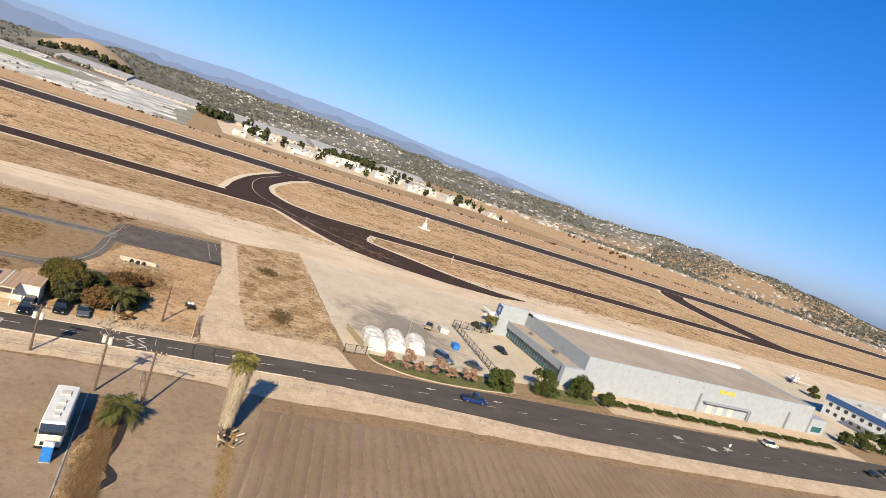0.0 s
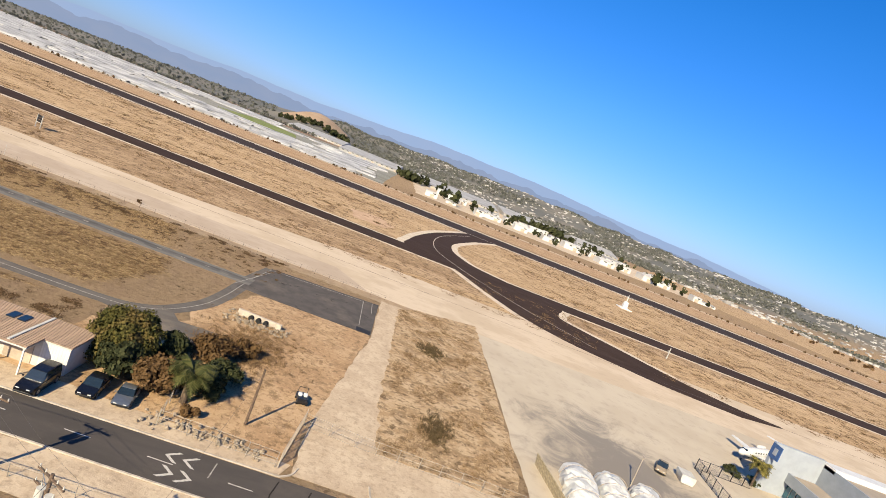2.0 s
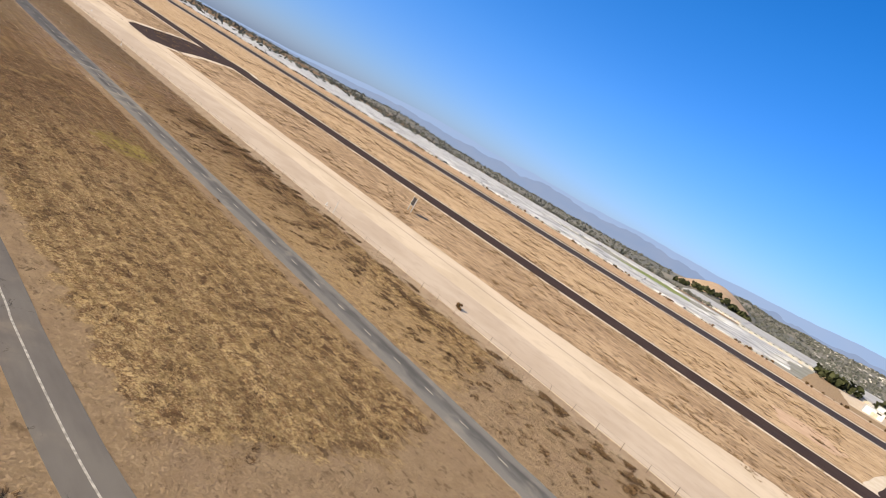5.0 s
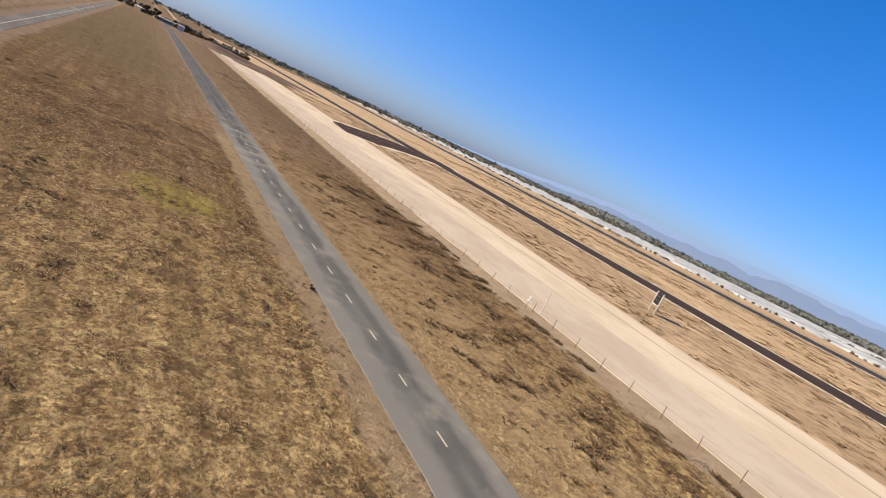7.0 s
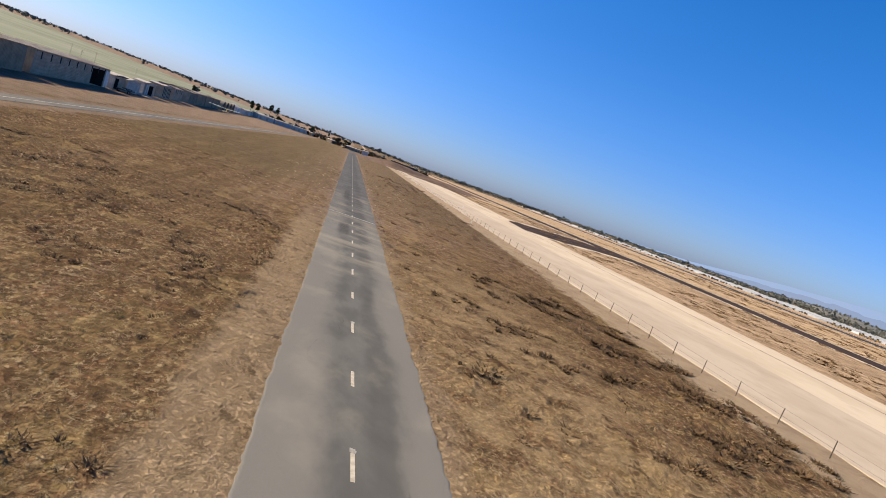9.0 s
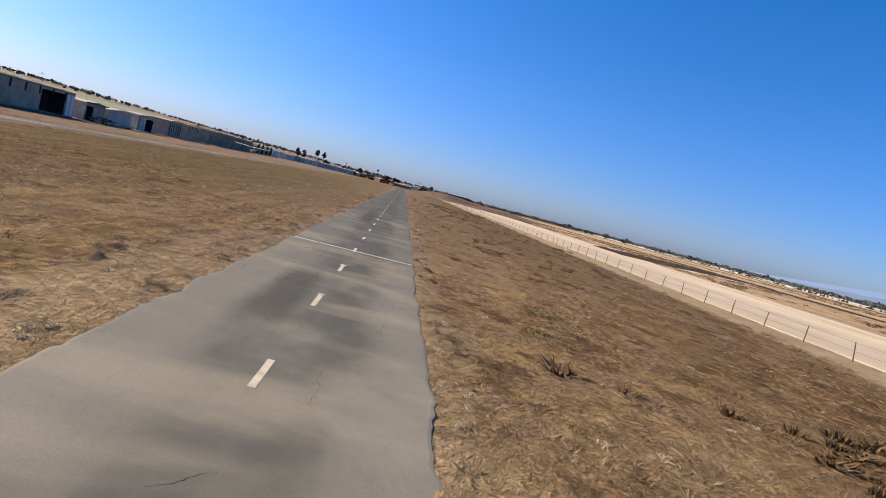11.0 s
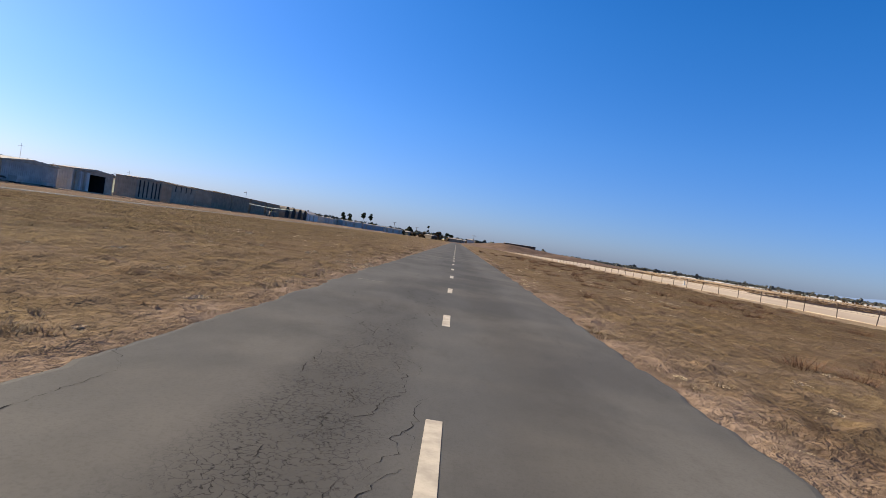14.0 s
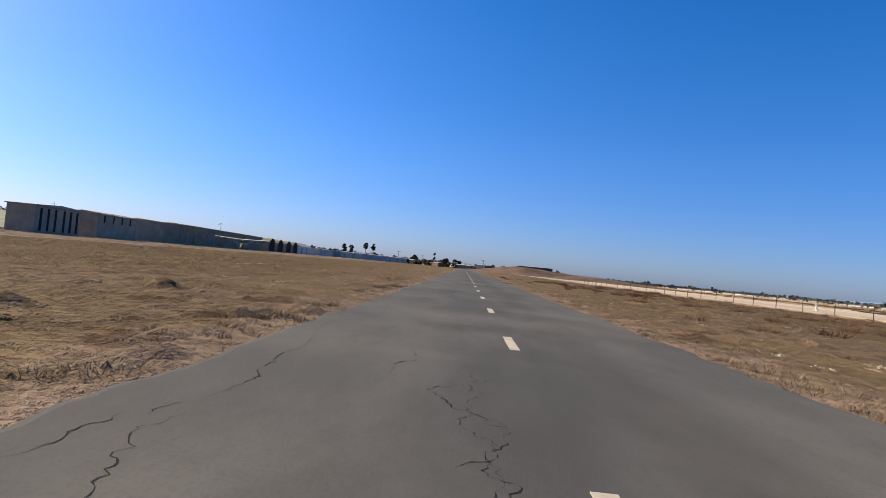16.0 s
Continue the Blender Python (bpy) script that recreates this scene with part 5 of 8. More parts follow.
def corrugated(length, height, material, name, parent, origin, turn=0.0, pitch=0.32, label=""):
    """A ribbed metal wall panel standing along local x, ribs outwards (-y)."""
    n = max(2, int(length / pitch))
    xs, off = [], []
    for i in range(n):
        for f, d in ((0.0, 0.0), (0.55, 0.0), (0.65, 0.035), (0.9, 0.035)):
            xs.append((i + f) * length / n)
            off.append(-d)
    xs.append(length)
    off.append(0.0)
    k = len(xs)
    v = [(x, o, 0.0) for x, o in zip(xs, off)] + [(x, o, height) for x, o in zip(xs, off)]
    f = [(i, i + 1, k + i + 1, k + i) for i in range(k - 1)]
    back = len(v)
    v += [(0, 0.06, 0), (length, 0.06, 0), (length, 0.06, height), (0, 0.06, height)]
    f += [(back + 1, back, back + 3, back + 2)]
    return part_me(name, mesh_np(name, v, f, material), parent, label, pose(*origin, 0, 0, turn))


def hangar(y0, y1, height, wall, end, label, depth=9.5, style="plain", door=None, step=0.0, gable=0.0):
    """A flat-roofed metal hangar; its front faces the airstrip."""
    x = row_x(y0) + step
    L = y1 - y0
    t = thing("hangar", label, "hangar", pose(x, y0, 0, 0, 0, ROW), "hangars beside the airstrip")
    # front along +y at x=0; the door leaves an opening
    spans = [(0, L)]
    if door:
        spans = [(0, door[0]), (door[1], L)]
    for a, b in spans:
        if b - a > 0.1:
            corrugated(b - a, height, wall, "front_wall", t, (0, a, 0), 90)
    if door:
        part("lintel", box(-0.08, door[0], height - 0.5, 0.0, door[1], height), wall, t)
        # the shade inside the bay is a black sheet set back from the front
        part("doorway", box(-2.2, door[0], 0.01, -2.1, door[1], height - 0.4), M_DARK, t, "black sheet painted as the shade inside the open doorway")
        part("jamb", box(-2.1, door[0] - 0.06, 0.0, -0.01, door[0], height - 0.1), M_DARK, t)
        part("jamb", box(-2.1, door[1], 0.0, -0.01, door[1] + 0.06, height - 0.1), M_DARK, t)
        part("door_floor", box(-2.1, door[0], 0.0, -0.05, door[1], 0.03), M_SHOULDER, t)
    corrugated(depth, height, end, "end_wall", t, (-depth, 0.0, 0), 0)
    corrugated(depth, height, end, "end_wall", t, (0, L, 0), 180)
    corrugated(L, height, wall, "back_wall", t, (-depth, L, 0), -90)
    if gable:
        bm = bmesh.new()
        prof = [(-0.25, height + 0.01), (L / 2, height + gable), (L + 0.25, height + 0.01), (L + 0.25, height - 0.08), (-0.25, height - 0.08)]
        fr = [bm.verts.new((0.22, a, b)) for a, b in prof]
        bk = [bm.verts.new((-depth - 0.2, a, b)) for a, b in prof]
        bm.faces.new(fr)
        bm.faces.new(bk[::-1])
        for i in range(5):
            bm.faces.new((fr[i], bk[i], bk[(i + 1) % 5], fr[(i + 1) % 5]))
        bmesh.ops.recalc_face_normals(bm, faces=bm.faces)
        part("roof", bm, M_GREYMETAL, t)
    bm = bmesh.new()
    vs = [bm.verts.new(p) for p in ((0.25, -0.2, height + 0.02), (0.25, L + 0.2, height + 0.02), (-depth / 2, L + 0.2, height + 0.32), (-depth / 2, -0.2, height + 0.32),
                                    (-depth - 0.2, L + 0.2, height + 0.02), (-depth - 0.2, -0.2, height + 0.02))]
    bm.faces.new((vs[0], vs[1], vs[2], vs[3]))
    bm.faces.new((vs[3], vs[2], vs[4], vs[5]))
    bmesh.ops.solidify(bm, geom=bm.faces[:], thickness=0.08)
    if gable:
        bm.free()
    else:
        part("roof", bm, M_GREYMETAL, t)
    if style in ("slits", "slots"):
        z0, z1 = (0.25, height - 0.35) if style == "slits" else (height - 1.25, height - 0.08)
        k = 6 if style == "slits" else max(4, int(L / 3.2))
        for i in range(k):
            yy = L * (i + 0.6 + (0.25 if style == "slits" and i > 2 else 0)) / (k + 0.5)
            # each gap's shade is a black strip laid over the wall
            part("slit", box(-0.02, yy, z0, 0.055, yy + (0.38 if style == "slits" else 0.32), z1), M_DARK, t, "black strip painted as the shade in a gap between door leaves")
        part("door_rail", box(0.02, 0.3, height - 0.2, 0.1, L - 0.3, height - 0.08), M_DARKMETAL, t)
    if style == "leaves":
        for i in range(4):
            yy = 0.4 + i * (door[0] - 0.6 if door else L) / 4.2
            part("door_leaf", box(0.06, yy, 0.1, 0.12, yy + 1.1, height - 0.3), M_WHITE if i % 2 else M_GREYMETAL, t)
    part("kick_rail", box(-0.05, 0, 0, 0.07, L if not door else door[0], 0.16), M_DARKMETAL, t)
    return t


hangar(-34, 36, 3.6, M_DARKMETAL, M_TAN, "long dark grey metal hangar row with plain doors", style="plain")
t = hangar(38.2, 69, 3.5, M_TAN, M_TAN, "long tan metal hangar with slotted doors and a dark open bay", style="slots", door=(22.0, 28.2))
for yy in (67.0, 68.1):
    part("door_leaf", box(0.1, yy - 38.2 - 0.45, 0.08, 0.17, yy - 38.2 + 0.5, 3.1), M_WHITE, t, "white sliding leaf")
t = hangar(72.6, 79.2, 2.7, M_TAN, M_OFFWHITE, "brown-tan metal hangar with a dark open bay", style="plain", door=(0.3, 2.5), gable=0.35)
part("roof_edge", box(0.2, -0.3, 2.66, 0.34, 6.9, 2.84), M_STAKE, t, "dark weathered roof edge")
t = thing("flatbed_trailer", "low rusty flatbed trailer loaded with scrap beside the hangars", "trailer", pose(row_x(74) + 2.0, 71.4, 0, 0, 0, ROW))
part("deck", box(-0.9, 0, 0.5, 0.9, 6.2, 0.62, 0.02), M_STAKE, t)
part("drawbar", rod((0, 6.2, 0.52), (0, 7.6, 0.45), 0.06), M_BLACK, t)
for sx in (-1, 1):
    for yy in (1.6, 2.5):
        wheel(t, sx * 0.95, yy, 0.33, 0.2)
for i in range(7):
    part("load", box(-0.6 + 0.1 * (i % 3), 0.3 + i * 0.8, 0.62, 0.5, 0.85 + i * 0.8, 0.72 + 0.08 * ((i * 5) % 4), 0.04), (M_LEAF_BROWN, M_GREYMETAL, M_BLACK)[i % 3], t)
hangar(80.6, 90.2, 2.45, M_BLUEMETAL, M_GREYMETAL, "pale blue-grey ribbed metal hangar with low roof", style="plain", gable=0.42)
hangar(93.4, 103.2, 2.9, M_GREYMETAL, M_OFFWHITE, "white metal hangar with sliding leaves and a dark open bay", style="leaves", door=(3.5, 7.7), gable=0.3, depth=2.7)
hangar(110.3, 119.2, 3.35, M_TAN, M_TAN, "tan metal hangar with tall dark gaps between its doors", style="slits", gable=0.25, depth=3.4)
hangar(123.4, 134.2, 3.4, M_TAN, M_TAN, "tan-grey metal hangar with dark slots under the eaves", style="slots", depth=4.5)
hangar(135.2, 137.4, 2.8, M_DARKMETAL, M_DARKMETAL, "small dark shed between two hangars", depth=4, style="plain", step=-2)
hangar(144, 157, 3.6, M_DARKMETAL, M_TAN, "dark grey metal hangar with plain walls", style="plain")
hangar(158, 172, 3.8, M_DARKMETAL, M_GREYMETAL, "dark metal hangar with a pale corner post", style="plain")
hangar(174, 188, 3.8, M_DARKMETAL, M_DARKMETAL, "dark green-grey metal hangar", style="plain")
hangar(190, 206, 3.8, M_DARKMETAL, M_DARKMETAL, "dark green-grey metal hangar at the end of the row", style="plain")


def arched_shed(y, r, material, label):
    """A small round-roofed shed."""
    t = thing("arched_shed", label, "shed", pose(row_x(y) + 1, y, 0, 0, 0, ROW), "arched sheds at the end of the row")
    bm = bmesh.new()
    k, depth = 10, 6.0
    ring = [(math.cos(math.pi * i / k) * r, 1.2 + math.sin(math.pi * i / k) * r * 0.75) for i in range(k + 1)]
    ring = [(r, 0)] + ring + [(-r, 0)]
    a = [bm.verts.new((0, yy + r, z)) for yy, z in ring]
    b = [bm.verts.new((-depth, yy + r, z)) for yy, z in ring]
    for i in range(len(ring) - 1):
        bm.faces.new((a[i], a[i + 1], b[i + 1], b[i]))
    bm.faces.new(b)
    part("shell", bm, material, t)
    bm = bmesh.new()
    vs = [bm.verts.new((-0.25, yy * 0.95 + r, z * 0.97)) for yy, z in ring]
    bm.faces.new(vs)
    # shade inside the shed, painted as one black face
    part("opening", bm, M_DARK, t, "black face painted as the shade in the open mouth")
    part("sill", box(-0.3, 0.1, 0, 0.0, 2 * r - 0.1, 0.08), M_GREYMETAL, t)
    return t


for y in (210, 220, 231, 241):
    arched_shed(y, 3.6, M_DARKMETAL, "dark arched shed with an open mouth")


def long_shed(x, y, L, h, material, label, rz=ROW, depth=6.0, gable=0.6, name="storage_shed"):
    t = thing(name, label, "shed", pose(x, y, 0, 0, 0, rz), "pale sheds beyond the hangars")
    part("wall", box(-depth, 0, 0, 0, L, h), material, t)
    bm = bmesh.new()
    vs = [bm.verts.new(p) for p in ((0.2, -0.2, h), (0.2, L + 0.2, h), (-depth / 2, L + 0.2, h + gable), (-depth / 2, -0.2, h + gable), (-depth - 0.2, L + 0.2, h), (-depth - 0.2, -0.2, h))]
    bm.faces.new((vs[0], vs[1], vs[2], vs[3]))
    bm.faces.new((vs[3], vs[2], vs[4], vs[5]))
    bm.faces.new((vs[0], vs[3], vs[5]))
    bm.faces.new((vs[1], vs[4], vs[2]))
    part("roof", bm, M_GREYMETAL, t)
    for i in range(max(1, int(L / 9))):
        part("door", box(0.0, 2 + i * 9, 0, 0.05, 4.6 + i * 9, h * 0.82), M_GREYMETAL, t)
    return t


long_shed(row_x(252) + 1, 252, 22, 2.8, M_WHITE, "white gabled storage shed", gable=1.2)
for y, L, m in ((282, 26, M_OFFWHITE), (312, 24, M_OFFWHITE), (384, 38, M_GREYMETAL), (428, 50, M_OFFWHITE), (490, 30, M_TAN)):
    long_shed(row_x(y) + 3, y, L, 2.7, m, "low pale storage shed in the row beyond the hangars", gable=0.25)
for x, y, L, m in ((-60.5, 321, 21, M_OFFWHITE), (-53.0, 343, 25, M_HALLWALL), (-44.2, 369, 28, M_OFFWHITE)):
    long_shed(x, y, L, 2.9, m, "long low pale shed beside the end of the airstrip", -18.9, gable=0.3)


def ultralight(x, y, rz):
    """A small high-wing aircraft with a tubular frame."""
    t = thing("ultralight_aircraft", "parked pale lime high-wing ultralight aircraft with open frame", "aircraft", pose(x, y, 0, 0, 0, rz))
    mw = plain("lime_fabric", (0.72, 0.74, 0.52), 0.6, var=0.08)
    bm = bmesh.new()
    for s in (-1, 1):
        pr = [(0.75, 0.0), (0.5, 0.09), (0.0, 0.12), (-0.8, 0.02)]
        a = [bm.verts.new((0, yy, 2.1 + z)) for yy, z in pr] + [bm.verts.new((0, yy, 2.06)) for yy, z in pr[::-1][:-1]]
        b = [bm.verts.new((s * 5.3, yy * 0.9, 2.32 + z)) for yy, z in pr] + [bm.verts.new((s * 5.3, yy * 0.9, 2.28)) for yy, z in pr[::-1][:-1]]
        n = len(a)
        for i in range(n):
            bm.faces.new((a[i], a[(i + 1) % n], b[(i + 1) % n], b[i]))
        bm.faces.new(b)
    bmesh.ops.recalc_face_normals(bm, faces=bm.faces)
    part("wing", bm, mw, t, "lime-yellow fabric wing")
    part("boom", rod((0, 0.9, 1.5), (0, -3.6, 1.3), 0.07, 0.05), M_STEEL, t)
    part("keel", rod((0, 1.3, 0.55), (0, -0.6, 1.45), 0.05), M_STEEL, t)
    part("mast", rod((0, 0.3, 0.6), (0, 0.2, 2.1), 0.04), M_STEEL, t)
    for s in (-1, 1):
        part("strut", rod((0, 0.3, 0.7), (s * 2.4, 0.2, 2.15), 0.03), M_STEEL, t)
        part("gear_leg", rod((0, 0.1, 0.7), (s * 0.8, 0.0, 0.25), 0.035), M_STEEL, t)
        wheel(t, s * 0.85, 0.0, 0.22, 0.12)
    wheel(t, 0.0, 1.25, 0.18, 0.1)
    part("pod", loft([(-0.5, 0.15, 0.12, 0.7, 1.2), (0.2, 0.33, 0.28, 0.5, 1.35), (1.1, 0.22, 0.15, 0.5, 0.95), (1.45, 0.06, 0.05, 0.6, 0.75)]), M_DARKMETAL, t)
    part("engine", box(-0.2, -0.9, 1.45, 0.2, -0.3, 1.85, 0.04), M_BLACK, t)
    part("propeller", box(-0.75, -1.0, 1.6, 0.75, -0.96, 1.72, 0.01), M_BLACK, t)
    part("tailplane", box(-1.2, -3.9, 1.28, 1.2, -3.1, 1.34, 0.02), mw, t)
    part("fin", box(-0.03, -3.9, 1.1, 0.03, -3.2, 2.2, 0.01), M_YELLOW, t, "yellow fin")
    return t


ultralight(-46.5, 161, 22)


def windsock(x, y):
    t = thing("windsock", "thin pole with a small windsock above the hangars", "windsock", pose(x, y, 0))
    part("pole", rod((0, 0, 0), (0, 0, 6.2), 0.05, 0.03), M_STEEL, t)
    part("sock", rod((0, 0, 6.0), (-0.9, 0.5, 5.8), 0.16, 0.08), M_OFFWHITE, t)
    return t


windsock(-64, 190)
for x, y, h in ((-62, 82.5, 5.8), (-64, 60, 5.2), (-66, 104, 5.6), (-67, 134, 5.0), (-64, 92, 5.0)):
    t = thing("aerial_mast", "thin metal aerial mast behind the hangars", "mast", pose(x, y, 0))
    part("pole", rod((0, 0, 0), (0, 0, h), 0.04, 0.02), M_GREYMETAL, t)
    part("crossbar", rod((-0.5, 0, h - 0.4), (0.5, 0, h - 0.4), 0.02), M_GREYMETAL, t)
# ---- the big hangar on the apron ----
def big_hangar():
    t = thing("aircraft_hangar", "huge white flat-roofed aircraft hangar with a glass-fronted office end", "hangar", pose(0, 0, 0))
    x0, x1, y0, y1, h = -42.0, -10.0, -314.0, -220.0, 8.8
    part("south_wall", box(x0, y0, 0, x0 + 0.4, y1, h), M_HALLWALL, t, "plain white wall facing the road")
    part("north_wall", box(x1 - 0.4, y0, 0, x1, y1, h + 0.3), M_HALLWALL, t)
    part("west_wall", box(x0 + 0.4, y1 - 0.4, 0, x1 - 0.4, y1, h + 0.05), M_GREYWALL, t, "blue-grey wall above the office roof")
    part("east_wall", box(x0 + 0.4, y0, 0, x1 - 0.4, y0 + 0.4, h), M_HALLWALL, t)
    part("roof", box(x0 + 0.4, y0 + 0.4, h - 0.9, x1 - 0.4, y1 - 0.4, h - 0.5), M_ROOFTAN, t, "tan roof membrane behind parapets")
    part("north_parapet", box(x1 - 3.2, y0, h - 0.55, x1 + 0.25, y1, h + 0.45), M_WHITE, t)
    part("fin_wall", box(x1 - 0.6, y1 - 0.0, 0, x1 + 0.2, -209.5, 9.5), M_HALLWALL, t, "tall white end wall")
    part("logo_panel", box(x1 - 2.6, -209.55, 6.6, x1 + 0.1, -209.40, 9.3), M_BLUEROOF, t, "dark blue panel with a pale curl")
    part("logo_mark", box(x1 - 1.8, -209.40, 7.3, x1 - 0.8, -209.34, 8.6, 0.02), M_HALLWALL, t)
    # office end
    part("office", box(x0 + 1.0, y1, 0, x1 - 0.6, -215.2, 4.6), M_GREYWALL, t)
    part("office_roof", box(x0 + 1.0, y1 + 0.02, 4.6, x1 - 0.7, -214.6, 4.75), M_ROOFTAN, t)
    part("fascia", box(x0 + 0.6, -214.6, 3.0, x1 - 0.6, -214.2, 4.95), M_GREYWALL, t)
    part("corner_block", box(x0 - 0.3, -220.0, 0, x0 + 1.0, -213.6, 5.0), M_HALLWALL, t)
    n = 22
    for i in range(n):
        xa = x0 + 1.4 + i * (30.0 / n)
        part("glass_pane", box(xa, -215.15, 0.3, xa + 30.0 / n - 0.12, -215.05, 3.0), M_TEAL, t, "teal glass pane")
        part("mullion", box(xa - 0.12, -215.2, 0.0, xa, -214.95, 3.05), M_STEEL, t)
    part("rooftop_unit", box(-33, -217.6, 4.75, -31.6, -216.4, 5.6, 0.04), M_STEEL, t)
    part("rooftop_unit", box(-20, -217.4, 4.75, -18.9, -216.6, 5.4, 0.04), M_STEEL, t)
    # doors and trim along the road side
    for y in (-262.5, -302.5):
        part("buttress", box(x0 - 0.7, y - 0.25, 0, x0, y + 0.25, 5.6), M_GREYWALL, t)
    part("canopy", box(x0 - 1.3, -284, 3.3, x0, -264.5, 3.6), M_GREYWALL, t)
    part("canopy_post", box(x0 - 1.3, -284.3, 0, x0 - 0.9, -283.9, 3.4), M_GREYWALL, t)
    for y in (-268, -272.5, -277):
        part("door", box(x0 - 0.05, y - 1.0, 0, x0 + 0.02, y + 1.0, 2.7), M_OFFWHITE, t)
    part("low_wing", box(x0 - 0.6, -322, 0, -14, -314, 5.2), M_HALLWALL, t)
    part("wing_window", box(x0 - 0.66, -320.5, 0.8, x0 - 0.58, -315.5, 2.6), M_TEAL, t)
    for i in range(6):
        part("sign_bar", box(x0 - 0.12, -269.2 - i * 1.25 - 0.75, 6.6, x0 - 0.02, -269.2 - i * 1.25 + 0.2, 7.8 - 0.14 * (i % 3), 0.02), M_YELLOW, t, "raised yellow sign shape")
    for y in np.arange(-310, -224, 9.5):
        part("wall_lamp", box(x0 - 0.18, y, 7.2, x0, y + 0.3, 7.45), M_DARKMETAL, t)
    for a, b, c, d in ((-30, -240, -15, -230), (-32, -272, -16, -262), (-28, -300, -15, -291)):
        part("roof_seam", rod((a, b, h - 0.48), (c, d - 14, h - 0.48), 0.12, 0.12, 6), M_HALLWALL, t)
    return t


big_hangar()


def office_building():
    t = thing("office_building", "white two-storey office building with a blue roof band", "building", pose(0, 0, 0))
    x0, x1, y0, y1, h = -46.0, -17.0, -430.0, -362.0, 8.0
    part("wall", box(x0, y0, 0, x1, y1, h), M_WHITE, t)
    part("roof_band", box(x0 - 0.25, y0 - 0.25, h - 1.9, x1 + 0.25, y1 + 0.25, h + 0.2), M_BLUEROOF, t, "deep blue roof band")
    part("roof", box(x0, y0, h + 0.2, x1, y1, h + 0.3), M_OFFWHITE, t)
    for i in range(9):
        for z in (1.3, 4.2):
            w = part("window", box(x0 + 2 + i * 3.0, y1 - 0.02, z, x0 + 3.3 + i * 3.0, y1 + 0.06, z + 1.3), M_GLASS, t)
    for i in range(18):
        for z in (1.3, 4.2):
            part("window", box(x0 - 0.06, y1 - 3 - i * 3.6, z, x0 + 0.02, y1 - 1.6 - i * 3.6, z + 1.3), M_GLASS, t)
    part("porch", box(x0 + 8, y1, 2.7, x0 + 18, y1 + 2.0, 3.0), M_GREYWALL, t)
    for yy in (-370, -384, -400):
        part("rooftop_unit", box(-34, yy - 4, h + 0.3, -26, yy + 2, h + 2.0, 0.1), M_OFFWHITE, t)
    return t


office_building()


def jet(x, y, rz, label):
    t = thing("business_jet", label, "aircraft", pose(x, y, 0, 0, 0, rz))
    bm = bmesh.new()
    prof = [(7.5, 0.08, 2.0), (6.8, 0.55, 1.95), (5.2, 0.95, 2.05), (1.0, 1.05, 2.1), (-4.0, 0.95, 2.15), (-6.5, 0.45, 2.45), (-7.8, 0.12, 2.6)]
    rings = [[bm.verts.new((r * math.cos(2 * math.pi * i / 12), yy, zc + r * math.sin(2 * math.pi * i / 12))) for i in range(12)] for yy, r, zc in prof]
    for a, b in zip(rings, rings[1:]):
        for i in range(12):
            bm.faces.new((a[i], a[(i + 1) % 12], b[(i + 1) % 12], b[i]))
    bm.faces.new(rings[0])
    bm.faces.new(rings[-1])
    bmesh.ops.recalc_face_normals(bm, faces=bm.faces)
    part("fuselage", bm, M_WHITE, t, smooth=True)
    for s in (-1, 1):
        bm = bmesh.new()
        p = [(s * 0.8, 0.8), (s * 0.8, -1.9), (s * 7.2, -2.9), (s * 7.2, -1.9)]
        lo = [bm.verts.new((a, b, 1.5 + abs(a) * 0.05)) for a, b in p]
        hi = [bm.verts.new((a, b, 1.68 + abs(a) * 0.05)) for a, b in p]
        bm.faces.new(lo)
        bm.faces.new(hi)
        for i in range(4):
            bm.faces.new((lo[i], lo[(i + 1) % 4], hi[(i + 1) % 4], hi[i]))
        bmesh.ops.recalc_face_normals(bm, faces=bm.faces)
        part("wing", bm, M_WHITE, t)
        part("engine", rod((s * 1.45, -3.2, 2.7), (s * 1.45, -5.4, 2.7), 0.5, 0.4, 12), M_WHITE, t)
        part("tailplane", box(s * 0.05, -8.0, 4.9, s * 2.9, -7.1, 5.02), M_WHITE, t)
        part("gear", rod((s * 1.5, -0.8, 0.3), (s * 1.5, -0.8, 1.6), 0.09), M_STEEL, t)
        wheel(t, s * 1.5, -0.8, 0.32, 0.25)
        for i in range(5):
            part("cabin_window", box(s * 0.98, -2.0 + i * 1.1, 2.35, s * 1.03, -1.6 + i * 1.1, 2.65), M_GLASS, t)
    wheel(t, 0, 5.2, 0.28, 0.2)
    part("nose_gear", rod((0, 5.2, 0.3), (0, 5.2, 1.5), 0.07), M_STEEL, t)
    bm = bmesh.new()
    f = [(-5.8, 2.8), (-7.7, 2.7), (-8.3, 5.1), (-7.2, 5.1)]
    lo = [bm.verts.new((-0.1, a, b)) for a, b in f]
    hi = [bm.verts.new((0.1, a, b)) for a, b in f]
    bm.faces.new(lo)
    bm.faces.new(hi)
    for i in range(4):
        bm.faces.new((lo[i], lo[(i + 1) % 4], hi[(i + 1) % 4], hi[i]))
    part("fin", bm, M_WHITE, t)
    part("windscreen", box(-0.6, 5.4, 2.55, 0.6, 6.0, 2.85, 0.06), M_GLASS, t)
    return t


jet(5.2, -219.5, 28, "white business jet parked at the corner of the hangar")
jet(22, -402, 30, "white business jet parked on the far apron")

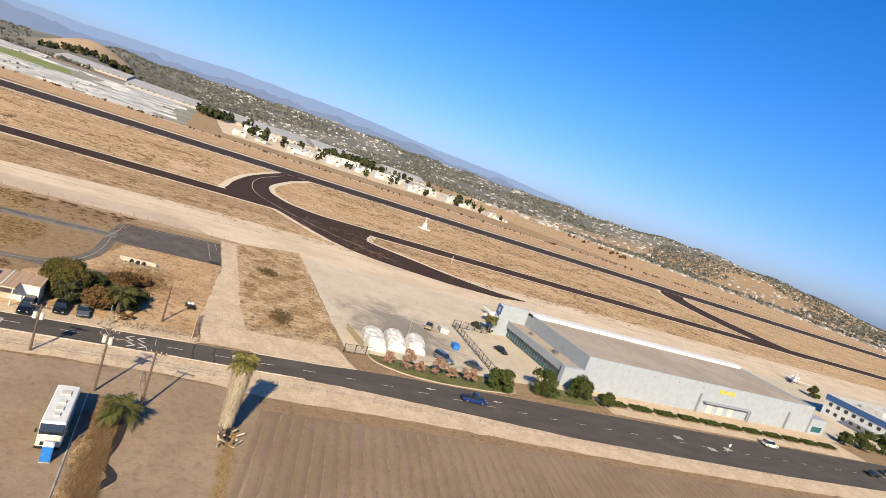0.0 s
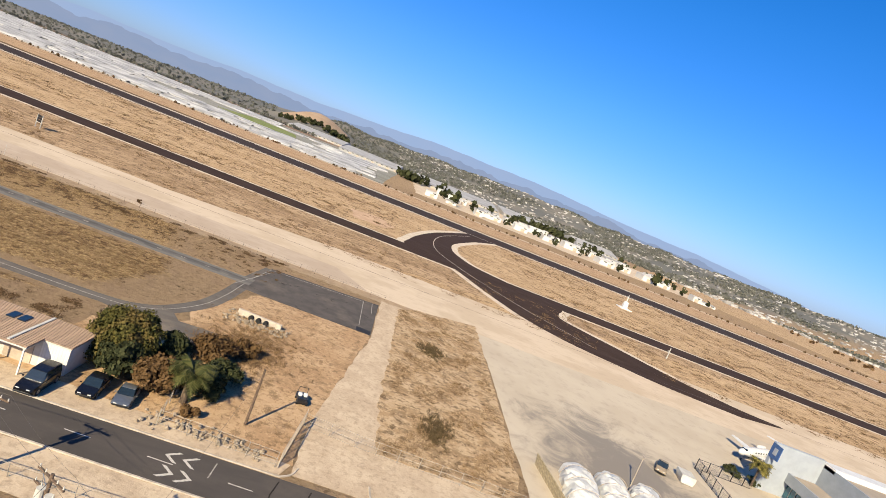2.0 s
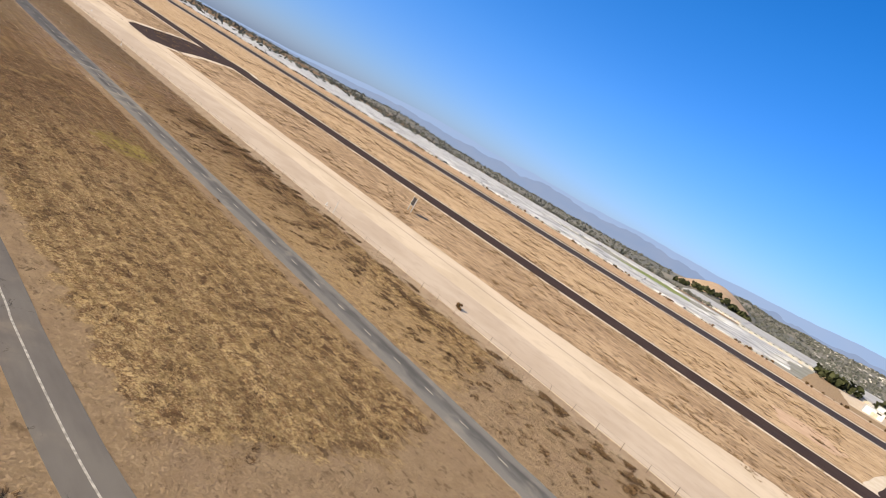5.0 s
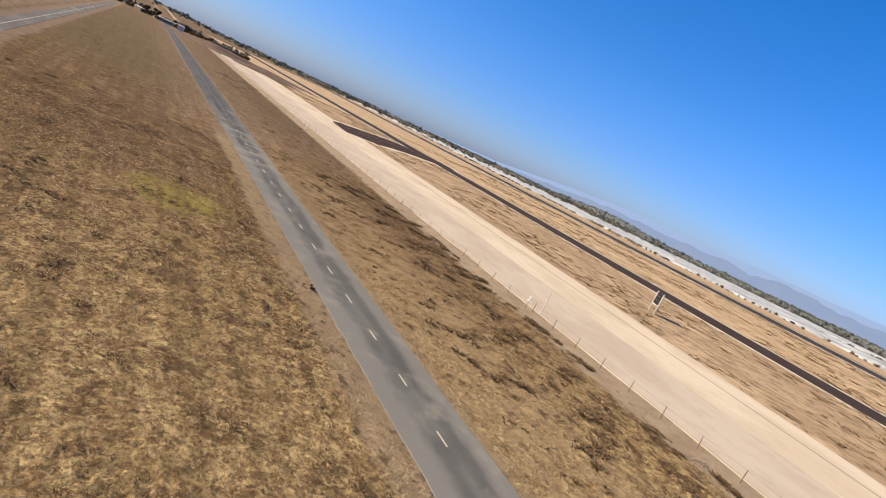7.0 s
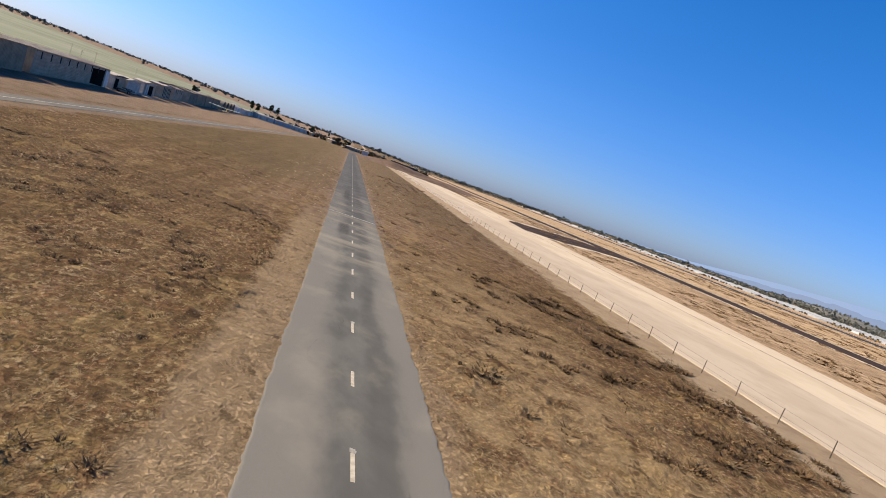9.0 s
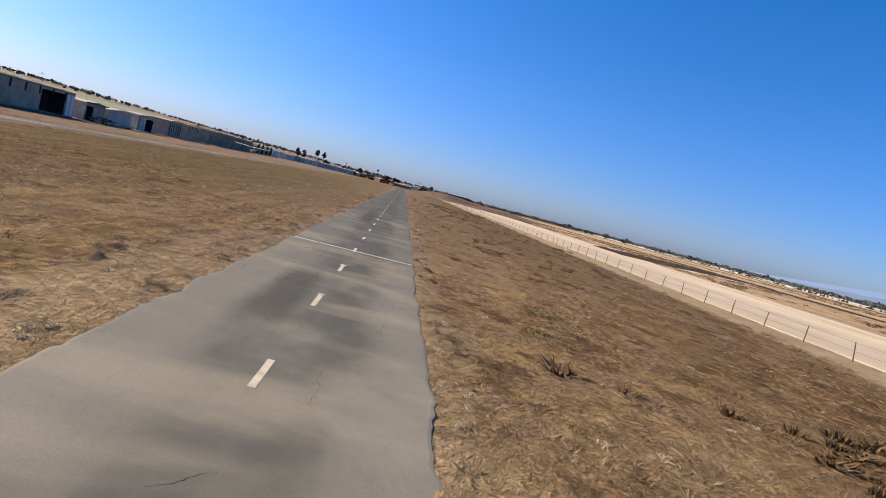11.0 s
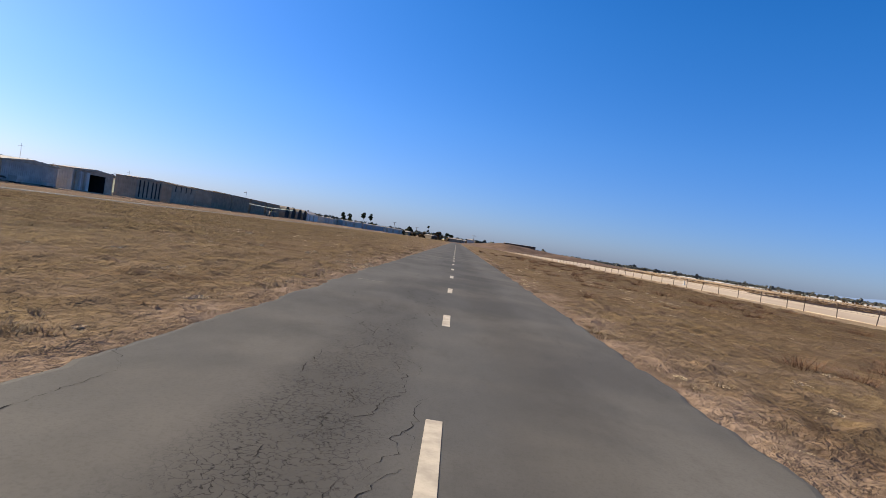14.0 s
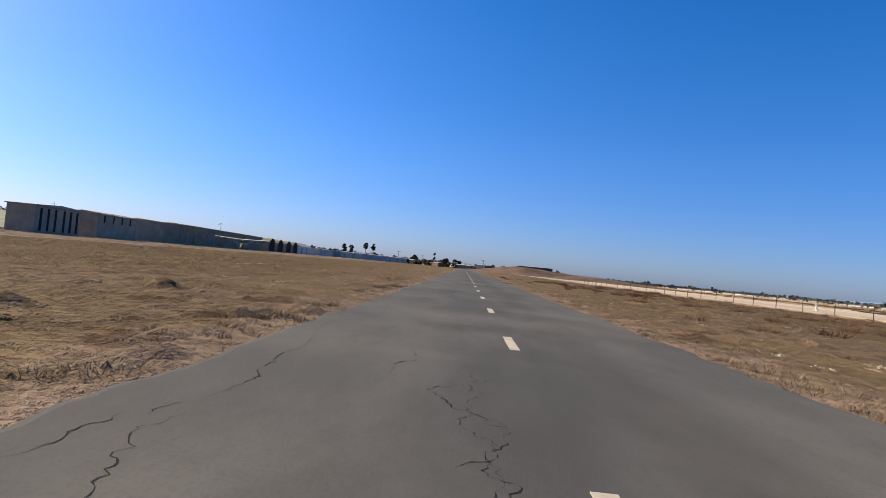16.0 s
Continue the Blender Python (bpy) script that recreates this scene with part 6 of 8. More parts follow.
# ---- the corner house and its yard ----
def corner_house():
    t = thing("house", "low white house with ribbed brown roof and open carports", "house", pose(-49.6, -104.6, 0))
    # local: x across (front at -x), y along the road
    part("wall", box(-1.4, 2.5, 0, 2.8, 24, 2.8), M_OFFWHITE, t)
    part("end_bay", box(-1.5, -0.2, 0, 2.9, 2.5, 2.8), M_WHITE, t, "white end bay standing out from the carports")
    for i in range(9):
        part("siding_seam", box(-1.512, -0.1 + i * 0.3, 0.1, -1.5, -0.085 + i * 0.3, 2.75), M_OFFWHITE, t)
    for y in (9.6, 16.8):
        part("wing_wall", prism([(-1.4, y + 0.05), (-4.0, y + 0.35), (-4.0, y + 2.6), (-1.4, y + 3.0)], 0, 2.8), M_WHITE, t, "slanted white wing wall")
    for y in (3.2, 6.6, 13.2, 20.4):
        part("garage_door", box(-1.48, y, 0, -1.38, y + 2.7, 2.2), M_GREYMETAL, t)
    for y in (2.7, 6.2):
        part("carport_post", box(-3.9, y, 0, -3.76, y + 0.14, 2.8), M_WHITE, t)
    part("eave", box(-4.1, 2.5, 2.8, 3.1, 24.3, 2.95), M_OFFWHITE, t)
    part("eave", box(-1.6, -0.3, 2.8, 3.1, 2.5, 2.95), M_OFFWHITE, t)
    part("roof", box(-4.1, 2.45, 2.95, 3.15, 24.4, 3.1), M_TILE, t)
    part("roof", box(-1.62, -0.35, 2.95, 3.15, 2.45, 3.1), M_TILE, t)
    ribs = []
    for y0 in (-0.38, 2.42):
        me = bpy.data.meshes.new("roof_rib")
        rib = box(-0.085, y0, 0, 0.085, 24.45, 0.08, 0.025)
        rib.to_mesh(me)
        rib.free()
        me.materials.append(M_TILE)
        ribs.append(me)
    for i in range(25):
        x = -3.98 + i * 0.29
        part_me("roof_rib", ribs[0 if x > -1.6 else 1], t, m=pose(x, 0, 3.09))
    part("ridge_cap", box(-4.0, 4.2, 3.15, 3.1, 4.5, 3.24, 0.02), M_OFFWHITE, t)
    part("ridge_cap", box(-4.0, 11.4, 3.15, 3.1, 11.8, 3.24, 0.02), M_OFFWHITE, t)
    for y in (5.6, 6.7):
        part("skylight", box(0.1, y, 3.14, 1.5, y + 0.8, 3.28, 0.02), M_GLASS, t)
    part("gutter", box(3.14, -0.3, 2.82, 3.27, 24.3, 2.96), M_GREYMETAL, t)
    return t


corner_house()
car(-54.2, -104.2, 92, M_CARBLACK, "black off-road car parked nose out beside the white house", "suv", 4.7, 1.9)
car(-51.6, -108.1, 96, M_CARBLACK, "black saloon car parked on gravel under the big tree", "sedan", 4.7, 1.85)
car(-51.4, -111.2, 100, M_CARSILVER, "silver coupe parked on gravel beside the brown bushes", "sport", 4.3, 1.78)
car(-60.6, -180.0, 172, M_CARBLUE, "dark blue pickup truck on the road", "pickup", 5.2, 1.95, "pickup_truck", "pickup truck")
car(-57.9, -274.5, 175, M_CARWHITE, "white car at the kerb beside the hangar", "suv", 4.7, 1.9)
car(-66.0, -309, 175, M_CARBLACK, "black car on the road past the hangar", "sedan", 4.6, 1.85)
car(-64.2, -320, 175, M_CARGREY, "dark grey car on the road past the hangar", "sedan", 4.6, 1.85)
car(-26.0, -205.0, 100, M_CARBLACK, "black car parked at the glass office front", "sedan", 4.6, 1.85)
car(-40.9, -181.3, 118, M_CARSILVER, "silver van parked beside the white tanks", "suv", 5.3, 2.0, "van", "van")
car(-41.7, -189.0, 128, M_CARGREY, "grey car parked beside the black fence", "sedan", 4.3, 1.8)
car(-19.0, -185.9, 60, M_DARKMETAL, "dark olive truck parked on the apron", "pickup", 5.0, 1.9, "truck", "truck")


def utility_cart(x, y, rz):
    t = thing("utility_cart", "small black utility cart with white boxes on a dirt yard", "cart", pose(x, y, 0, 0, 0, rz))
    part("chassis", box(-0.65, -1.2, 0.35, 0.65, 1.2, 0.75, 0.06), M_BLACK, t)
    for s in (-1, 1):
        for yy in (-0.8, 0.8):
            wheel(t, s * 0.6, yy, 0.28, 0.2)
        part("box", box(s * 0.33 - 0.25, -0.35, 0.75, s * 0.33 + 0.25, 0.25, 1.15, 0.1), M_WHITE, t, "white box")
    for s in (-1, 1):
        part("roll_bar", rod((s * 0.6, -0.9, 0.7), (s * 0.55, -0.7, 1.6), 0.03), M_BLACK, t)
    part("roll_bar", rod((-0.55, -0.7, 1.6), (0.55, -0.7, 1.6), 0.03), M_BLACK, t)
    part("bonnet", box(-0.55, 0.5, 0.75, 0.55, 1.2, 0.95, 0.08), M_BLACK, t)
    return t


utility_cart(-39.2, -126.9, 105)
coach(-85.3, -114.75, 91, "long white motor coach parked on brown dirt")
portable_toilet(-91.0, -115.1, 92).scale = (0.82, 0.82, 0.86)


# ---- poles and wires ----
def utility_pole(x, y, h, arms=1, transformer=False, turn=0.0, label="tall dark wooden utility pole with a crossarm"):
    t = thing("utility_pole", label, "utility pole", pose(x, y, 0, 0, 0, turn))
    part("pole", rod((0, 0, -0.3), (0, 0, h), 0.16, 0.11, 10), M_WOOD, t)
    for i in range(arms):
        z = h - 0.35 - i * 0.9
        a = part("crossarm", box(-1.3, -0.06, z, 1.3, 0.06, z + 0.13, 0.01), M_WOOD, t)
        for xx in (-1.2, -0.6, 0.6, 1.2):
            part("insulator", rod((xx, 0, z + 0.12), (xx, 0, z + 0.32), 0.05, 0.035, 8), M_OFFWHITE, a)
        part("brace", rod((-0.7, 0.07, z), (0, 0.07, z - 0.6), 0.02), M_STEEL, t)
        part("brace", rod((0.7, 0.07, z), (0, 0.07, z - 0.6), 0.02), M_STEEL, t)
    if transformer:
        for sx in (-1, 1):
            part("transformer", rod((sx * 0.42, 0.1, h - 2.0), (sx * 0.42, 0.1, h - 1.1), 0.27, 0.25, 12), M_OFFWHITE, t, "pale transformer can")
    return t


POLES = {"a": (-67.1, -107.9, 6.6), "b": (-75.7, -116.9, 8.6), "c": (-78.7, -122.5, 8.0), "d": (-48.5, -122.7, 6.5)}
utility_pole(*POLES["a"], 1, True, 80, "wooden utility pole with a pale transformer beside the road")
utility_pole(*POLES["b"], 2, True, 60, "tall wooden utility pole with two crossarms and pale transformers")
utility_pole(*POLES["c"], 1, False, 75)
utility_pole(*POLES["d"], 0, False, 0, "bare wooden utility pole in the dirt yard")


def wire(a, b, sag, r=0.012):
    bm = bmesh.new()
    a, b = Vector(a), Vector(b)
    pts = [a.lerp(b, i / 10) - Vector((0, 0, sag * 4 * (i / 10) * (1 - i / 10))) for i in range(11)]
    for p, q in zip(pts, pts[1:]):
        rod(p, q, r, r, 4, bm)
    return tagged(part("overhead_wire", bm, M_WIRE), "thin dark overhead wire between utility poles", "wire", "overhead wires")


pa, pb, pc, pd = (Vector((x, y, h)) for x, y, h in POLES.values())
for o in (-1.0, 1.0):
    wire(pa + Vector((0.3, o, -0.1)), pb + Vector((0.5, o, -0.1)), 0.3)
    wire(pb + Vector((0.5, o, -0.1)), pc + Vector((0.3, o, -0.1)), 0.25)
    wire(pa + Vector((0.3, o, -0.1)), (-67, -20 + o, 7.2), 1.0)
wire(pd + Vector((0, 0, -0.2)), pc + Vector((0, 0, -0.2)), 0.8)
wire(pb + Vector((0, 0, -0.4)), (-140, -118, 8.2), 1.2)


# ---- fences and gates ----
def post_fence(points, spacing, h, r, wires, material, label, rails=False, lean=0.0, seed=0, name="fence", mesh_panel=None):
    """Posts in a line with wires or rails between them."""
    t = thing(name, label, "fence", pose(*points[0], 0))
    gen = np.random.default_rng(seed)
    ox, oy = points[0]
    pts = []
    for (ax, ay), (bx, by) in zip(points, points[1:]):
        n = max(1, int(math.hypot(bx - ax, by - ay) / spacing))
        pts += [(ax + (bx - ax) * i / n - ox, ay + (by - ay) * i / n - oy) for i in range(n)]
    pts.append((points[-1][0] - ox, points[-1][1] - oy))
    bm = rod((0, 0, -0.15), (0, 0, h), r, r * 0.9, 6)
    me = bpy.data.meshes.new("post")
    bm.to_mesh(me)
    bm.free()
    me.materials.append(material)
    for x, y in pts:
        part_me("post", me, t, m=pose(x, y, 0, gen.normal() * lean, gen.normal() * lean, 0))
    for z in wires:
        if rails:
            for (ax, ay), (bx, by) in zip(pts, pts[1:]):
                part("rail", rod((ax, ay, z + gen.normal() * 0.02), (bx, by, z + gen.normal() * 0.02), 0.025, 0.025, 5), material, t)
            continue
        bm = bmesh.new()
        for (ax, ay), (bx, by) in zip(pts, pts[1:]):
            rod((ax, ay, z), (bx, by, z), 0.008, 0.008, 3, bm)
        part("wire", bm, M_WIRE, t)
    return t


post_fence([(23.6, -134), (23.5, -45)], 3.3, 1.05, 0.032, (0.5, 1.0), M_STAKE, "low airfield fence of thin stakes and wire on pale dirt", lean=2.5, seed=1)
post_fence([(23.4, -44), (24.3, 60)], 3.4, 0.95, 0.027, (0.5, 0.9), M_STAKE, "low airfield fence of thin stakes and wire on pale dirt", lean=3, seed=2)
post_fence([(24.3, 62), (24.4, 250)], 3.6, 0.9, 0.027, (0.5, 0.85), M_STAKE, "low airfield fence of thin stakes and wire on pale dirt", lean=3, seed=3)
post_fence([(-66.3, -138), (-67.6, -160), (-71.5, -200), (-74.8, -258)], 2.7, 0.95, 0.05, (0.85,), M_RAIL, "low white post-and-rail fence along the road verge", rails=True, lean=2, seed=4)
post_fence([(-66.4, -90), (-66.2, -120), (-66.5, -134)], 2.4, 1.2, 0.04, (0.4, 1.1), M_RAIL, "leaning pale post fence beside the brown lot", rails=True, lean=5, seed=5)
post_fence([(-53.9, -115.5), (-54.2, -127.4)], 2.4, 1.7, 0.04, (0.3, 1.0, 1.65), M_RAIL, "pale rail fence along the dirt yard", rails=True, lean=1, seed=6)
post_fence([(-53.6, -115.4), (-47.5, -114.6)], 1.9, 1.6, 0.05, (0.8, 1.5), M_RAIL, "pale rail fence beside the palm", rails=True, lean=1, seed=7)
post_fence([(-44.6, -128.4), (-45.4, -134.6), (-46.0, -155.2)], 2.3, 1.6, 0.035, (0.1, 0.8, 1.55), M_RAIL, "pale rail fence round the weedy plot", rails=True, lean=1, seed=8)
post_fence([(-70, -121.5), (-76.5, -122.2)], 2.1, 1.1, 0.04, (0.3, 1.0), M_RAIL, "short pale rail fence behind the utility pole", rails=True, lean=2, seed=9)


def bar_gate(x0, y0, x1, y1, h, label, material=M_BLACK, name="gate", spacing=0.16, z=0.02):
    """A framed metal gate or fence panel with upright bars."""
    L = math.hypot(x1 - x0, y1 - y0)
    t = thing(name, label, name.replace("_", " "), pose(x0, y0, z, 0, 0, math.degrees(math.atan2(y1 - y0, x1 - x0))))
    bm = bmesh.new()
    for zz in (0.12, h - 0.06):
        box(0, -0.03, zz - 0.03, L, 0.03, zz + 0.03, 0, bm)
    part("frame", bm, material, t)
    for xx in np.arange(0, L + 0.01, max(2.4, L / 14)):
        part("post", box(xx - 0.05, -0.05, 0, xx + 0.05, 0.05, h + 0.1), material, t)
    bm = bmesh.new()
    for xx in np.arange(0.1, L, spacing):
        rod((xx, 0, 0.12), (xx, 0, h - 0.06), 0.012, 0.012, 3, bm)
    part("bars", bm, material, t)
    return t


bar_gate(-54.1, -127.7, -44.4, -128.3, 1.9, "tall dark sliding gate standing open beside the driveway", M_GREYMETAL)
bar_gate(-47.2, -156.0, -46.6, -161.8, 1.9, "black barred metal gate in front of the apron", M_BLACK)
bar_gate(-12.2, -196.0, -45.5, -193.2, 2.0, "long black barred fence across the apron", M_BLACK, "metal_fence", 0.2)
bar_gate(-12.2, -196.0, -12.4, -207.5, 2.0, "black barred fence beside the glass office", M_BLACK, "metal_fence", 0.2)


# ---- tanks and clutter on the apron ----
def tarped_tank(x, y, rz, L, w, h, seed):
    gen = np.random.default_rng(seed)
    t = thing("covered_tank", "large rounded load under a white tarpaulin", "covered tank", pose(x, y, 0.02, 0, 0, rz), "white covered tanks")
    bm = bmesh.new()
    rings = []
    for i in range(13):
        s = i / 12
        r = math.sin(math.pi * (0.08 + 0.84 * s)) ** 0.55
        ring = []
        for j in range(13):
            a = math.pi * j / 12
            k = 1 + 0.05 * gen.normal()
            ring.append(bm.verts.new((math.cos(a) * w / 2 * (0.75 + 0.25 * r) * k, (s - 0.5) * L, max(0, math.sin(a) ** 0.7 * h * (0.55 + 0.45 * r) * k))))
        rings.append(ring)
    for a, b in zip(rings, rings[1:]):
        for j in range(12):
            bm.faces.new((a[j], a[j + 1], b[j + 1], b[j]))
    bm.faces.new(rings[0])
    bm.faces.new(rings[-1][::-1])
    part("cover", bm, M_TARP, t)
    for s in (-0.3, 0.0, 0.3):
        bm = bmesh.new()
        for j in range(12):
            a0, a1 = math.pi * j / 12, math.pi * (j + 1) / 12
            rod((math.cos(a0) * w * 0.53, s * L, math.sin(a0) ** 0.7 * h * 1.03), (math.cos(a1) * w * 0.53, s * L, math.sin(a1) ** 0.7 * h * 1.03), 0.04, 0.04, 4, bm)
        part("strap", bm, M_GREYMETAL, t)
    return t


for i, (x, y) in enumerate(((-38.2, -164.9), (-36.6, -170.3), (-36.2, -175.6))):
    tarped_tank(x, y, 84 - 4 * i, 10.5 - i, 4.6, 2.6, i)
t = thing("pallet_stack", "row of pale wooden pallets leaning beside the tanks", "pallets", pose(-43.6, -161.2, 0.02, 0, 0, 8))
for i in range(9):
    p = part("pallet", box(0.0, -0.08, 0, 1.1, 0.08, 1.7, 0.02), plain("pallet_wood", (0.45, 0.36, 0.22), 0.9, var=0.2) if i == 0 else bpy.data.materials["pallet_wood"], t)
    p.matrix_basis = pose(i * 1.15, 0, 0, -10, 0, 0)


def skip(x, y, rz, material, label, L=2.2, w=1.6, h=1.3, name="waste_bin"):
    t = thing(name, label, "bin", pose(x, y, 0.02, 0, 0, rz))
    part("body", loft([(-L / 2, w * 0.42, w * 0.5, 0.12, h), (L / 2, w * 0.42, w * 0.5, 0.12, h)]), material, t)
    part("lid", box(-w / 2, -L / 2, h, w / 2, L / 2, h + 0.08, 0.02), material, t)
    for sx in (-1, 1):
        part("foot", box(sx * w * 0.3 - 0.1, -L * 0.4, 0, sx * w * 0.3 + 0.1, L * 0.4, 0.14), M_BLACK, t)
    return t


skip(row_x(82) + 1.6, 80.9, 6, M_OFFWHITE, "small pale crate beside the ribbed hangar", 1.1, 0.9, 0.7, "crate")
skip(row_x(86) + 1.4, 86.4, 3, M_OFFWHITE, "low pale box on the ground beside the ribbed hangar", 1.5, 0.8, 0.4, "crate")
skip(-31.3, -188.5, 84, M_BLUE, "bright blue waste bin beside the black fence")
skip(-19.9, -189.8, 80, M_OFFWHITE, "pale equipment box on the apron", 3.0, 2.4, 1.4, "equipment_box")
t = thing("lamp_post", "thin grey lamp post beside the tanks", "lamp post", pose(-29.5, -176, 0))
part("pole", rod((0, 0, 0), (0, 0, 5.0), 0.08, 0.05), M_GREYMETAL, t)
part("lamp_head", box(-0.5, -0.15, 4.95, 0.5, 0.15, 5.08, 0.03), M_GREYMETAL, t)
t = thing("road_sign", "small white road sign on a thin post", "road sign", pose(-65.6, -248.3, 0))
part("post", rod((0, 0, 0), (0, 0, 2.2), 0.04), M_GREYMETAL, t)
part("plate", box(-0.02, -0.35, 1.6, 0.02, 0.35, 2.3), M_WHITE, t)

# ---- planting by the road ----
sheet("planted_bed", [(-45.6, -161.8), (-46.4, -192.4), (-52.4, -194.0), (-53.6, -188), (-53.9, -176), (-52.4, -168), (-49.2, -163.0)], 0.10,
      two("bed_grass", (0.10, 0.115, 0.035), (0.17, 0.155, 0.06), 0.4, (0.22, 0.17, 0.09), 2.0, bump=0.6), "green planted bed with a kerb", "planted bed", 1.0, 0.1, 41)
kerb(smooth_line([(-45.4, -161.4), (-49.4, -162.6), (-52.7, -167.8), (-54.2, -176), (-53.9, -188), (-52.6, -194.4), (-49, -195.6)], 6))
for i, (x, y, h, s) in enumerate(((-50.6, -168.6, 4.6, 2.3), (-51.2, -175.6, 4.2, 2.1), (-51.6, -182.6, 3.8, 2.0), (-48.6, -165.3, 2.6, 1.6), (-50.2, -171.8, 2.4, 1.5), (-51.0, -179.0, 2.6, 1.5))):
    bush(x, y, h * 0.92, s * 0.92, 1900, 0.085, M_LEAF_PINK, "airy dry pink-brown bush in the planted bed", 60 + i, group="dry bushes in the bed")
for i, (x, y, h, s) in enumerate(((-52.4, -190.4, 5.0, 3.2), (-50.2, -203.8, 5.5, 4.1), (-48.6, -215.4, 5.4, 3.7), (-50.5, -222, 3.2, 2.2), (-47.5, -336, 6.0, 4.0), (-49, -346, 6.5, 4.4), (-46.5, -328, 4.0, 2.6), (-50, -360, 6.5, 4.4), (3, -388, 5.0, 3.0))):
    tree(x, y, h, s, 0.6, 5200, 0.13, M_LEAF_HEDGE, "dense rounded green tree beside the hangar driveway", 80 + i, group="round trees by the hangar")
sheet("planted_bed", [(-46, -203.5), (-51.5, -203.6), (-52.4, -210), (-51.6, -219), (-48, -221), (-45.4, -212)], 0.09, bpy.data.materials["bed_grass"], "green planted bed beside the hangar driveway", "planted bed", 1.0, 0.2, 42)
sheet("wall_path", [(-42.2, -222), (-54.3, -222), (-55.2, -260), (-57.2, -322), (-42.6, -322)], 0.028, M_SHOULDER, "pale dirt strip between road and hangar", "shoulder", 1.5, 0.2, 43)
for i in range(11):
    y = -226.5 - i * 8.4
    x = -49.0 - 0.03 * (-226 - y)
    t = thing("hedge", "low clipped hedge block in a pale kerb", "hedge", pose(x, y, 0.02, 0, 0, 90), "hedge blocks along the hangar")
    gen = np.random.default_rng(200 + i)
    n = 1100
    c = np.stack([gen.uniform(-3.2, 3.2, n), gen.uniform(-1.3, 1.3, n), 0.25 + 0.55 * np.sqrt(gen.uniform(0, 1, n))], -1)
    nr = gen.normal(size=(n, 3)) + np.array([0, 0, 1.2])
    nr /= np.linalg.norm(nr, axis=1, keepdims=True)
    v, f = leaf_quads(c, nr, 0.13, gen)
    part_me("leaves", mesh_np("leaves", v, f, M_LEAF_HEDGE), t)
    part("soil", box(-3.4, -1.5, 0, 3.4, 1.5, 0.12), M_YARD, t)
    part("edging", box(-3.7, -1.75, 0, -3.4, 1.75, 0.2), M_KERB, t)

tree(-44.4, -106.6, 5.5, 4.2, 0.5, 30000, 0.105, M_LEAF, "big dense olive-green tree beside the white house", 11)
bush(-40.6, -110.8, 3.0, 2.4, 5200, 0.12, M_LEAF2, "dark green bush under the big tree", 12)
bush(-47.6, -108.2, 3.6, 2.6, 3800, 0.13, M_LEAF2, "dark green bush beside the parked cars", 13)
bush(-47.9, -112.4, 3.4, 2.9, 5200, 0.13, M_LEAF_BROWN, "rust-brown bush behind the parked cars", 14)
bush(-37.0, -114.6, 2.8, 3.2, 4600, 0.12, M_LEAF_BROWN, "low rust-brown bush in the yard", 15)
bush(-45.2, -117.0, 2.4, 2.4, 3000, 0.12, M_LEAF2, "low dark bush beside the date palm", 16)
bush(-41.4, -117.4, 2.0, 2.6, 3200, 0.12, M_LEAF2, "low dark bush behind the date palm", 19)
bush(-50.4, -117.2, 1.3, 1.4, 1200, 0.10, M_LEAF_BROWN, "low brown bush by the yard fence", 20)
bush(-31.5, -117.4, 1.5, 2.4, 2200, 0.11, M_LEAF_BROWN, "low rust-brown scrub beside the culvert", 24)
palm(-48.4, -115.8, 3.7, "bushy date palm beside the parked cars", "date", 3, 2.8, 0.36)
palm(-83.2, -132.3, 10.6, "tall fan palm with a shaggy skirt of dead fronds", "fan", 4, 1.9, 0.36, True, True)
palm(-82.4, -120.5, 2.1, "low spreading date palm over the ditch", "date", 5, 2.7, 0.34)
palm(-10.6, -208.6, 4.6, "small golden palm beside the hangar corner", "fan", 6, 2.2, 0.2, False, True)
bush(-8.0, -206.0, 1.4, 2.0, 1500, 0.14, M_LEAF2, "dark low shrub beside the black fence", 17)
bush(-9.5, -209.6, 1.3, 1.6, 1200, 0.14, M_LEAF2, "dark low shrub beside the black fence", 18)
# ---- fields and buildings beyond the runway ----
sheet("crop_field", [(432, -105), (900, -105), (1080, 60), (1080, 1300), (432, 1300)], 0.012, M_GREENFIELD, "pale crop field in long rows", "field", 15, 2.0, 51)
sheet("young_crop", [(650, 70), (690, 35), (800, 60), (830, 130), (700, 150)], 0.05, two("lime_crop", (0.20, 0.25, 0.06), (0.27, 0.29, 0.10), 0.05, (0.3, 0.27, 0.15), 0.3), "patch of bright green young crop", "field", 8, 1.5, 52)
sheet("works_yard", [(520, -140), (930, -130), (980, -330), (830, -560), (600, -560), (528, -330)], 0.02, M_CONCRETE, "pale gravel yard round the white works", "ground", 10, 3, 53)
sheet("tan_field", [(620, -570), (840, -565), (1300, -760), (1500, -1500), (700, -1900), (470, -1500), (440, -700)], 0.012, M_DRYBAND, "broad dry tan field below the hills", "field", 20, 4, 54)
sheet("airfield_track", [(428, -1500), (441, -1500), (441, 1300), (428, 1300)], 0.03, M_SHOULDER, "pale dirt track along the airfield edge", "track", 10, 1.2, 55)


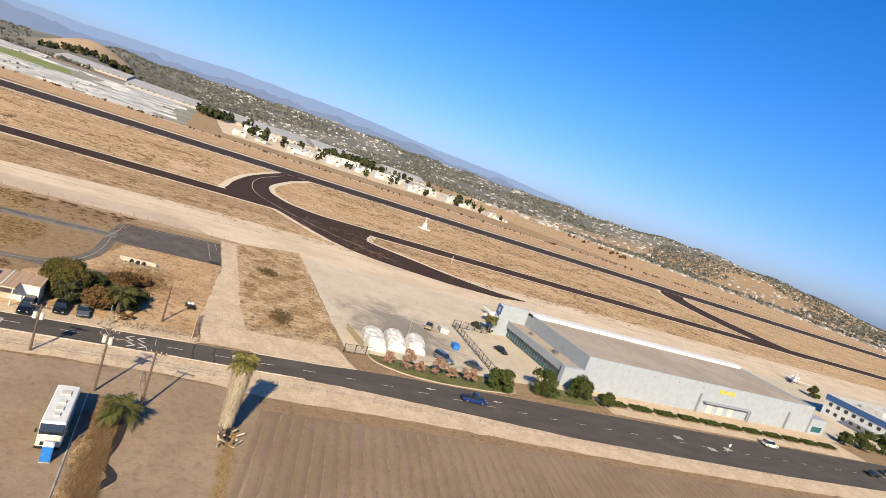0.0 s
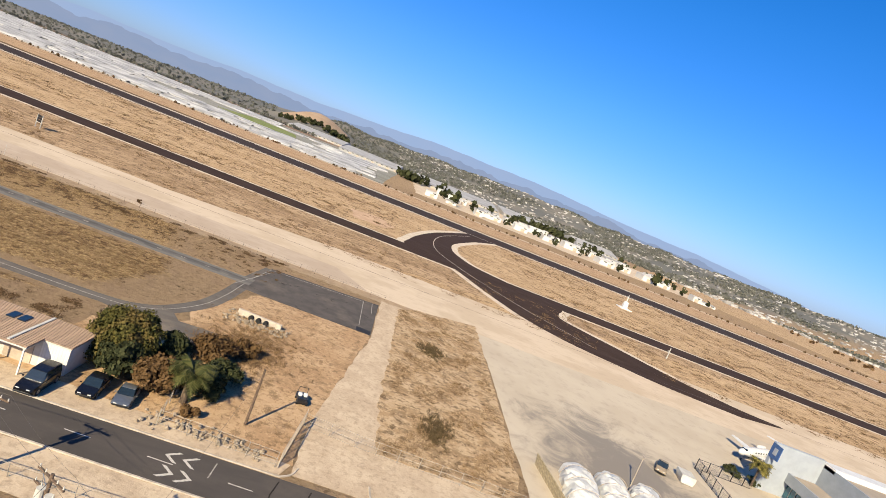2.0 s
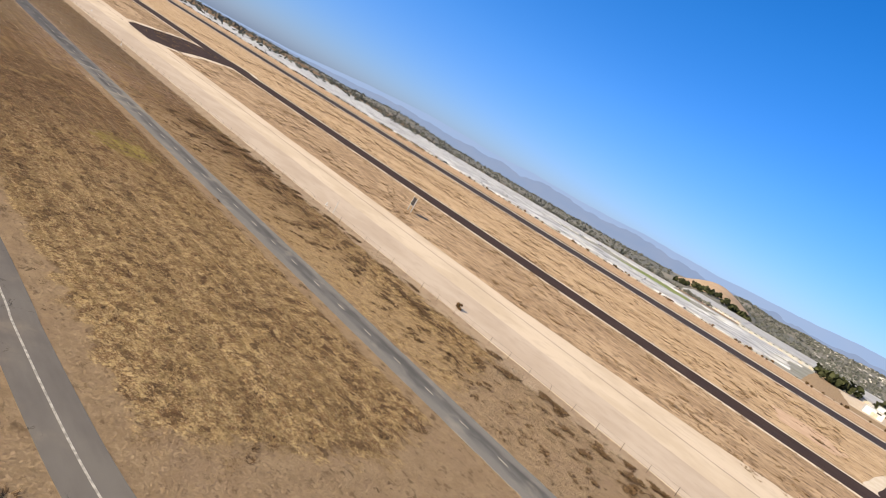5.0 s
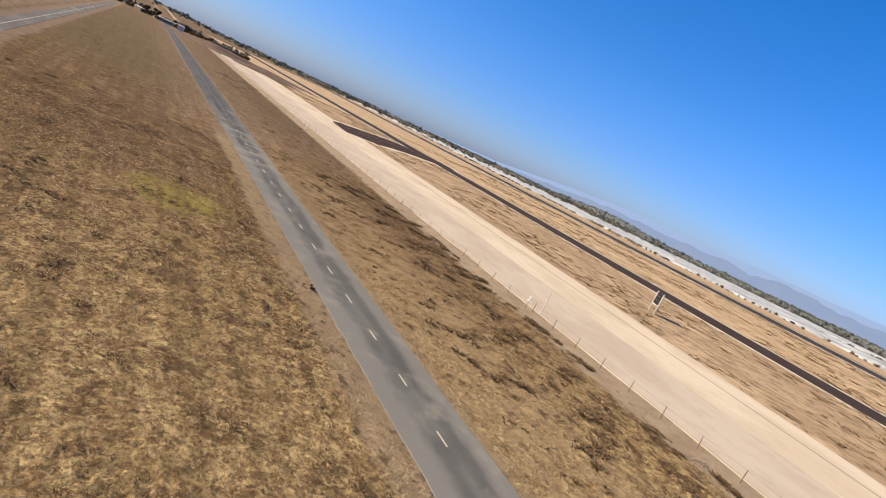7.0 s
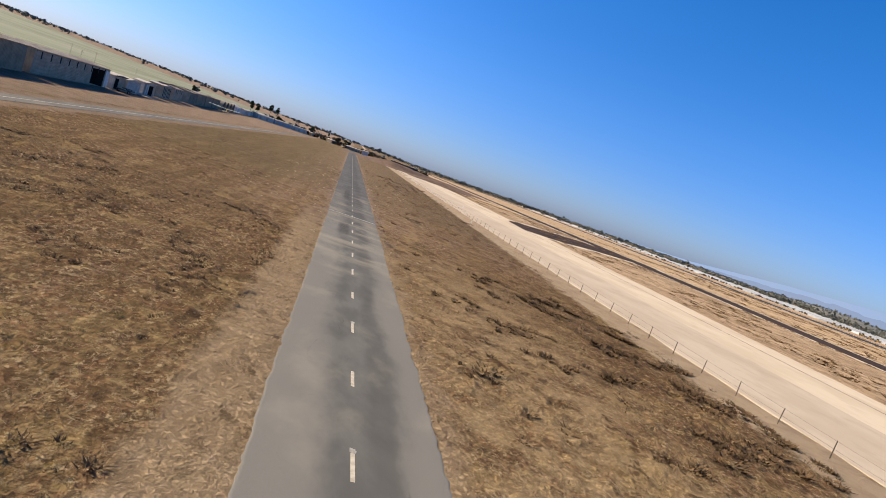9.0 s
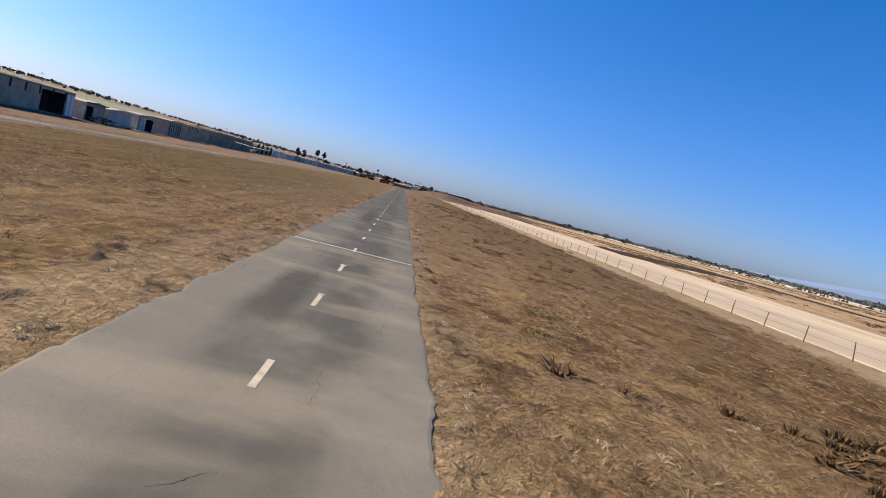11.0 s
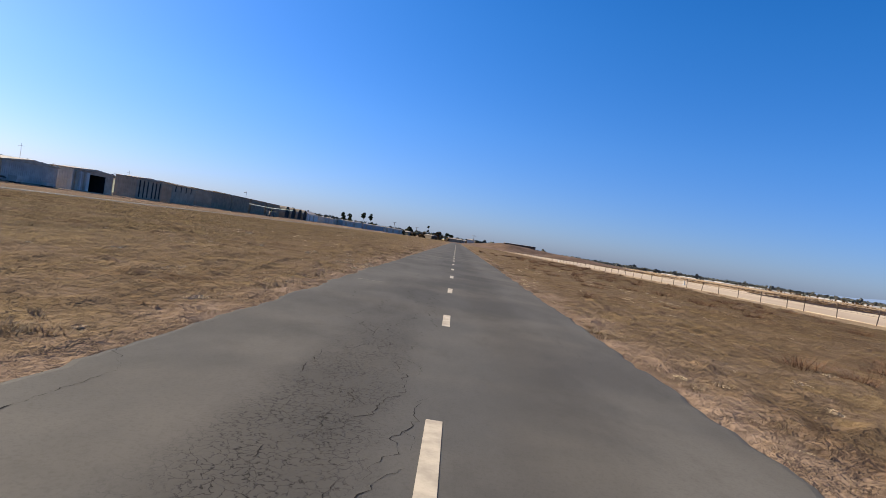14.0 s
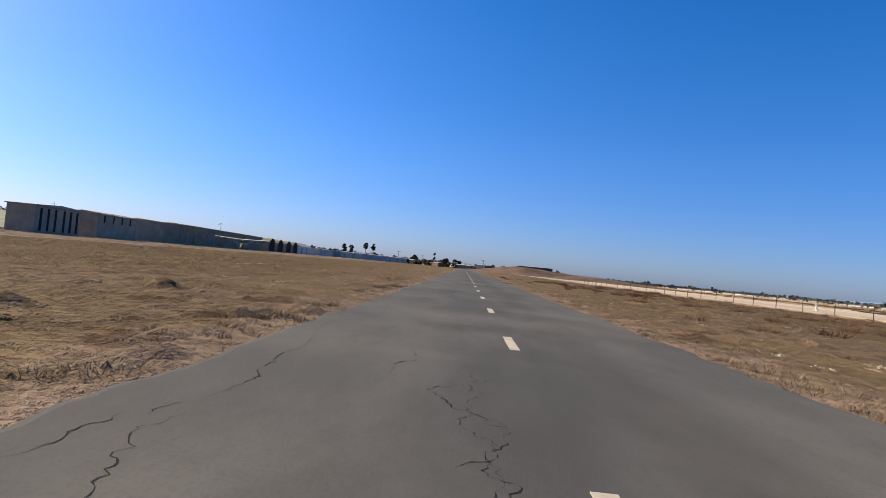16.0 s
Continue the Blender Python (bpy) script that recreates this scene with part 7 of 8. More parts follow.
def tunnels(label, x0, x1, y0, y1, step, seg, seed):
    """Long white plastic crop tunnels, side by side."""
    gen = np.random.default_rng(seed)
    v, f = [], []
    for x in np.arange(x0, x1, step):
        y = y0 + gen.uniform(0, 30)
        while y < y1:
            L = seg * gen.uniform(0.6, 1.2)
            if 640 < x < 830 and y < 150 and y + L > 30:
                y += L + 10
                continue
            k = len(v)
            for yy in (y, y + L):
                for a in (0, 45, 90, 135, 180):
                    v.append((x + math.cos(radians(a)) * step * 0.36, yy, 0.02 + math.sin(radians(a)) * 1.5))
            for i in range(4):
                f.append((k + i, k + i + 1, k + 6 + i, k + 5 + i))
            y += L + 10
    k = plain("tunnel_plastic", (0.54, 0.52, 0.49), 0.6, var=0.28, scale=0.03, local=False)
    return tagged(new("crop_tunnels", mesh_np("crop_tunnels", v, f, k)), label, "crop tunnels", kind="stuff")


tunnels("long rows of pale plastic crop tunnels beyond the runway", 450, 1060, 120, 1280, 13, 110, 5)
tunnels("rows of pale plastic crop tunnels near the works", 450, 880, -95, 110, 15, 70, 6)


def warehouse(x, y, w, d, h, wall, roof, label, gable=1.5, name="warehouse"):
    t = thing(name, label, "building", pose(x, y, 0), "works beyond the runway")
    part("wall", box(-w / 2, -d / 2, 0, w / 2, d / 2, h), wall, t)
    bm = bmesh.new()
    vs = [bm.verts.new(p) for p in ((-w / 2 - 0.5, -d / 2 - 0.5, h), (w / 2 + 0.5, -d / 2 - 0.5, h), (w / 2 + 0.5, d / 2 + 0.5, h), (-w / 2 - 0.5, d / 2 + 0.5, h), (0, -d / 2 - 0.5, h + gable), (0, d / 2 + 0.5, h + gable))]
    for q in ((0, 4, 5, 3), (1, 2, 5, 4), (0, 1, 4), (3, 5, 2)):
        bm.faces.new([vs[i] for i in q])
    part("roof", bm, roof, t)
    for i in range(max(1, int(d / 14))):
        part("door", box(-w / 2 - 0.08, -d / 2 + 4 + i * 14, 0, -w / 2 + 0.02, -d / 2 + 9 + i * 14, h * 0.6), M_GREYMETAL, t)
    for i in range(max(1, int(d / 9))):
        part("window", box(-w / 2 - 0.06, -d / 2 + 2.5 + i * 9, h * 0.68, -w / 2 + 0.02, -d / 2 + 6 + i * 9, h * 0.86), M_GLASS, t)
    return t


M_FARROOF = plain("pale_grey_roof", (0.46, 0.44, 0.41), 0.7, var=0.1, scale=0.05)
M_FARWHITE = plain("far_white_wall", (0.74, 0.71, 0.66), 0.7, var=0.06, scale=0.05)
gen = np.random.default_rng(31)
for i in range(44):
    y = -165 - i * 8.4 + gen.uniform(-9, 9)
    x = 555 + gen.uniform(0, 190)
    warehouse(x, y, gen.uniform(9, 26), gen.uniform(8, 22), gen.uniform(3, 7.5), M_FARWHITE, M_FARWHITE if gen.uniform() < 0.55 else M_FARROOF, "white works building with loading doors", gen.uniform(0.4, 2.0))
for x, y, w, d in ((1010, -50, 220, 110), (960, -210, 240, 150), (1010, -360, 200, 110), (930, -480, 100, 80), (1220, 90, 200, 120)):
    warehouse(x, y, w, d, 5.0, M_FARROOF, M_FARROOF, "vast low greenhouse with a grey roof", 7.5, "greenhouse")


def scattered(name, label, category, xs, ys, sizes, material, seed, quads=15, tall=1.0):
    """Far trees and shrubs: loose bunches of leaves."""
    gen = np.random.default_rng(seed)
    n = len(xs)
    zs = relief(xs, ys)
    c = np.stack([xs, ys, zs], -1)
    d = gen.normal(size=(n, quads, 3))
    d /= np.linalg.norm(d, axis=2, keepdims=True)
    r = sizes[:, None, None] * gen.uniform(0.45, 1.0, (n, quads, 1))
    off = d * r * np.array([1, 1, 0.85 * tall])
    off[:, :, 2] += (sizes * 0.85 * tall)[:, None]
    p = (c[:, None, :] + off).reshape(-1, 3)
    v, f = leaf_quads(p, d.reshape(-1, 3), 1.0, gen, 1.2)
    v = (v.reshape(-1, 4, 3) - p[:, None, :]) * np.repeat(sizes * 0.45, quads)[:, None, None] + p[:, None, :]
    return tagged(new(name, mesh_np(name, v.reshape(-1, 3), f, material)), label, category, kind="stuff")


def polar(gen, n, a0, a1, r0, r1, power=1.0):
    az = np.radians(gen.uniform(a0, a1, n))
    r = r0 + (r1 - r0) * gen.uniform(0, 1, n) ** power
    return HX + r * np.sin(az), HY + r * np.cos(az)


gen = np.random.default_rng(77)
x, y = polar(gen, 26000, 80, 186, 1250, 2700, 1.0)
keep = np.array([noise.noise((a * 0.004, b * 0.004, 3.0)) for a, b in zip(x, y)]) > -0.08
keep &= ~((np.abs(np.degrees(np.arctan2(x - HX, y - HY)) - 80.5) < 3.0) & (np.hypot(x - HX, y - HY) < 1750))
x, y = x[keep], y[keep]
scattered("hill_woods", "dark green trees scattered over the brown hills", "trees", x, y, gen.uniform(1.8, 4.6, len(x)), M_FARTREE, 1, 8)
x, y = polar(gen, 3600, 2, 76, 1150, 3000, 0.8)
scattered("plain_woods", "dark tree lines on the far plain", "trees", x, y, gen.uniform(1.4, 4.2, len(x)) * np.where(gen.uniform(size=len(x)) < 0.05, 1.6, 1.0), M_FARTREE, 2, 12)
x = 1085 + gen.normal(size=420) * 14
y = 690 + 610 * np.tanh(gen.normal(size=420))
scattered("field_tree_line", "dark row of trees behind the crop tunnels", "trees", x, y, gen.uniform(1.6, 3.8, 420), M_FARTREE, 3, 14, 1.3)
x = np.concatenate([gen.uniform(540, 860, 60), gen.normal(800, 14, 34), gen.normal(820, 40, 60)])
y = np.concatenate([gen.uniform(-540, -140, 60), gen.normal(-128, 9, 34), gen.uniform(-400, -320, 60)])
scattered("works_trees", "dark trees between the white works buildings", "trees", x, y, gen.uniform(2.6, 6.0, len(x)), M_LEAF2, 4, 26, 1.7)
x = np.concatenate([gen.uniform(425, 432, 420), gen.normal(700, 60, 14)])
y = np.concatenate([gen.uniform(-900, 900, 420), gen.normal(-820, 20, 14)])
scattered("boundary_shrubs", "low tan shrubs along the airfield edge", "shrubs", x, y, np.concatenate([gen.uniform(0.5, 1.5, 420), gen.uniform(2.5, 4, 14)]), M_LEAF_BROWN, 5, 14)
x, y = polar(gen, 1500, -75, 3, 1150, 2500, 0.8)
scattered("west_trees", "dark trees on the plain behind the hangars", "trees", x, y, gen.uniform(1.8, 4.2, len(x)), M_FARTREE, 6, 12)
x, y = polar(gen, 60, 76.5, 84.5, 1380, 1430, 1.0)
scattered("knoll_trees", "dark round trees at the foot of the bare knoll", "trees", x, y, gen.uniform(4, 7, len(x)), M_LEAF2, 7, 24, 1.2)


def hill_houses():
    """Pale houses among the hill trees, too many to tell apart."""
    gen = np.random.default_rng(9)
    x, y = polar(gen, 2600, 88, 184, 1350, 2650, 1.0)
    x2, y2 = polar(gen, 900, 119, 186, 1200, 1400, 1.0)
    x, y = np.concatenate([x, x2]), np.concatenate([y, y2])
    v, f = [], []
    for a, b, z in zip(x, y, relief(x, y)):
        w, d, h = gen.uniform(1.6, 4.4), gen.uniform(1.8, 5.0), gen.uniform(1.6, 3.6)
        k = len(v)
        for zz in (z - 2, z + h):
            v += [(a - w, b - d, zz), (a + w, b - d, zz), (a + w, b + d, zz), (a - w, b + d, zz)]
        f += [(k + 4, k + 5, k + 6, k + 7), (k, k + 1, k + 5, k + 4), (k + 1, k + 2, k + 6, k + 5), (k + 2, k + 3, k + 7, k + 6), (k + 3, k, k + 4, k + 7)]
    m = Nodes("house_walls", 0.8)
    rnd = m.n("ShaderNodeNewGeometry").outputs["Random Per Island"]
    m.colour(m.mix(rnd, (0.27, 0.25, 0.225), (0.62, 0.59, 0.55)))
    return tagged(new("hill_houses", mesh_np("hill_houses", v, f, m.m)), "small pale houses scattered over the wooded hills", "houses", kind="stuff")


hill_houses()


def knoll_field():
    """The bare ploughed knoll in front of the hills."""
    az, r = np.meshgrid(np.radians(np.linspace(76.6, 83.4, 40)), np.linspace(1410, 1600, 24), indexing="ij")
    wob = 14 * np.sin(az * 90)
    x, y = HX + (r + wob) * np.sin(az), HY + (r + wob) * np.cos(az)
    v = np.stack([x, y, relief(x, y) + 1.2], -1).reshape(-1, 3)
    n = 24
    f = [(i * n + j, i * n + j + 1, (i + 1) * n + j + 1, (i + 1) * n + j) for i in range(39) for j in range(23)]
    return tagged(new("knoll_field", mesh_np("knoll_field", v, f, two("pale_tan_soil", (0.46, 0.33, 0.22), (0.40, 0.28, 0.18), 0.03, (0.34, 0.24, 0.16), 0.2), True)), "bare orange-tan ploughed knoll", "field", kind="structure")


knoll_field()


def draped(name, x0, x1, y0, y1, lift, material, label, nx=40, ny=30):
    """A field that follows the rising land."""
    xs = -np.geomspace(-x1, -x0, nx)
    ys = np.linspace(y0, y1, ny)
    gx, gy = np.meshgrid(xs, ys, indexing="ij")
    gx = gx + 6 * np.sin(gy * 0.013) * (gx < x1 - 1)
    v = np.stack([gx, gy, relief(gx, gy) + lift * np.clip((-gx - 62) / 300, 0.02, 1)], -1).reshape(-1, 3)
    f = [(i * ny + j, i * ny + j + 1, (i + 1) * ny + j + 1, (i + 1) * ny + j) for i in range(nx - 1) for j in range(ny - 1)]
    return tagged(new(name, mesh_np(name, v, f, material, True)), label, "field", kind="structure")


draped("west_field", -900, -76, -40, 900, 1.0, two("grey_green_crop", (0.27, 0.27, 0.17), (0.20, 0.205, 0.115), 0.03, (0.36, 0.33, 0.24), 0.12, stretch=(1, 0.12, 1)), "grey-green crop field in long rows behind the hangars")
M_PLASTIC = plain("far_plastic", (0.62, 0.60, 0.57), 0.5, var=0.1, scale=0.05, local=False)
for xa, xb in ((-1010, -930), (-1180, -1090), (-1420, -1300)):
    draped("plastic_strip", xa, xb, 60, 1400, 2.4, M_PLASTIC, "far strip of pale plastic-covered field", 6, 40)

# ---- the end of the airstrip ----
def berm():
    """A heap of bare earth past the end of the concrete."""
    nx, ny = 60, 34
    xs, ys = np.linspace(-6, 96, nx), np.linspace(276, 340, ny)
    X, Y = np.meshgrid(xs, ys, indexing="ij")
    ridge = np.interp(X, [-6, 6, 14, 24, 34, 48, 60, 80, 96], [0, 0.8, 2.3, 3.6, 3.3, 2.2, 2.2, 1.0, 0])
    line = np.interp(X, [-6, 24, 48, 96], [318, 300, 308, 316])
    Z = ridge * np.exp(-((Y - line) / 9.0) ** 2)
    Z *= 1 + 0.18 * np.array([[noise.noise((a * 0.25, b * 0.25, 1.0)) for b in ys] for a in xs])
    v = np.stack([X, Y, Z - 0.03 + 0.05], -1).reshape(-1, 3)
    v[:, 2] -= (np.exp(-((Y - line) / 9.0) ** 2) < 0.02).reshape(-1) * 0.15
    f = [(i * ny + j, (i + 1) * ny + j, (i + 1) * ny + j + 1, i * ny + j + 1) for i in range(nx - 1) for j in range(ny - 1)]
    m = two("red_brown_earth", (0.20, 0.125, 0.088), (0.145, 0.09, 0.062), 0.2, (0.24, 0.155, 0.09), 0.5, bump=0.6)
    return tagged(new("earth_berm", mesh_np("earth_berm", v, f, m, True)), "long bare red-brown earth berm", "berm", kind="structure")


berm()
long_shed(39.5, 306.5, 16, 1.8, M_STAKE, "long dark container on the earth berm", 68, 2.5, 0.1, "container").location.z = 2.35


def end_mound():
    """A second, darker heap where the concrete ends."""
    xs, ys = np.linspace(32, 74, 44), np.linspace(258, 284, 22)
    X, Y = np.meshgrid(xs, ys, indexing="ij")
    ridge = np.interp(X, [32, 36, 42, 50, 58, 66, 74], [0, 0.7, 1.5, 1.8, 1.4, 0.7, 0])
    Z = ridge * np.clip(1 - ((Y - 271) / 9.5) ** 2, 0, 1)
    Z *= 1 + 0.25 * np.array([[noise.noise((a * 0.4, b * 0.4, 6.0)) for b in ys] for a in xs])
    v = np.stack([X, Y, Z - 0.04 + 0.06 * (Z > 0.01)], -1).reshape(-1, 3)
    n = len(ys)
    f = [(i * n + j, (i + 1) * n + j, (i + 1) * n + j + 1, i * n + j + 1) for i in range(len(xs) - 1) for j in range(n - 1)]
    return tagged(new("earth_mound", mesh_np("earth_mound", v, f, bpy.data.materials["red_brown_earth"], True)), "dark red-brown earth mound at the end of the concrete", "mound", kind="structure")


end_mound()
gen = np.random.default_rng(61)
x, y = gen.uniform(-75, 60, 260), gen.uniform(395, 440, 260)
scattered("end_scrub", "brown and grey scrub beyond the end of the airstrip", "shrubs", x, y, gen.uniform(0.6, 1.7, 260), M_LEAF_BROWN, 62, 26)
x, y = gen.uniform(-90, 70, 45), gen.uniform(430, 470, 45)
scattered("end_trees", "dark low trees beyond the end of the airstrip", "trees", x, y, gen.uniform(1.2, 2.4, 45), M_FARTREE, 63, 30, 1.2)
tree(-22, 452, 10.5, 1.2, 0.6, 700, 0.3, M_LEAF2, "slim dark cypress beyond the end of the airstrip", 341)
long_shed(11, 372, 4, 3.2, M_OFFWHITE, "small white shed beyond the end of the airstrip", 80, 3.0, 0.5)
for i, (x, y, h, s) in enumerate(((-14, 430, 5.5, 3.5), (-6, 455, 6.5, 4.0), (-38, 470, 6.0, 4.0), (-26, 440, 4.5, 3.0), (8, 440, 3.5, 2.6), (-66, 460, 5.0, 3.5), (-1, 420, 3.0, 2.4), (-150, 520, 6, 4), (16, 470, 4.0, 3.0))):
    tree(x, y, h, s, 1.0, 2600, 0.2, M_LEAF2 if i % 3 else M_LEAF_BROWN, "dark tree beyond the end of the airstrip", 300 + i, group="trees beyond the airstrip")
for i, (x, y, h) in enumerate(((-93.4, 482, 10.6), (-88.0, 482, 10.4))):
    t = tree(x, y, h, 2.1, 4.2, 5200, 0.2, M_LEAF2, "narrow dark tree beyond the sheds", 320 + i, group="narrow trees beyond the sheds")
for i, (x, y, h) in enumerate(((-77.0, 482, 13.0), (-71.6, 484, 12.3))):
    tree(x, y, h, 2.1, h - 4.8, 5000, 0.18, M_LEAF2, "slender tall tree with a round dark head", 330 + i, group="slender trees beyond the sheds")
utility_pole(-50, 470, 8.5, 1, False, 10, "far wooden utility pole beyond the sheds")
utility_pole(-33, 480, 7.5, 1, False, 10, "far wooden utility pole beyond the sheds")
utility_pole(12, 430, 7.0, 1, False, 10, "far wooden utility pole beyond the berm")
for i, (x, y, rz, L, m) in enumerate(((-13, 402, 20, 14, M_STAKE), (4, 398, 80, 9, M_DARKMETAL), (12, 410, 100, 12, M_OFFWHITE), (-30, 398, 60, 16, M_DARKMETAL))):
    long_shed(x, y, L, 2.3, m, "low shed beyond the end of the airstrip", rz, 4.0, 0.5)
car(-7.5, 385, 200, M_OCHRE, "dusty yellow loader parked at the end of the airstrip", "suv", 5.0, 2.2, "loader", "loader")
# ---- signs and markers on the airfield ----
def board_sign(x, y, rz):
    t = thing("airfield_sign", "dark louvred board on two tall pale posts in dry grass", "sign", pose(x, y, 0, 0, 0, rz))
    for sx in (-1, 1):
        part("post", box(sx * 1.15 - 0.1, -0.1, 0, sx * 1.15 + 0.1, 0.1, 3.9, 0.01), M_OFFWHITE, t)
    for i in range(3):
        part("board", box(-1.05, -0.06, 1.7 + i * 0.72, 1.05, 0.06, 2.34 + i * 0.72, 0.02), M_BLACK, t)
    part("crosspiece", box(-1.3, -0.08, 1.5, 1.3, 0.08, 1.62), M_OFFWHITE, t)
    return t


board_sign(70.6, -22.0, 65)


def white_marker(x, y, rz=0.0, h=0.5):
    t = thing("runway_marker", "small white T-shaped marker on the ground", "marker", pose(x, y, 0, 0, 0, rz), "white markers along the fence")
    part("foot", box(-0.3, -0.12, 0, 0.3, 0.12, 0.1, 0.02), M_WHITE, t)
    part("stem", loft([(-0.05, 0.075, 0.05, 0.1, h), (0.05, 0.075, 0.05, 0.1, h)]), M_WHITE, t)
    part("cap", box(-0.12, -0.1, h, 0.12, 0.1, h + 0.06, 0.01), M_WHITE, t)
    return t


for x, y in ((21.9, 46.8), (30.2, 95.5), (23.5, 150), (26.2, -41.0), (24.5, 200)):
    white_marker(x, y, 90)
t = thing("marker_post", "slender pale post beside the airfield fence", "post", pose(24.7, -44.9, 0))
part("post", rod((0, 0, -0.1), (0, 0, 2.5), 0.05, 0.045), M_OFFWHITE, t)
part("top_cap", rod((0, 0, 2.5), (0, 0, 2.56), 0.06, 0.05), M_GREYMETAL, t)


def tower_marker(x, y):
    t = thing("beacon", "white tapered beacon structure on the airfield", "beacon", pose(x, y, 0))
    part("base", box(-3.5, -3.5, 0, 3.5, 3.5, 0.5, 0.1), M_WHITE, t)
    part("tower", loft([(-1.2, 1.2, 0.5, 0.5, 4.0), (1.2, 1.2, 0.5, 0.5, 4.0)]), M_WHITE, t)
    part("mast", rod((0, 0, 4.0), (0, 0, 8.0), 0.35, 0.1), M_WHITE, t)
    return t


tower_marker(196.7, -264)
t = thing("wind_cone", "small pale post with an arm beside the taxiway", "post", pose(90.6, -239.6, 0))
part("post", rod((0, 0, 0), (0, 0, 4.2), 0.25, 0.12), M_OFFWHITE, t)
part("arm", rod((-1.4, 0, 2.6), (1.4, 0, 2.8), 0.12, 0.12), M_OFFWHITE, t)
sheet("bare_patch", [(142, -112), (168, -108), (176, -122), (160, -131), (146, -127)], 0.016, two("pale_orange_scrape", (0.70, 0.48, 0.31), (0.60, 0.39, 0.245), 0.2, (0.45, 0.3, 0.18), 0.9), "bare orange patch beside the taxiway", "ground", 1.5, 1.8, 61)
sheet("bare_patch", [(-6, -142), (3, -143), (4, -150), (-4, -149)], 0.02, M_SHOULDER, "pale scraped hollow in the weedy plot", "ground", 0.8, 1.0, 62)


def digger(x, y):
    t = thing("digger", "dusty ochre earth-moving machine beside the runway", "digger", pose(x, y, 0, 0, 0, 30), "earth movers beside the runway")
    part("body", box(-0.9, -1.7, 0.6, 0.9, 1.7, 1.6, 0.12), M_OCHRE, t)
    part("cab", box(-0.7, -0.6, 1.6, 0.7, 0.7, 2.6, 0.1), M_GLASS, t)
    for sx in (-1, 1):
        for yy in (-1.2, 1.2):
            wheel(t, sx * 1.0, yy, 0.6, 0.4)
    return t


for i in range(9):
    digger(400 + (i % 3) * 3, 268 + i * 9)

# ---- culvert with rocks ----
t = thing("culvert", "pale concrete culvert headwall with three round pipes", "culvert", pose(-18.4, -115.6, 0, 0, 0, -96))
part("headwall", box(-3.6, -0.25, 0, 3.6, 0.25, 1.0, 0.04), M_KERB, t)
for sx in (-1.2, 0, 1.2):
    # solid black rods: the shade in the mouths is their colour
    part("pipe", rod((sx, -0.28, 0.45), (sx, -0.9, 0.45), 0.38, 0.38, 14), M_DARK, t, "round pipe end, black for the shade in its mouth")
gen = np.random.default_rng(55)
rock_meshes = []
for i in range(4):
    bm = bmesh.new()
    bmesh.ops.create_icosphere(bm, subdivisions=1, radius=1.0)
    for v in bm.verts:
        v.co *= gen.uniform(0.75, 1.15)
    me = bpy.data.meshes.new("rock")
    bm.to_mesh(me)
    bm.free()
    me.materials.append(M_ROCK)
    rock_meshes.append(me)
riprap = thing("riprap", "heap of pale broken rocks round the culvert", "rocks", pose(-18.4, -115.6, 0))
for i in range(150):
    a = gen.uniform(0, 1)
    xx, yy = gen.uniform(-3.4, -0.4) if i % 3 else gen.uniform(-1, 1.4), gen.uniform(-5.2, 5.2)
    if abs(yy) < 3.4 and xx > -1.0:
        xx -= 1.2
    s = gen.uniform(0.12, 0.34)
    p = part_me("rock", rock_meshes[i % 4], riprap, m=pose(xx, yy, s * 0.35, gen.uniform(0, 90), gen.uniform(0, 90), gen.uniform(0, 360)) @ Matrix.Diagonal((s, s * 1.2, s * 0.8, 1)))
wall_rocks = thing("rubble_wall", "low heap of pale rubble along the yard fence", "rocks", pose(-53.4, -120, 0))
for i in range(110):
    s = gen.uniform(0.1, 0.3)
    part_me("rock", rock_meshes[i % 4], wall_rocks, m=pose(gen.normal() * 0.7 + 0.5, gen.uniform(-6.5, 6.5), s * 0.4, gen.uniform(0, 90), 0, gen.uniform(0, 360)) @ Matrix.Diagonal((s, s * 1.2, s * 0.8, 1)))

# ---- markings on the public road ----
def ribbon_bm(points, width, z):
    bm = bmesh.new()
    rows = [[bm.verts.new((x, y - width / 2, z)), bm.verts.new((x, y + width / 2, z))] for x, y in points]
    for r, q in zip(rows, rows[1:]):
        bm.faces.new((r[0], r[1], q[1], q[0]))
    bmesh.ops.recalc_face_normals(bm, faces=bm.faces)
    return bm


def road_chevron(y, f, flip):
    x = road_mid(y, f)
    bm = bmesh.new()
    for s in (-1, 1):
        a, b = Vector((x, y, 0)), Vector((x + s * 0.85, y - flip * 1.0, 0))
        n = Vector((0, 0.2, 0))
        lo = [bm.verts.new((*(p).xy, 0.012)) for p in (a + n, b + n, b - n, a - n)]
        hi = [bm.verts.new((*(p).xy, 0.026)) for p in (a + n, b + n, b - n, a - n)]
        bm.faces.new(hi)
        for i in range(4):
            bm.faces.new((lo[i], lo[(i + 1) % 4], hi[(i + 1) % 4], hi[i]))
    bmesh.ops.recalc_face_normals(bm, faces=bm.faces)
    part("chevron", bm, M_LINE, road, "white chevron road marking")


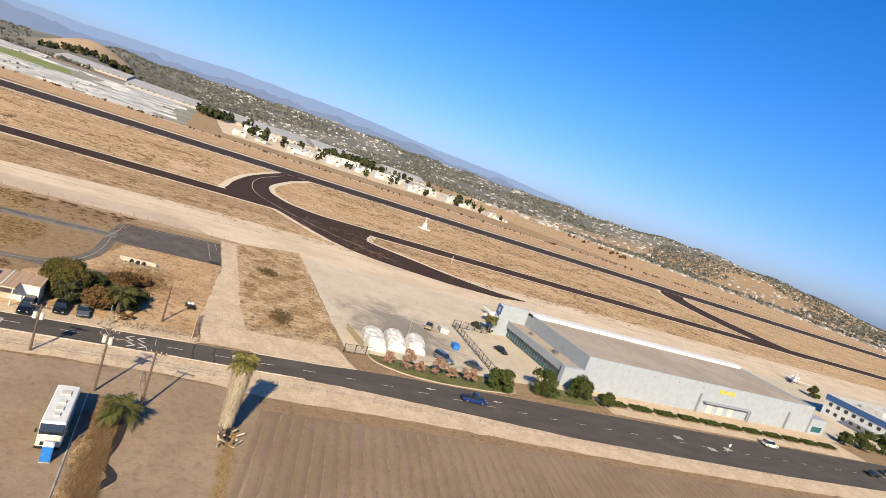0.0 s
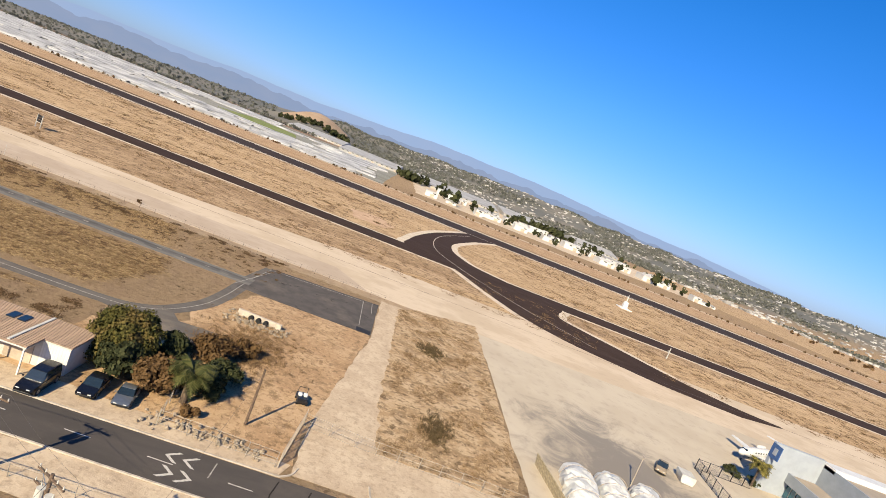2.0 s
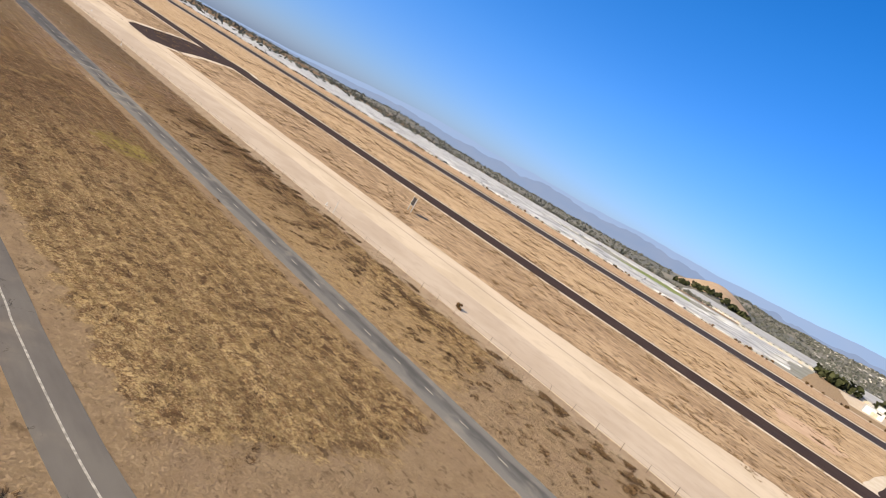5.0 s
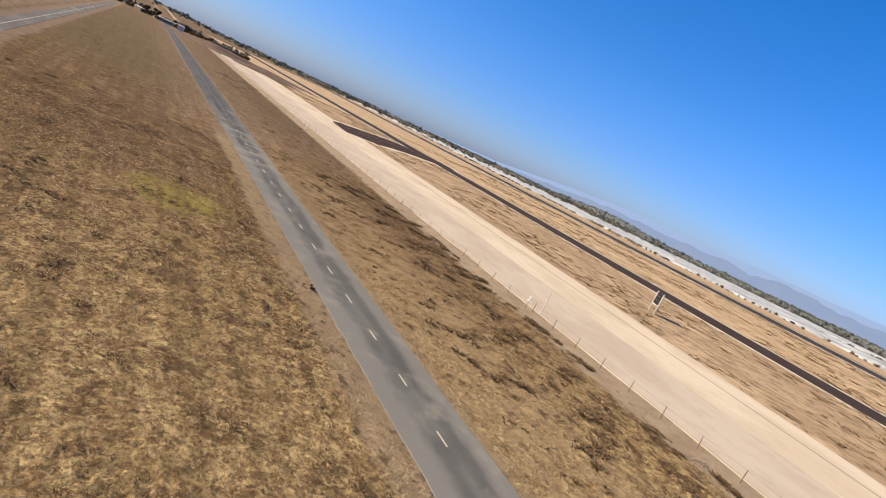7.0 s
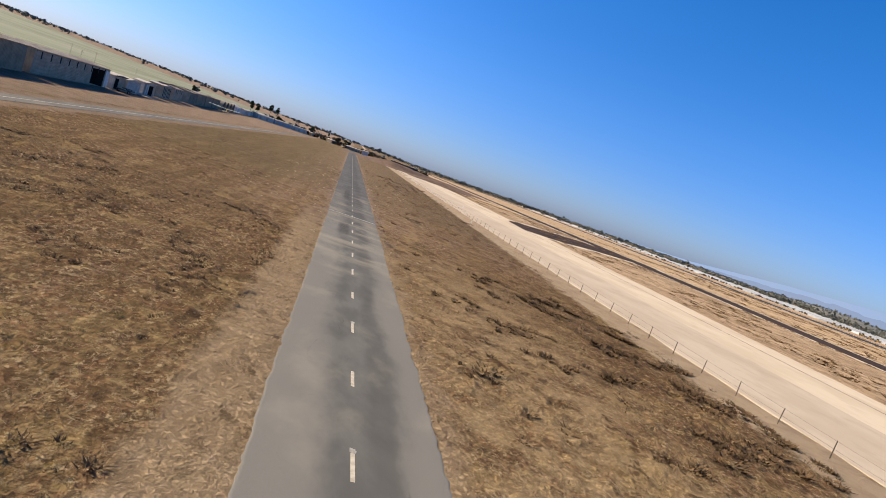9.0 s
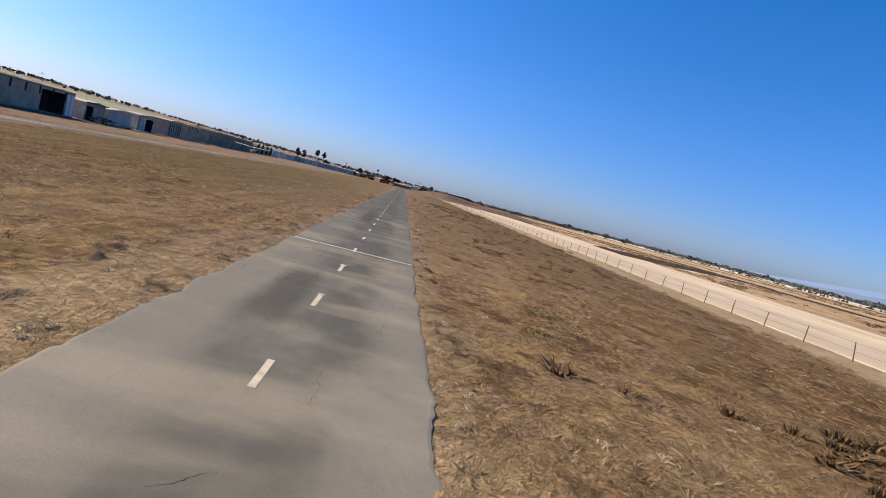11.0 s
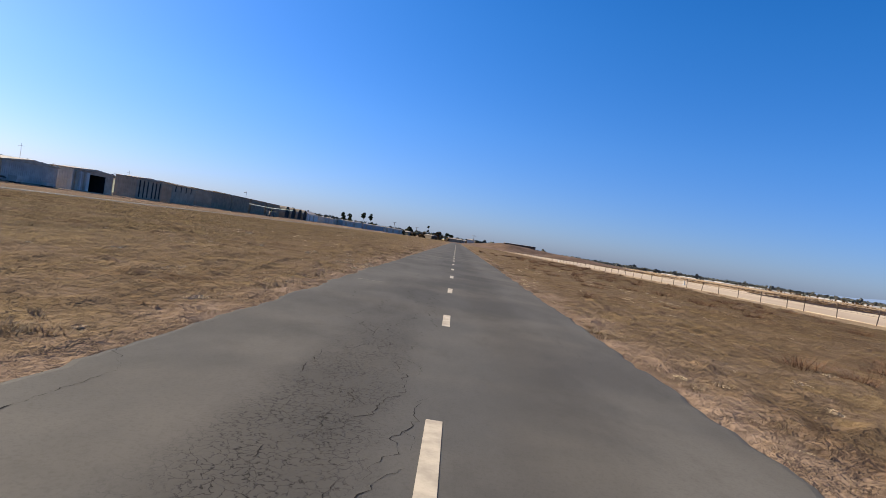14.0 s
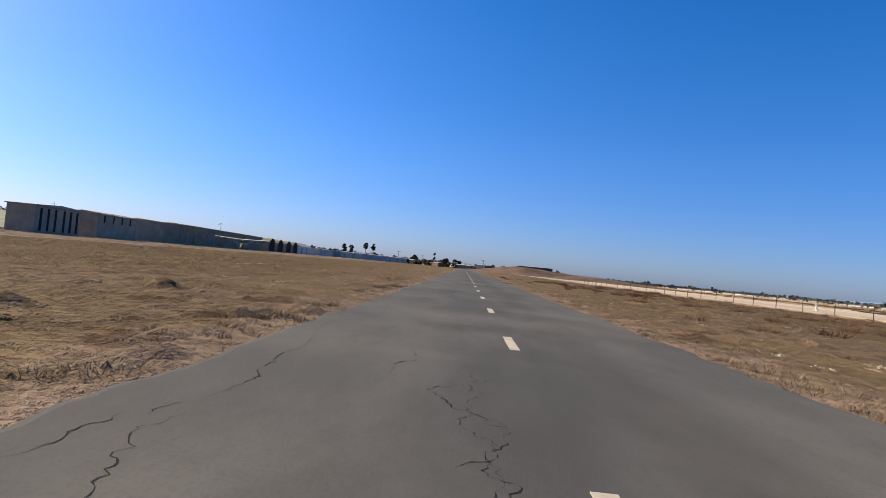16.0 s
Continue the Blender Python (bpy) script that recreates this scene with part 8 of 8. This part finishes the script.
road_chevron(-118.3, 0.31, 1)
road_chevron(-119.9, 0.31, 1)
road_chevron(-121.3, 0.71, -1)
road_chevron(-119.7, 0.71, -1)
part("stop_line", box(-59.0, -122.6, 0.012, -56.6, -122.48, 0.026), M_FAINT, road)
for y in (-128.4, -131.6):
    part("tar_seam", ribbon_bm([(-56.2, y), (-58.5, y + 0.3), (-62.2, y + 0.1)], 0.14, 0.022), M_CRACK, road, "dark tar seam across the road")
for y, f in ((-101.5, 0.5), (-135.4, 0.42), (-236, 0.35), (-244, 0.55), (-251, 0.45)):
    x = road_mid(y, f)
    bm = bmesh.new()
    for i in range(4):
        box(x - 0.7 + i * 0.4, y - 1.1, 0.012, x - 0.46 + i * 0.4, y + 1.1, 0.026, 0, bm)
    part("marking_bars", bm, M_LINE, road, "row of short white road bars")
for y in (-172, -187):
    x = road_mid(y, 0.28)
    part("arrow", prism([(x - 0.1, y - 1.0), (x + 0.1, y - 1.0), (x + 0.1, y + 0.3), (x + 0.45, y + 0.3), (x, y + 1.3), (x - 0.45, y + 0.3), (x - 0.1, y + 0.3)], 0.012, 0.026), M_LINE, road, "white lane arrow")

# ---- ditch and clutter in the brown lot ----
ditch = smooth_line([(-78.5, -121.0), (-81.0, -121.2), (-86.4, -120.9), (-90.3, -120.2), (-93.0, -121.4), (-95.7, -120.0), (-100, -120.8), (-112, -120)])
ribbon("ditch_bank", [(x, y + 1.4) for x, y in ditch], 3.6, 0.02, M_WEEDS, "weedy banks of a narrow ditch", "bank")
ribbon("ditch", ditch, 1.0, 0.032, plain("dark_mud", (0.05, 0.038, 0.026), 0.5, var=0.3, local=False), "narrow dark muddy ditch", "ditch")
t = thing("pipe", "long pale irrigation pipe lying on the lot", "pipe", pose(-76.4, -116.4, 0.08))
part("tube", rod((0, 0, 0), (-27, -0.5, 0), 0.07, 0.07), M_OFFWHITE, t)
part("coupling", rod((-8.6, -0.16, 0), (-9.0, -0.167, 0), 0.10, 0.10), M_GREYMETAL, t)
ribbon("trodden_path", smooth_line([(-40.6, -141.5), (-33, -143.6), (-22, -146.2), (-10.2, -147.7)]), 0.7, 0.022, M_SHOULDER, "narrow pale trodden path through the weeds", "path")
scrap = thing("scrap_heap", "heap of dark scrap metal at the foot of the palm", "scrap", pose(-83.6, -132.9, 0))
for i in range(26):
    a = Vector((gen.normal() * 1.3, gen.normal() * 0.7, gen.uniform(0.1, 0.5)))
    part("scrap_piece", rod(a, a + Vector((gen.normal() * 0.5, gen.normal() * 0.5, gen.uniform(0.1, 0.6))), gen.uniform(0.04, 0.16), None, 6), (M_DARKMETAL, M_BLACK, M_GREYMETAL)[i % 3], scrap)


# ---- grass and weeds ----
def tufts(name, label, xs, ys, rad, hgt, blades, material, seed, thin=0.07):
    """Bunches of thin blades that lean outwards."""
    gen = np.random.default_rng(seed)
    n = len(xs)
    a = gen.uniform(0, 2 * np.pi, (n, blades))
    d = np.stack([np.cos(a), np.sin(a)], -1)
    r0 = rad[:, None] * np.sqrt(gen.uniform(0, 1, (n, blades))) * 0.8
    c = np.stack([xs, ys], -1)[:, None, :] + d * r0[..., None]
    h = hgt[:, None] * gen.uniform(0.35, 1.1, (n, blades))
    turn = a + gen.normal(size=(n, blades)) * 0.9
    side = np.stack([-np.sin(turn), np.cos(turn)], -1) * (rad[:, None] * thin * gen.uniform(0.6, 1.6, (n, blades)))[..., None]
    tip = c + np.stack([np.cos(turn), np.sin(turn)], -1) * (rad[:, None] * gen.uniform(0.2, 1.2, (n, blades)))[..., None]
    zz = np.full((n, blades, 1), -0.01)
    v = np.stack([np.concatenate([c - side, zz], -1), np.concatenate([c + side, zz], -1), np.concatenate([tip, h[..., None]], -1)], 2).reshape(-1, 3)
    return tagged(new(name, mesh_np(name, v, np.arange(len(v)).reshape(-1, 3), material)), label, "grass", kind="stuff")


def field_points(gen, n, x0, x1, y0, y1, scale, thr, shoulder=True):
    x, y = gen.uniform(x0, x1, n), gen.uniform(y0, y1, n)
    k = np.array([noise.fractal((a * scale, b * scale, 5.0), 0.8, 2.0, 3) for a, b in zip(x, y)]) > thr
    ok = k & (np.abs(x) > 2.45) & ~((x > -33.5) & (x < -26.0)) & ~((x < 0) & (x > -34) & (y < -97) & (y > -115))
    if shoulder:
        ok &= ~((x > -3.9) & (x < 0) & (y < -8) & (gen.uniform(size=n) > 0.08))
    return x[ok], y[ok]


def rough_verge(x0, x1, y0, y1, seed, label, step=0.11, tall=0.0):
    """Uneven ground beside the airstrip: mounds, ruts and clods, level with the plain at its borders."""
    xs, ys = np.arange(x0, x1 + step / 2, step), np.arange(y0, y1 + step / 2, step * 1.15)
    gx, gy = np.meshgrid(xs, ys, indexing="ij")
    gen = np.random.default_rng(seed)
    gx = gx + gen.uniform(-0.03, 0.03, gx.shape)
    gy = gy + gen.uniform(-0.03, 0.03, gy.shape)
    flat = [(float(a), float(b)) for a, b in zip(gx.ravel(), gy.ravel())]
    lump = np.array([noise.noise((a * 0.85, b * 0.7, seed)) for a, b in flat])
    clod = np.array([noise.noise((a * 2.6, b * 2.2, seed + 4.0)) for a, b in flat])
    zone = np.array([noise.noise((a * 0.16, b * 0.13, seed + 8.0)) for a, b in flat])
    amp = 0.35 + np.clip(zone * 2.0 + 0.45, 0, 1)
    tuft = np.array([noise.noise((a * 1.5, b * 1.2, seed + 14.0)) for a, b in flat])
    z = amp * (0.035 * np.clip(lump, 0, 1) + 0.10 * np.clip(clod - 0.15, 0, 1) + 0.09 * np.clip(tuft - 0.3, 0, 0.3) * (0.5 + np.abs(clod) * 2.2) + gen.normal(size=len(flat)) * 0.003 * np.clip((np.abs(gx.ravel()) - 2.4) / 0.5, 0, 1))
    if tall:
        hump = np.array([noise.noise((a * 2.9, b * 2.4, seed + 21.0)) for a, b in flat])
        trodden = 1 - 0.85 * ((gx.ravel() > -4.0) & (gx.ravel() < 0))
        z = z + tall * trodden * amp * (0.16 * np.clip(hump - 0.02, 0, 0.45) + 0.05 * np.clip(tuft, 0, 0.5))
    z = z.reshape(gx.shape)
    near, far = (gx - x0, x1 - gx) if x0 > 0 else (x1 - gx, gx - x0)
    edge = np.minimum(np.minimum((near - 0.06) / 0.28, far / 0.5), np.minimum(gy - y0, y1 - gy) / 1.5)
    z = np.clip(edge, 0, 1) * (z + 0.022) - 0.008
    v = np.stack([gx, gy, z], -1).reshape(-1, 3)
    m = gx.shape[1]
    i, j = np.meshgrid(np.arange(gx.shape[0] - 1), np.arange(m - 1), indexing="ij")
    a = i * m + j
    f = np.stack([a, a + m, a + m + 1, a + 1], -1).reshape(-1, 4)
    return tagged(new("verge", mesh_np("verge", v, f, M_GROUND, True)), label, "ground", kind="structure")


rough_verge(1.98, 8.3, -14, 78, 1, "uneven dry dirt with low clumps beside the airstrip", 0.085, 0.22)
rough_verge(-9.3, -1.98, -14, 78, 2, "uneven dry dirt and matted grass beside the airstrip", 0.085, 0.25)
rough_verge(8.0, 14.6, -14, 78, 3, "uneven dry grass beyond the airstrip verge", 0.14, 0.55)
rough_verge(-17.5, -9.0, -14, 78, 4, "uneven matted grass beyond the airstrip verge", 0.14, 0.55)
rough_verge(1.98, 21.4, -104, -13.6, 5, "lumpy dry grass between airstrip and fence", 0.16, 1.0)
rough_verge(-27.4, -1.98, -96, -13.6, 6, "lumpy dry grass between airstrip and access road", 0.16, 1.0)
rough_verge(14.2, 21.4, -14, 90, 7, "lumpy dry grass beside the fence", 0.2, 0.9)
rough_verge(-27.4, -17.2, -14, 120, 8, "lumpy matted grass beside the access road", 0.2, 0.9)

gen = np.random.default_rng(103)
x, y = field_points(gen, 15000, -20, 20.0, -60, 90, 1.1, 0.30)
ok = (y < -10) | (np.abs(x) > 7.0)
x, y = x[ok], y[ok]
tufts("dark_weeds", "flat dark weed mats in the dry dirt", x, y, gen.uniform(0.10, 0.30, len(x)), gen.uniform(0.03, 0.075, len(x)), 44, M_DARKWEED, 21, 0.022)
gen = np.random.default_rng(101)
x, y = field_points(gen, 22000, -25, 20.5, -98, -46, 0.55, 0.18)
tufts("dry_grass", "short dry straw-coloured grass over the airfield", x, y, gen.uniform(0.10, 0.26, len(x)), gen.uniform(0.03, 0.09, len(x)), 9, M_STRAW, 1, 0.05)
x, y = field_points(gen, 22000, -25, 20.5, -46, -8, 0.6, 0.15)
tufts("dry_grass", "low brown dry grass over the airfield", x, y, gen.uniform(0.10, 0.26, len(x)), gen.uniform(0.04, 0.10, len(x)), 10, M_DRYTUFT, 17, 0.045)
x, y = field_points(gen, 26000, -25, 20.5, -98, -8, 0.5, 0.28)
tufts("brown_weeds", "low brown weed clumps in the dry grass", x, y, gen.uniform(0.12, 0.38, len(x)), gen.uniform(0.05, 0.15, len(x)), 14, M_WEED, 2, 0.045)
x, y = field_points(gen, 60000, -26, 20.5, -8, 120, 0.7, 0.5)
near = np.abs(x) > 8.0
x, y = x[near], y[near]
tufts("dry_grass", "short matted dry grass beside the airstrip", x, y, gen.uniform(0.05, 0.13, len(x)), gen.uniform(0.05, 0.11, len(x)), 14, M_DRYTUFT, 3, 0.03)
x, y = field_points(gen, 4200, -22, 20.0, -8, 110, 0.45, 0.22)
tufts("brown_weeds", "low brown weed clumps beside the airstrip", x, y, gen.uniform(0.06, 0.18, len(x)), gen.uniform(0.025, 0.06, len(x)), 60, M_DRYTUFT, 13, 0.03)
x, y = field_points(gen, 2000, 11, 21.8, -105, -10, 0.3, 0.0)
tufts("brown_weeds", "dark weed clumps along the dirt shoulder", x, y, gen.uniform(0.15, 0.42, len(x)), gen.uniform(0.08, 0.22, len(x)), 24, M_DARKWEED, 4, 0.045)
x, y = field_points(gen, 12000, 2.9, 21.6, -112, -10, 0.35, 0.25)
ok = gen.uniform(size=len(x)) < np.clip((x - 1.0) / 17.0, 0.12, 1.0)
x, y = x[ok], y[ok]
tufts("weed_cushions", "dark brown weed cushions scattered on the dry verge", x, y, gen.uniform(0.16, 0.48, len(x)) * np.where(x > 13, 1.3, 0.9), gen.uniform(0.07, 0.22, len(x)), 40, M_UMBER, 31, 0.14)
x, y = gen.uniform(55, 106, 5200), gen.uniform(-420, 260, 5200)
k = np.array([noise.fractal((a * 0.05, b * 0.03, 9.0), 0.8, 2.0, 3) for a, b in zip(x, y)]) > -0.05
x, y = x[k], y[k]
tufts("weed_cushions", "brown weed cushions in the dry grass beside the taxiway", x, y, gen.uniform(0.3, 1.1, len(x)), gen.uniform(0.10, 0.3, len(x)), 14, M_WEED, 33, 0.2)
x, y = gen.uniform(126, 274, 6500), gen.uniform(-480, 300, 6500)
k = (np.array([noise.fractal((a * 0.03, b * 0.02, 9.0), 0.8, 2.0, 3) for a, b in zip(x, y)]) > -0.05) & ((y > -130) | (y < -200)) & ((x > 150) | (y < 130))
x, y = x[k], y[k]
tufts("weed_cushions", "brown weed cushions between taxiway and runway", x, y, gen.uniform(0.6, 1.8, len(x)), gen.uniform(0.15, 0.4, len(x)), 12, M_WEED, 34, 0.2)
x, y = field_points(gen, 9000, -25, -3.6, -96, -10, 0.30, 0.22)
tufts("weed_cushions", "low dark weed cushions in the matted grass", x, y, gen.uniform(0.12, 0.32, len(x)), gen.uniform(0.05, 0.13, len(x)), 32, M_UMBER, 32, 0.14)
x, y = field_points(gen, 620, 4.0, 21, 2, 120, 0.25, 0.1)
tufts("brown_weeds", "rust-brown dry weed bushes beside the airstrip", x, y, gen.uniform(0.25, 0.6, len(x)), gen.uniform(0.14, 0.30, len(x)), 240, M_RUSTWEED, 11, 0.009)
n = 900
s = np.where(gen.uniform(size=n) < 0.4, -1.0, 1.0)
x, y = s * (2.3 + np.abs(gen.normal(size=n)) * 0.16), gen.uniform(-100, 150, n)
k = np.array([noise.noise((0.3 * b, a, 7.0)) for a, b in zip(x, y)]) > 0.0
x, y = x[k], y[k]
n = 420
s2 = np.where(gen.uniform(size=n) < 0.55, 1.0, -1.0)
ex, ey = s2 * (2.33 + np.abs(gen.normal(size=n)) * 0.3), gen.uniform(-16, 75, n)
tufts("edge_clumps", "dry grey-brown grass clumps along the asphalt edge", ex, ey, gen.uniform(0.06, 0.18, n), gen.uniform(0.03, 0.08, n), 70, M_DRYTUFT, 15, 0.03)
hubs = gen.uniform(-14, 64, 100)
hubs = hubs[np.array([noise.noise((0.35 * b, 2.0, 11.0)) for b in hubs]) > -0.1]
side = np.where(gen.uniform(size=len(hubs)) < 0.5, -1.0, 1.0)
reach = 2.4 + np.abs(gen.normal(size=len(hubs))) * 0.4
n = 14
mx = np.repeat(side * reach, n) + gen.normal(size=n * len(hubs)) * 0.16
my = np.repeat(hubs, n) + gen.normal(size=n * len(hubs)) * 0.3
ok = np.abs(mx) > 2.22
mx, my = mx[ok], my[ok]
tufts("edge_mats", "ragged mats of dead grey-brown weeds along the asphalt edge", mx, my, gen.uniform(0.06, 0.15, len(mx)), gen.uniform(0.03, 0.10, len(mx)), 70, M_DRYTUFT, 25, 0.035)
tufts("edge_weeds", "weeds along the broken asphalt edge", x, y, gen.uniform(0.06, 0.18, len(x)), gen.uniform(0.03, 0.085, len(x)), 50, M_WEED, 5, 0.016)


def crumbly_mats(label, hx, hy, rad, hgt, bits, size, material, seed):
    """Low cushions of short leafy weeds and crumbs, dense and domed, ragged at the rim."""
    gen = np.random.default_rng(seed)
    n = len(hx)
    a = gen.uniform(0, 2 * np.pi, (n, bits))
    q = np.sqrt(gen.uniform(0, 1, (n, bits))) * (1 + 0.3 * np.sin(a * 3 + gen.uniform(0, 6, (n, 1))))
    z = hgt[:, None] * np.sqrt(np.clip(1 - q * q, 0.02, 1)) * gen.uniform(0.35, 1.0, (n, bits))
    c = np.stack([hx[:, None] + 0.75 * rad[:, None] * q * np.cos(a), hy[:, None] + 1.3 * rad[:, None] * q * np.sin(a), z], -1).reshape(-1, 3)
    up = gen.normal(size=c.shape) * 0.7 + np.array([0, 0, 1.6])
    up /= np.linalg.norm(up, axis=1, keepdims=True)
    v, f = leaf_quads(c, up, size, gen, 1.9)
    return tagged(new("weed_mats", mesh_np("weed_mats", v, f, material)), label, "weeds", kind="stuff")


cx = np.array([-2.5, -2.38, -2.4, -2.96, -4.59, -4.63, -2.45, -4.69, -3.2, 2.45, 2.55, 2.46, 2.89, 2.86, -2.5, -2.7, -2.45, 3.77, 2.4, 2.78, 2.75, 2.36, 2.85, 2.69])
cy = np.array([35.7, 36.2, 35.2, 36.0, 38.0, 40.4, 36.8, 39.1, 35.9, 38.3, 36.7, 39.1, 18.7, 18.0, 19.0, 18.1, 21.4, 25.6, -2.1, -0.6, -2.4, 1.75, -2.8, 0.0])
crumbly_mats("low ragged mats of bleached dead weeds at the asphalt edge", cx[:18], cy[:18], gen.uniform(0.12, 0.26, 18), gen.uniform(0.03, 0.07, 18), 480, 0.0065, M_CRUMB, 41)
crumbly_mats("low dark weed mats beside the white cross line", cx[18:], cy[18:], gen.uniform(0.10, 0.22, 6), gen.uniform(0.04, 0.09, 6), 420, 0.0075, M_WEED, 44)
n = 150
cs = np.where(gen.uniform(size=n) < 0.5, -1.0, 1.0)
cx = cs * (2.42 + np.abs(gen.normal(size=n)) * 0.28)
crumbly_mats("small crumbly weed mats along the asphalt edge", cx, gen.uniform(-14, 66, n), gen.uniform(0.06, 0.20, n), gen.uniform(0.02, 0.05, n), 220, 0.0065, M_CRUMB, 42)
n = 420
cs = np.where(gen.uniform(size=n) < 0.5, -1.0, 1.0)
cx = cs * gen.uniform(2.9, 11.0, n)
crumbly_mats("scattered brown weed mats on the bare verge", cx, gen.uniform(-14, 76, n), gen.uniform(0.08, 0.28, n), gen.uniform(0.015, 0.05, n), 120, 0.009, M_CRUMB, 43)
cx = np.array([6.2, 5.4, 6.6, 7.6, 6.9, 6.2, 10.4, 4.8, -6.6, -5.9])
cy = np.array([-4.4, -7.2, -6.2, 14.1, 15.6, 16.6, -41.6, -32.4, -38.5, -36.2])
x = np.repeat(cx, 90) + gen.normal(size=900) * 0.45
y = np.repeat(cy, 90) + gen.normal(size=900) * 0.6
tufts("green_weeds", "patches of low green weeds in the dry grass", x, y, gen.uniform(0.08, 0.18, 900), gen.uniform(0.04, 0.11, 900), 16, M_WEEDGREEN, 6, 0.05)
x, y = gen.uniform(-44, 24, 9000), gen.uniform(-156, -138, 9000)
k = np.array([noise.noise((0.16 * a, 0.22 * b, 3.0)) for a, b in zip(x, y)]) > 0.08
x, y = x[k], y[k]
tufts("plot_weeds", "tall brown weeds in the fenced plot", x, y, gen.uniform(0.15, 0.45, len(x)), gen.uniform(0.1, 0.4, len(x)), 14, M_WEED, 7, 0.05)
x = np.concatenate([gen.normal(-1.5, 2.0, 260), gen.normal(-34, 2.2, 260)])
y = np.concatenate([gen.normal(-145.2, 1.3, 260), gen.normal(-145.0, 1.1, 260)])
tufts("plot_thicket", "dark dry thicket in the fenced plot", x, y, gen.uniform(0.2, 0.5, 520), gen.uniform(0.3, 0.8, 520), 22, M_DARKWEED, 16, 0.05)
x, y = gen.uniform(-52, -6, 2600), gen.uniform(-128, -108, 2600)
tufts("yard_weeds", "thin dry weeds in the dirt yard", x, y, gen.uniform(0.1, 0.3, 2600), gen.uniform(0.06, 0.22, 2600), 10, M_WEED, 8, 0.05)
x, y = gen.normal(-30, 5, 1500), gen.normal(-117, 3.0, 1500)
tufts("yard_weeds", "dense brown weeds beside the culvert", x, y, gen.uniform(0.2, 0.5, 1500), gen.uniform(0.2, 0.6, 1500), 16, M_WEED, 9, 0.05)
x = gen.uniform(-104, -78, 2600)
y = -119.3 + np.clip(gen.normal(size=2600) * 0.9, -1.0, 2.4)
tufts("ditch_weeds", "dry weeds along the ditch banks", x, y, gen.uniform(0.15, 0.45, 2600), gen.uniform(0.15, 0.55, 2600), 14, M_WEED, 10, 0.05)
x = gen.uniform(-112, -80.5, 1100)
y = -133.4 + (x + 82.9) * -0.13 + gen.normal(size=1100) * 0.45
tufts("straw_strip", "strip of golden straw beside the ploughed field", x, y, gen.uniform(0.15, 0.4, 1100), gen.uniform(0.12, 0.4, 1100), 14, M_STRAW, 14, 0.05)
x, y = gen.uniform(-47, -33, 2600), gen.uniform(-98, -20, 2600)
k = np.array([noise.noise((0.35 * a, 0.35 * b, 2.0)) for a, b in zip(x, y)]) > 0.12
x, y = x[k], y[k]
tufts("dark_weeds", "scattered dark weed clumps on bare dirt", x, y, gen.uniform(0.25, 0.6, len(x)), gen.uniform(0.08, 0.2, len(x)), 36, M_UMBER, 12, 0.10)


def clods():
    """Small lumps of earth and stones along the asphalt edges."""
    gen = np.random.default_rng(404)
    n = 5200
    s = np.where(gen.uniform(size=n) < 0.5, -1.0, 1.0)
    x = s * (2.32 + np.abs(gen.normal(size=n)) * 1.1)
    y = gen.uniform(-16, 72, n)
    r = gen.uniform(0.008, 0.026, n) * np.exp(-gen.uniform(0, 1, n))
    big = (gen.uniform(size=n) < 0.16) & (np.abs(x) < 3.0)
    r = np.where(big, gen.uniform(0.02, 0.055, n), r)
    base = np.array([(1, 0, 0), (-1, 0, 0), (0, 1, 0), (0, -1, 0), (0, 0, 0.8), (0, 0, -0.6)], float)
    v = base[None] * (r[:, None, None] * gen.uniform(0.6, 1.5, (n, 6, 1)))
    v = v + np.stack([x, y, r * 0.2], -1)[:, None, :]
    f = np.array([(0, 2, 4), (2, 1, 4), (1, 3, 4), (3, 0, 4)])
    faces = (np.arange(n)[:, None, None] * 6 + f[None]).reshape(-1, 3)
    return tagged(new("earth_clods", mesh_np("earth_clods", v.reshape(-1, 3), faces, M_GROUND, True)), "small earth clods and stones along the airstrip edge", "stones", kind="stuff")


clods()
bush(27.4, -74.1, 0.9, 0.8, 700, 0.08, M_LEAF_BROWN, "small round brown shrub on the pale shoulder", 71)
bush(-2.6, -54.6, 0.26, 0.27, 300, 0.03, M_LEAF_BROWN, "small dark shrub at the edge of the airstrip", 72)
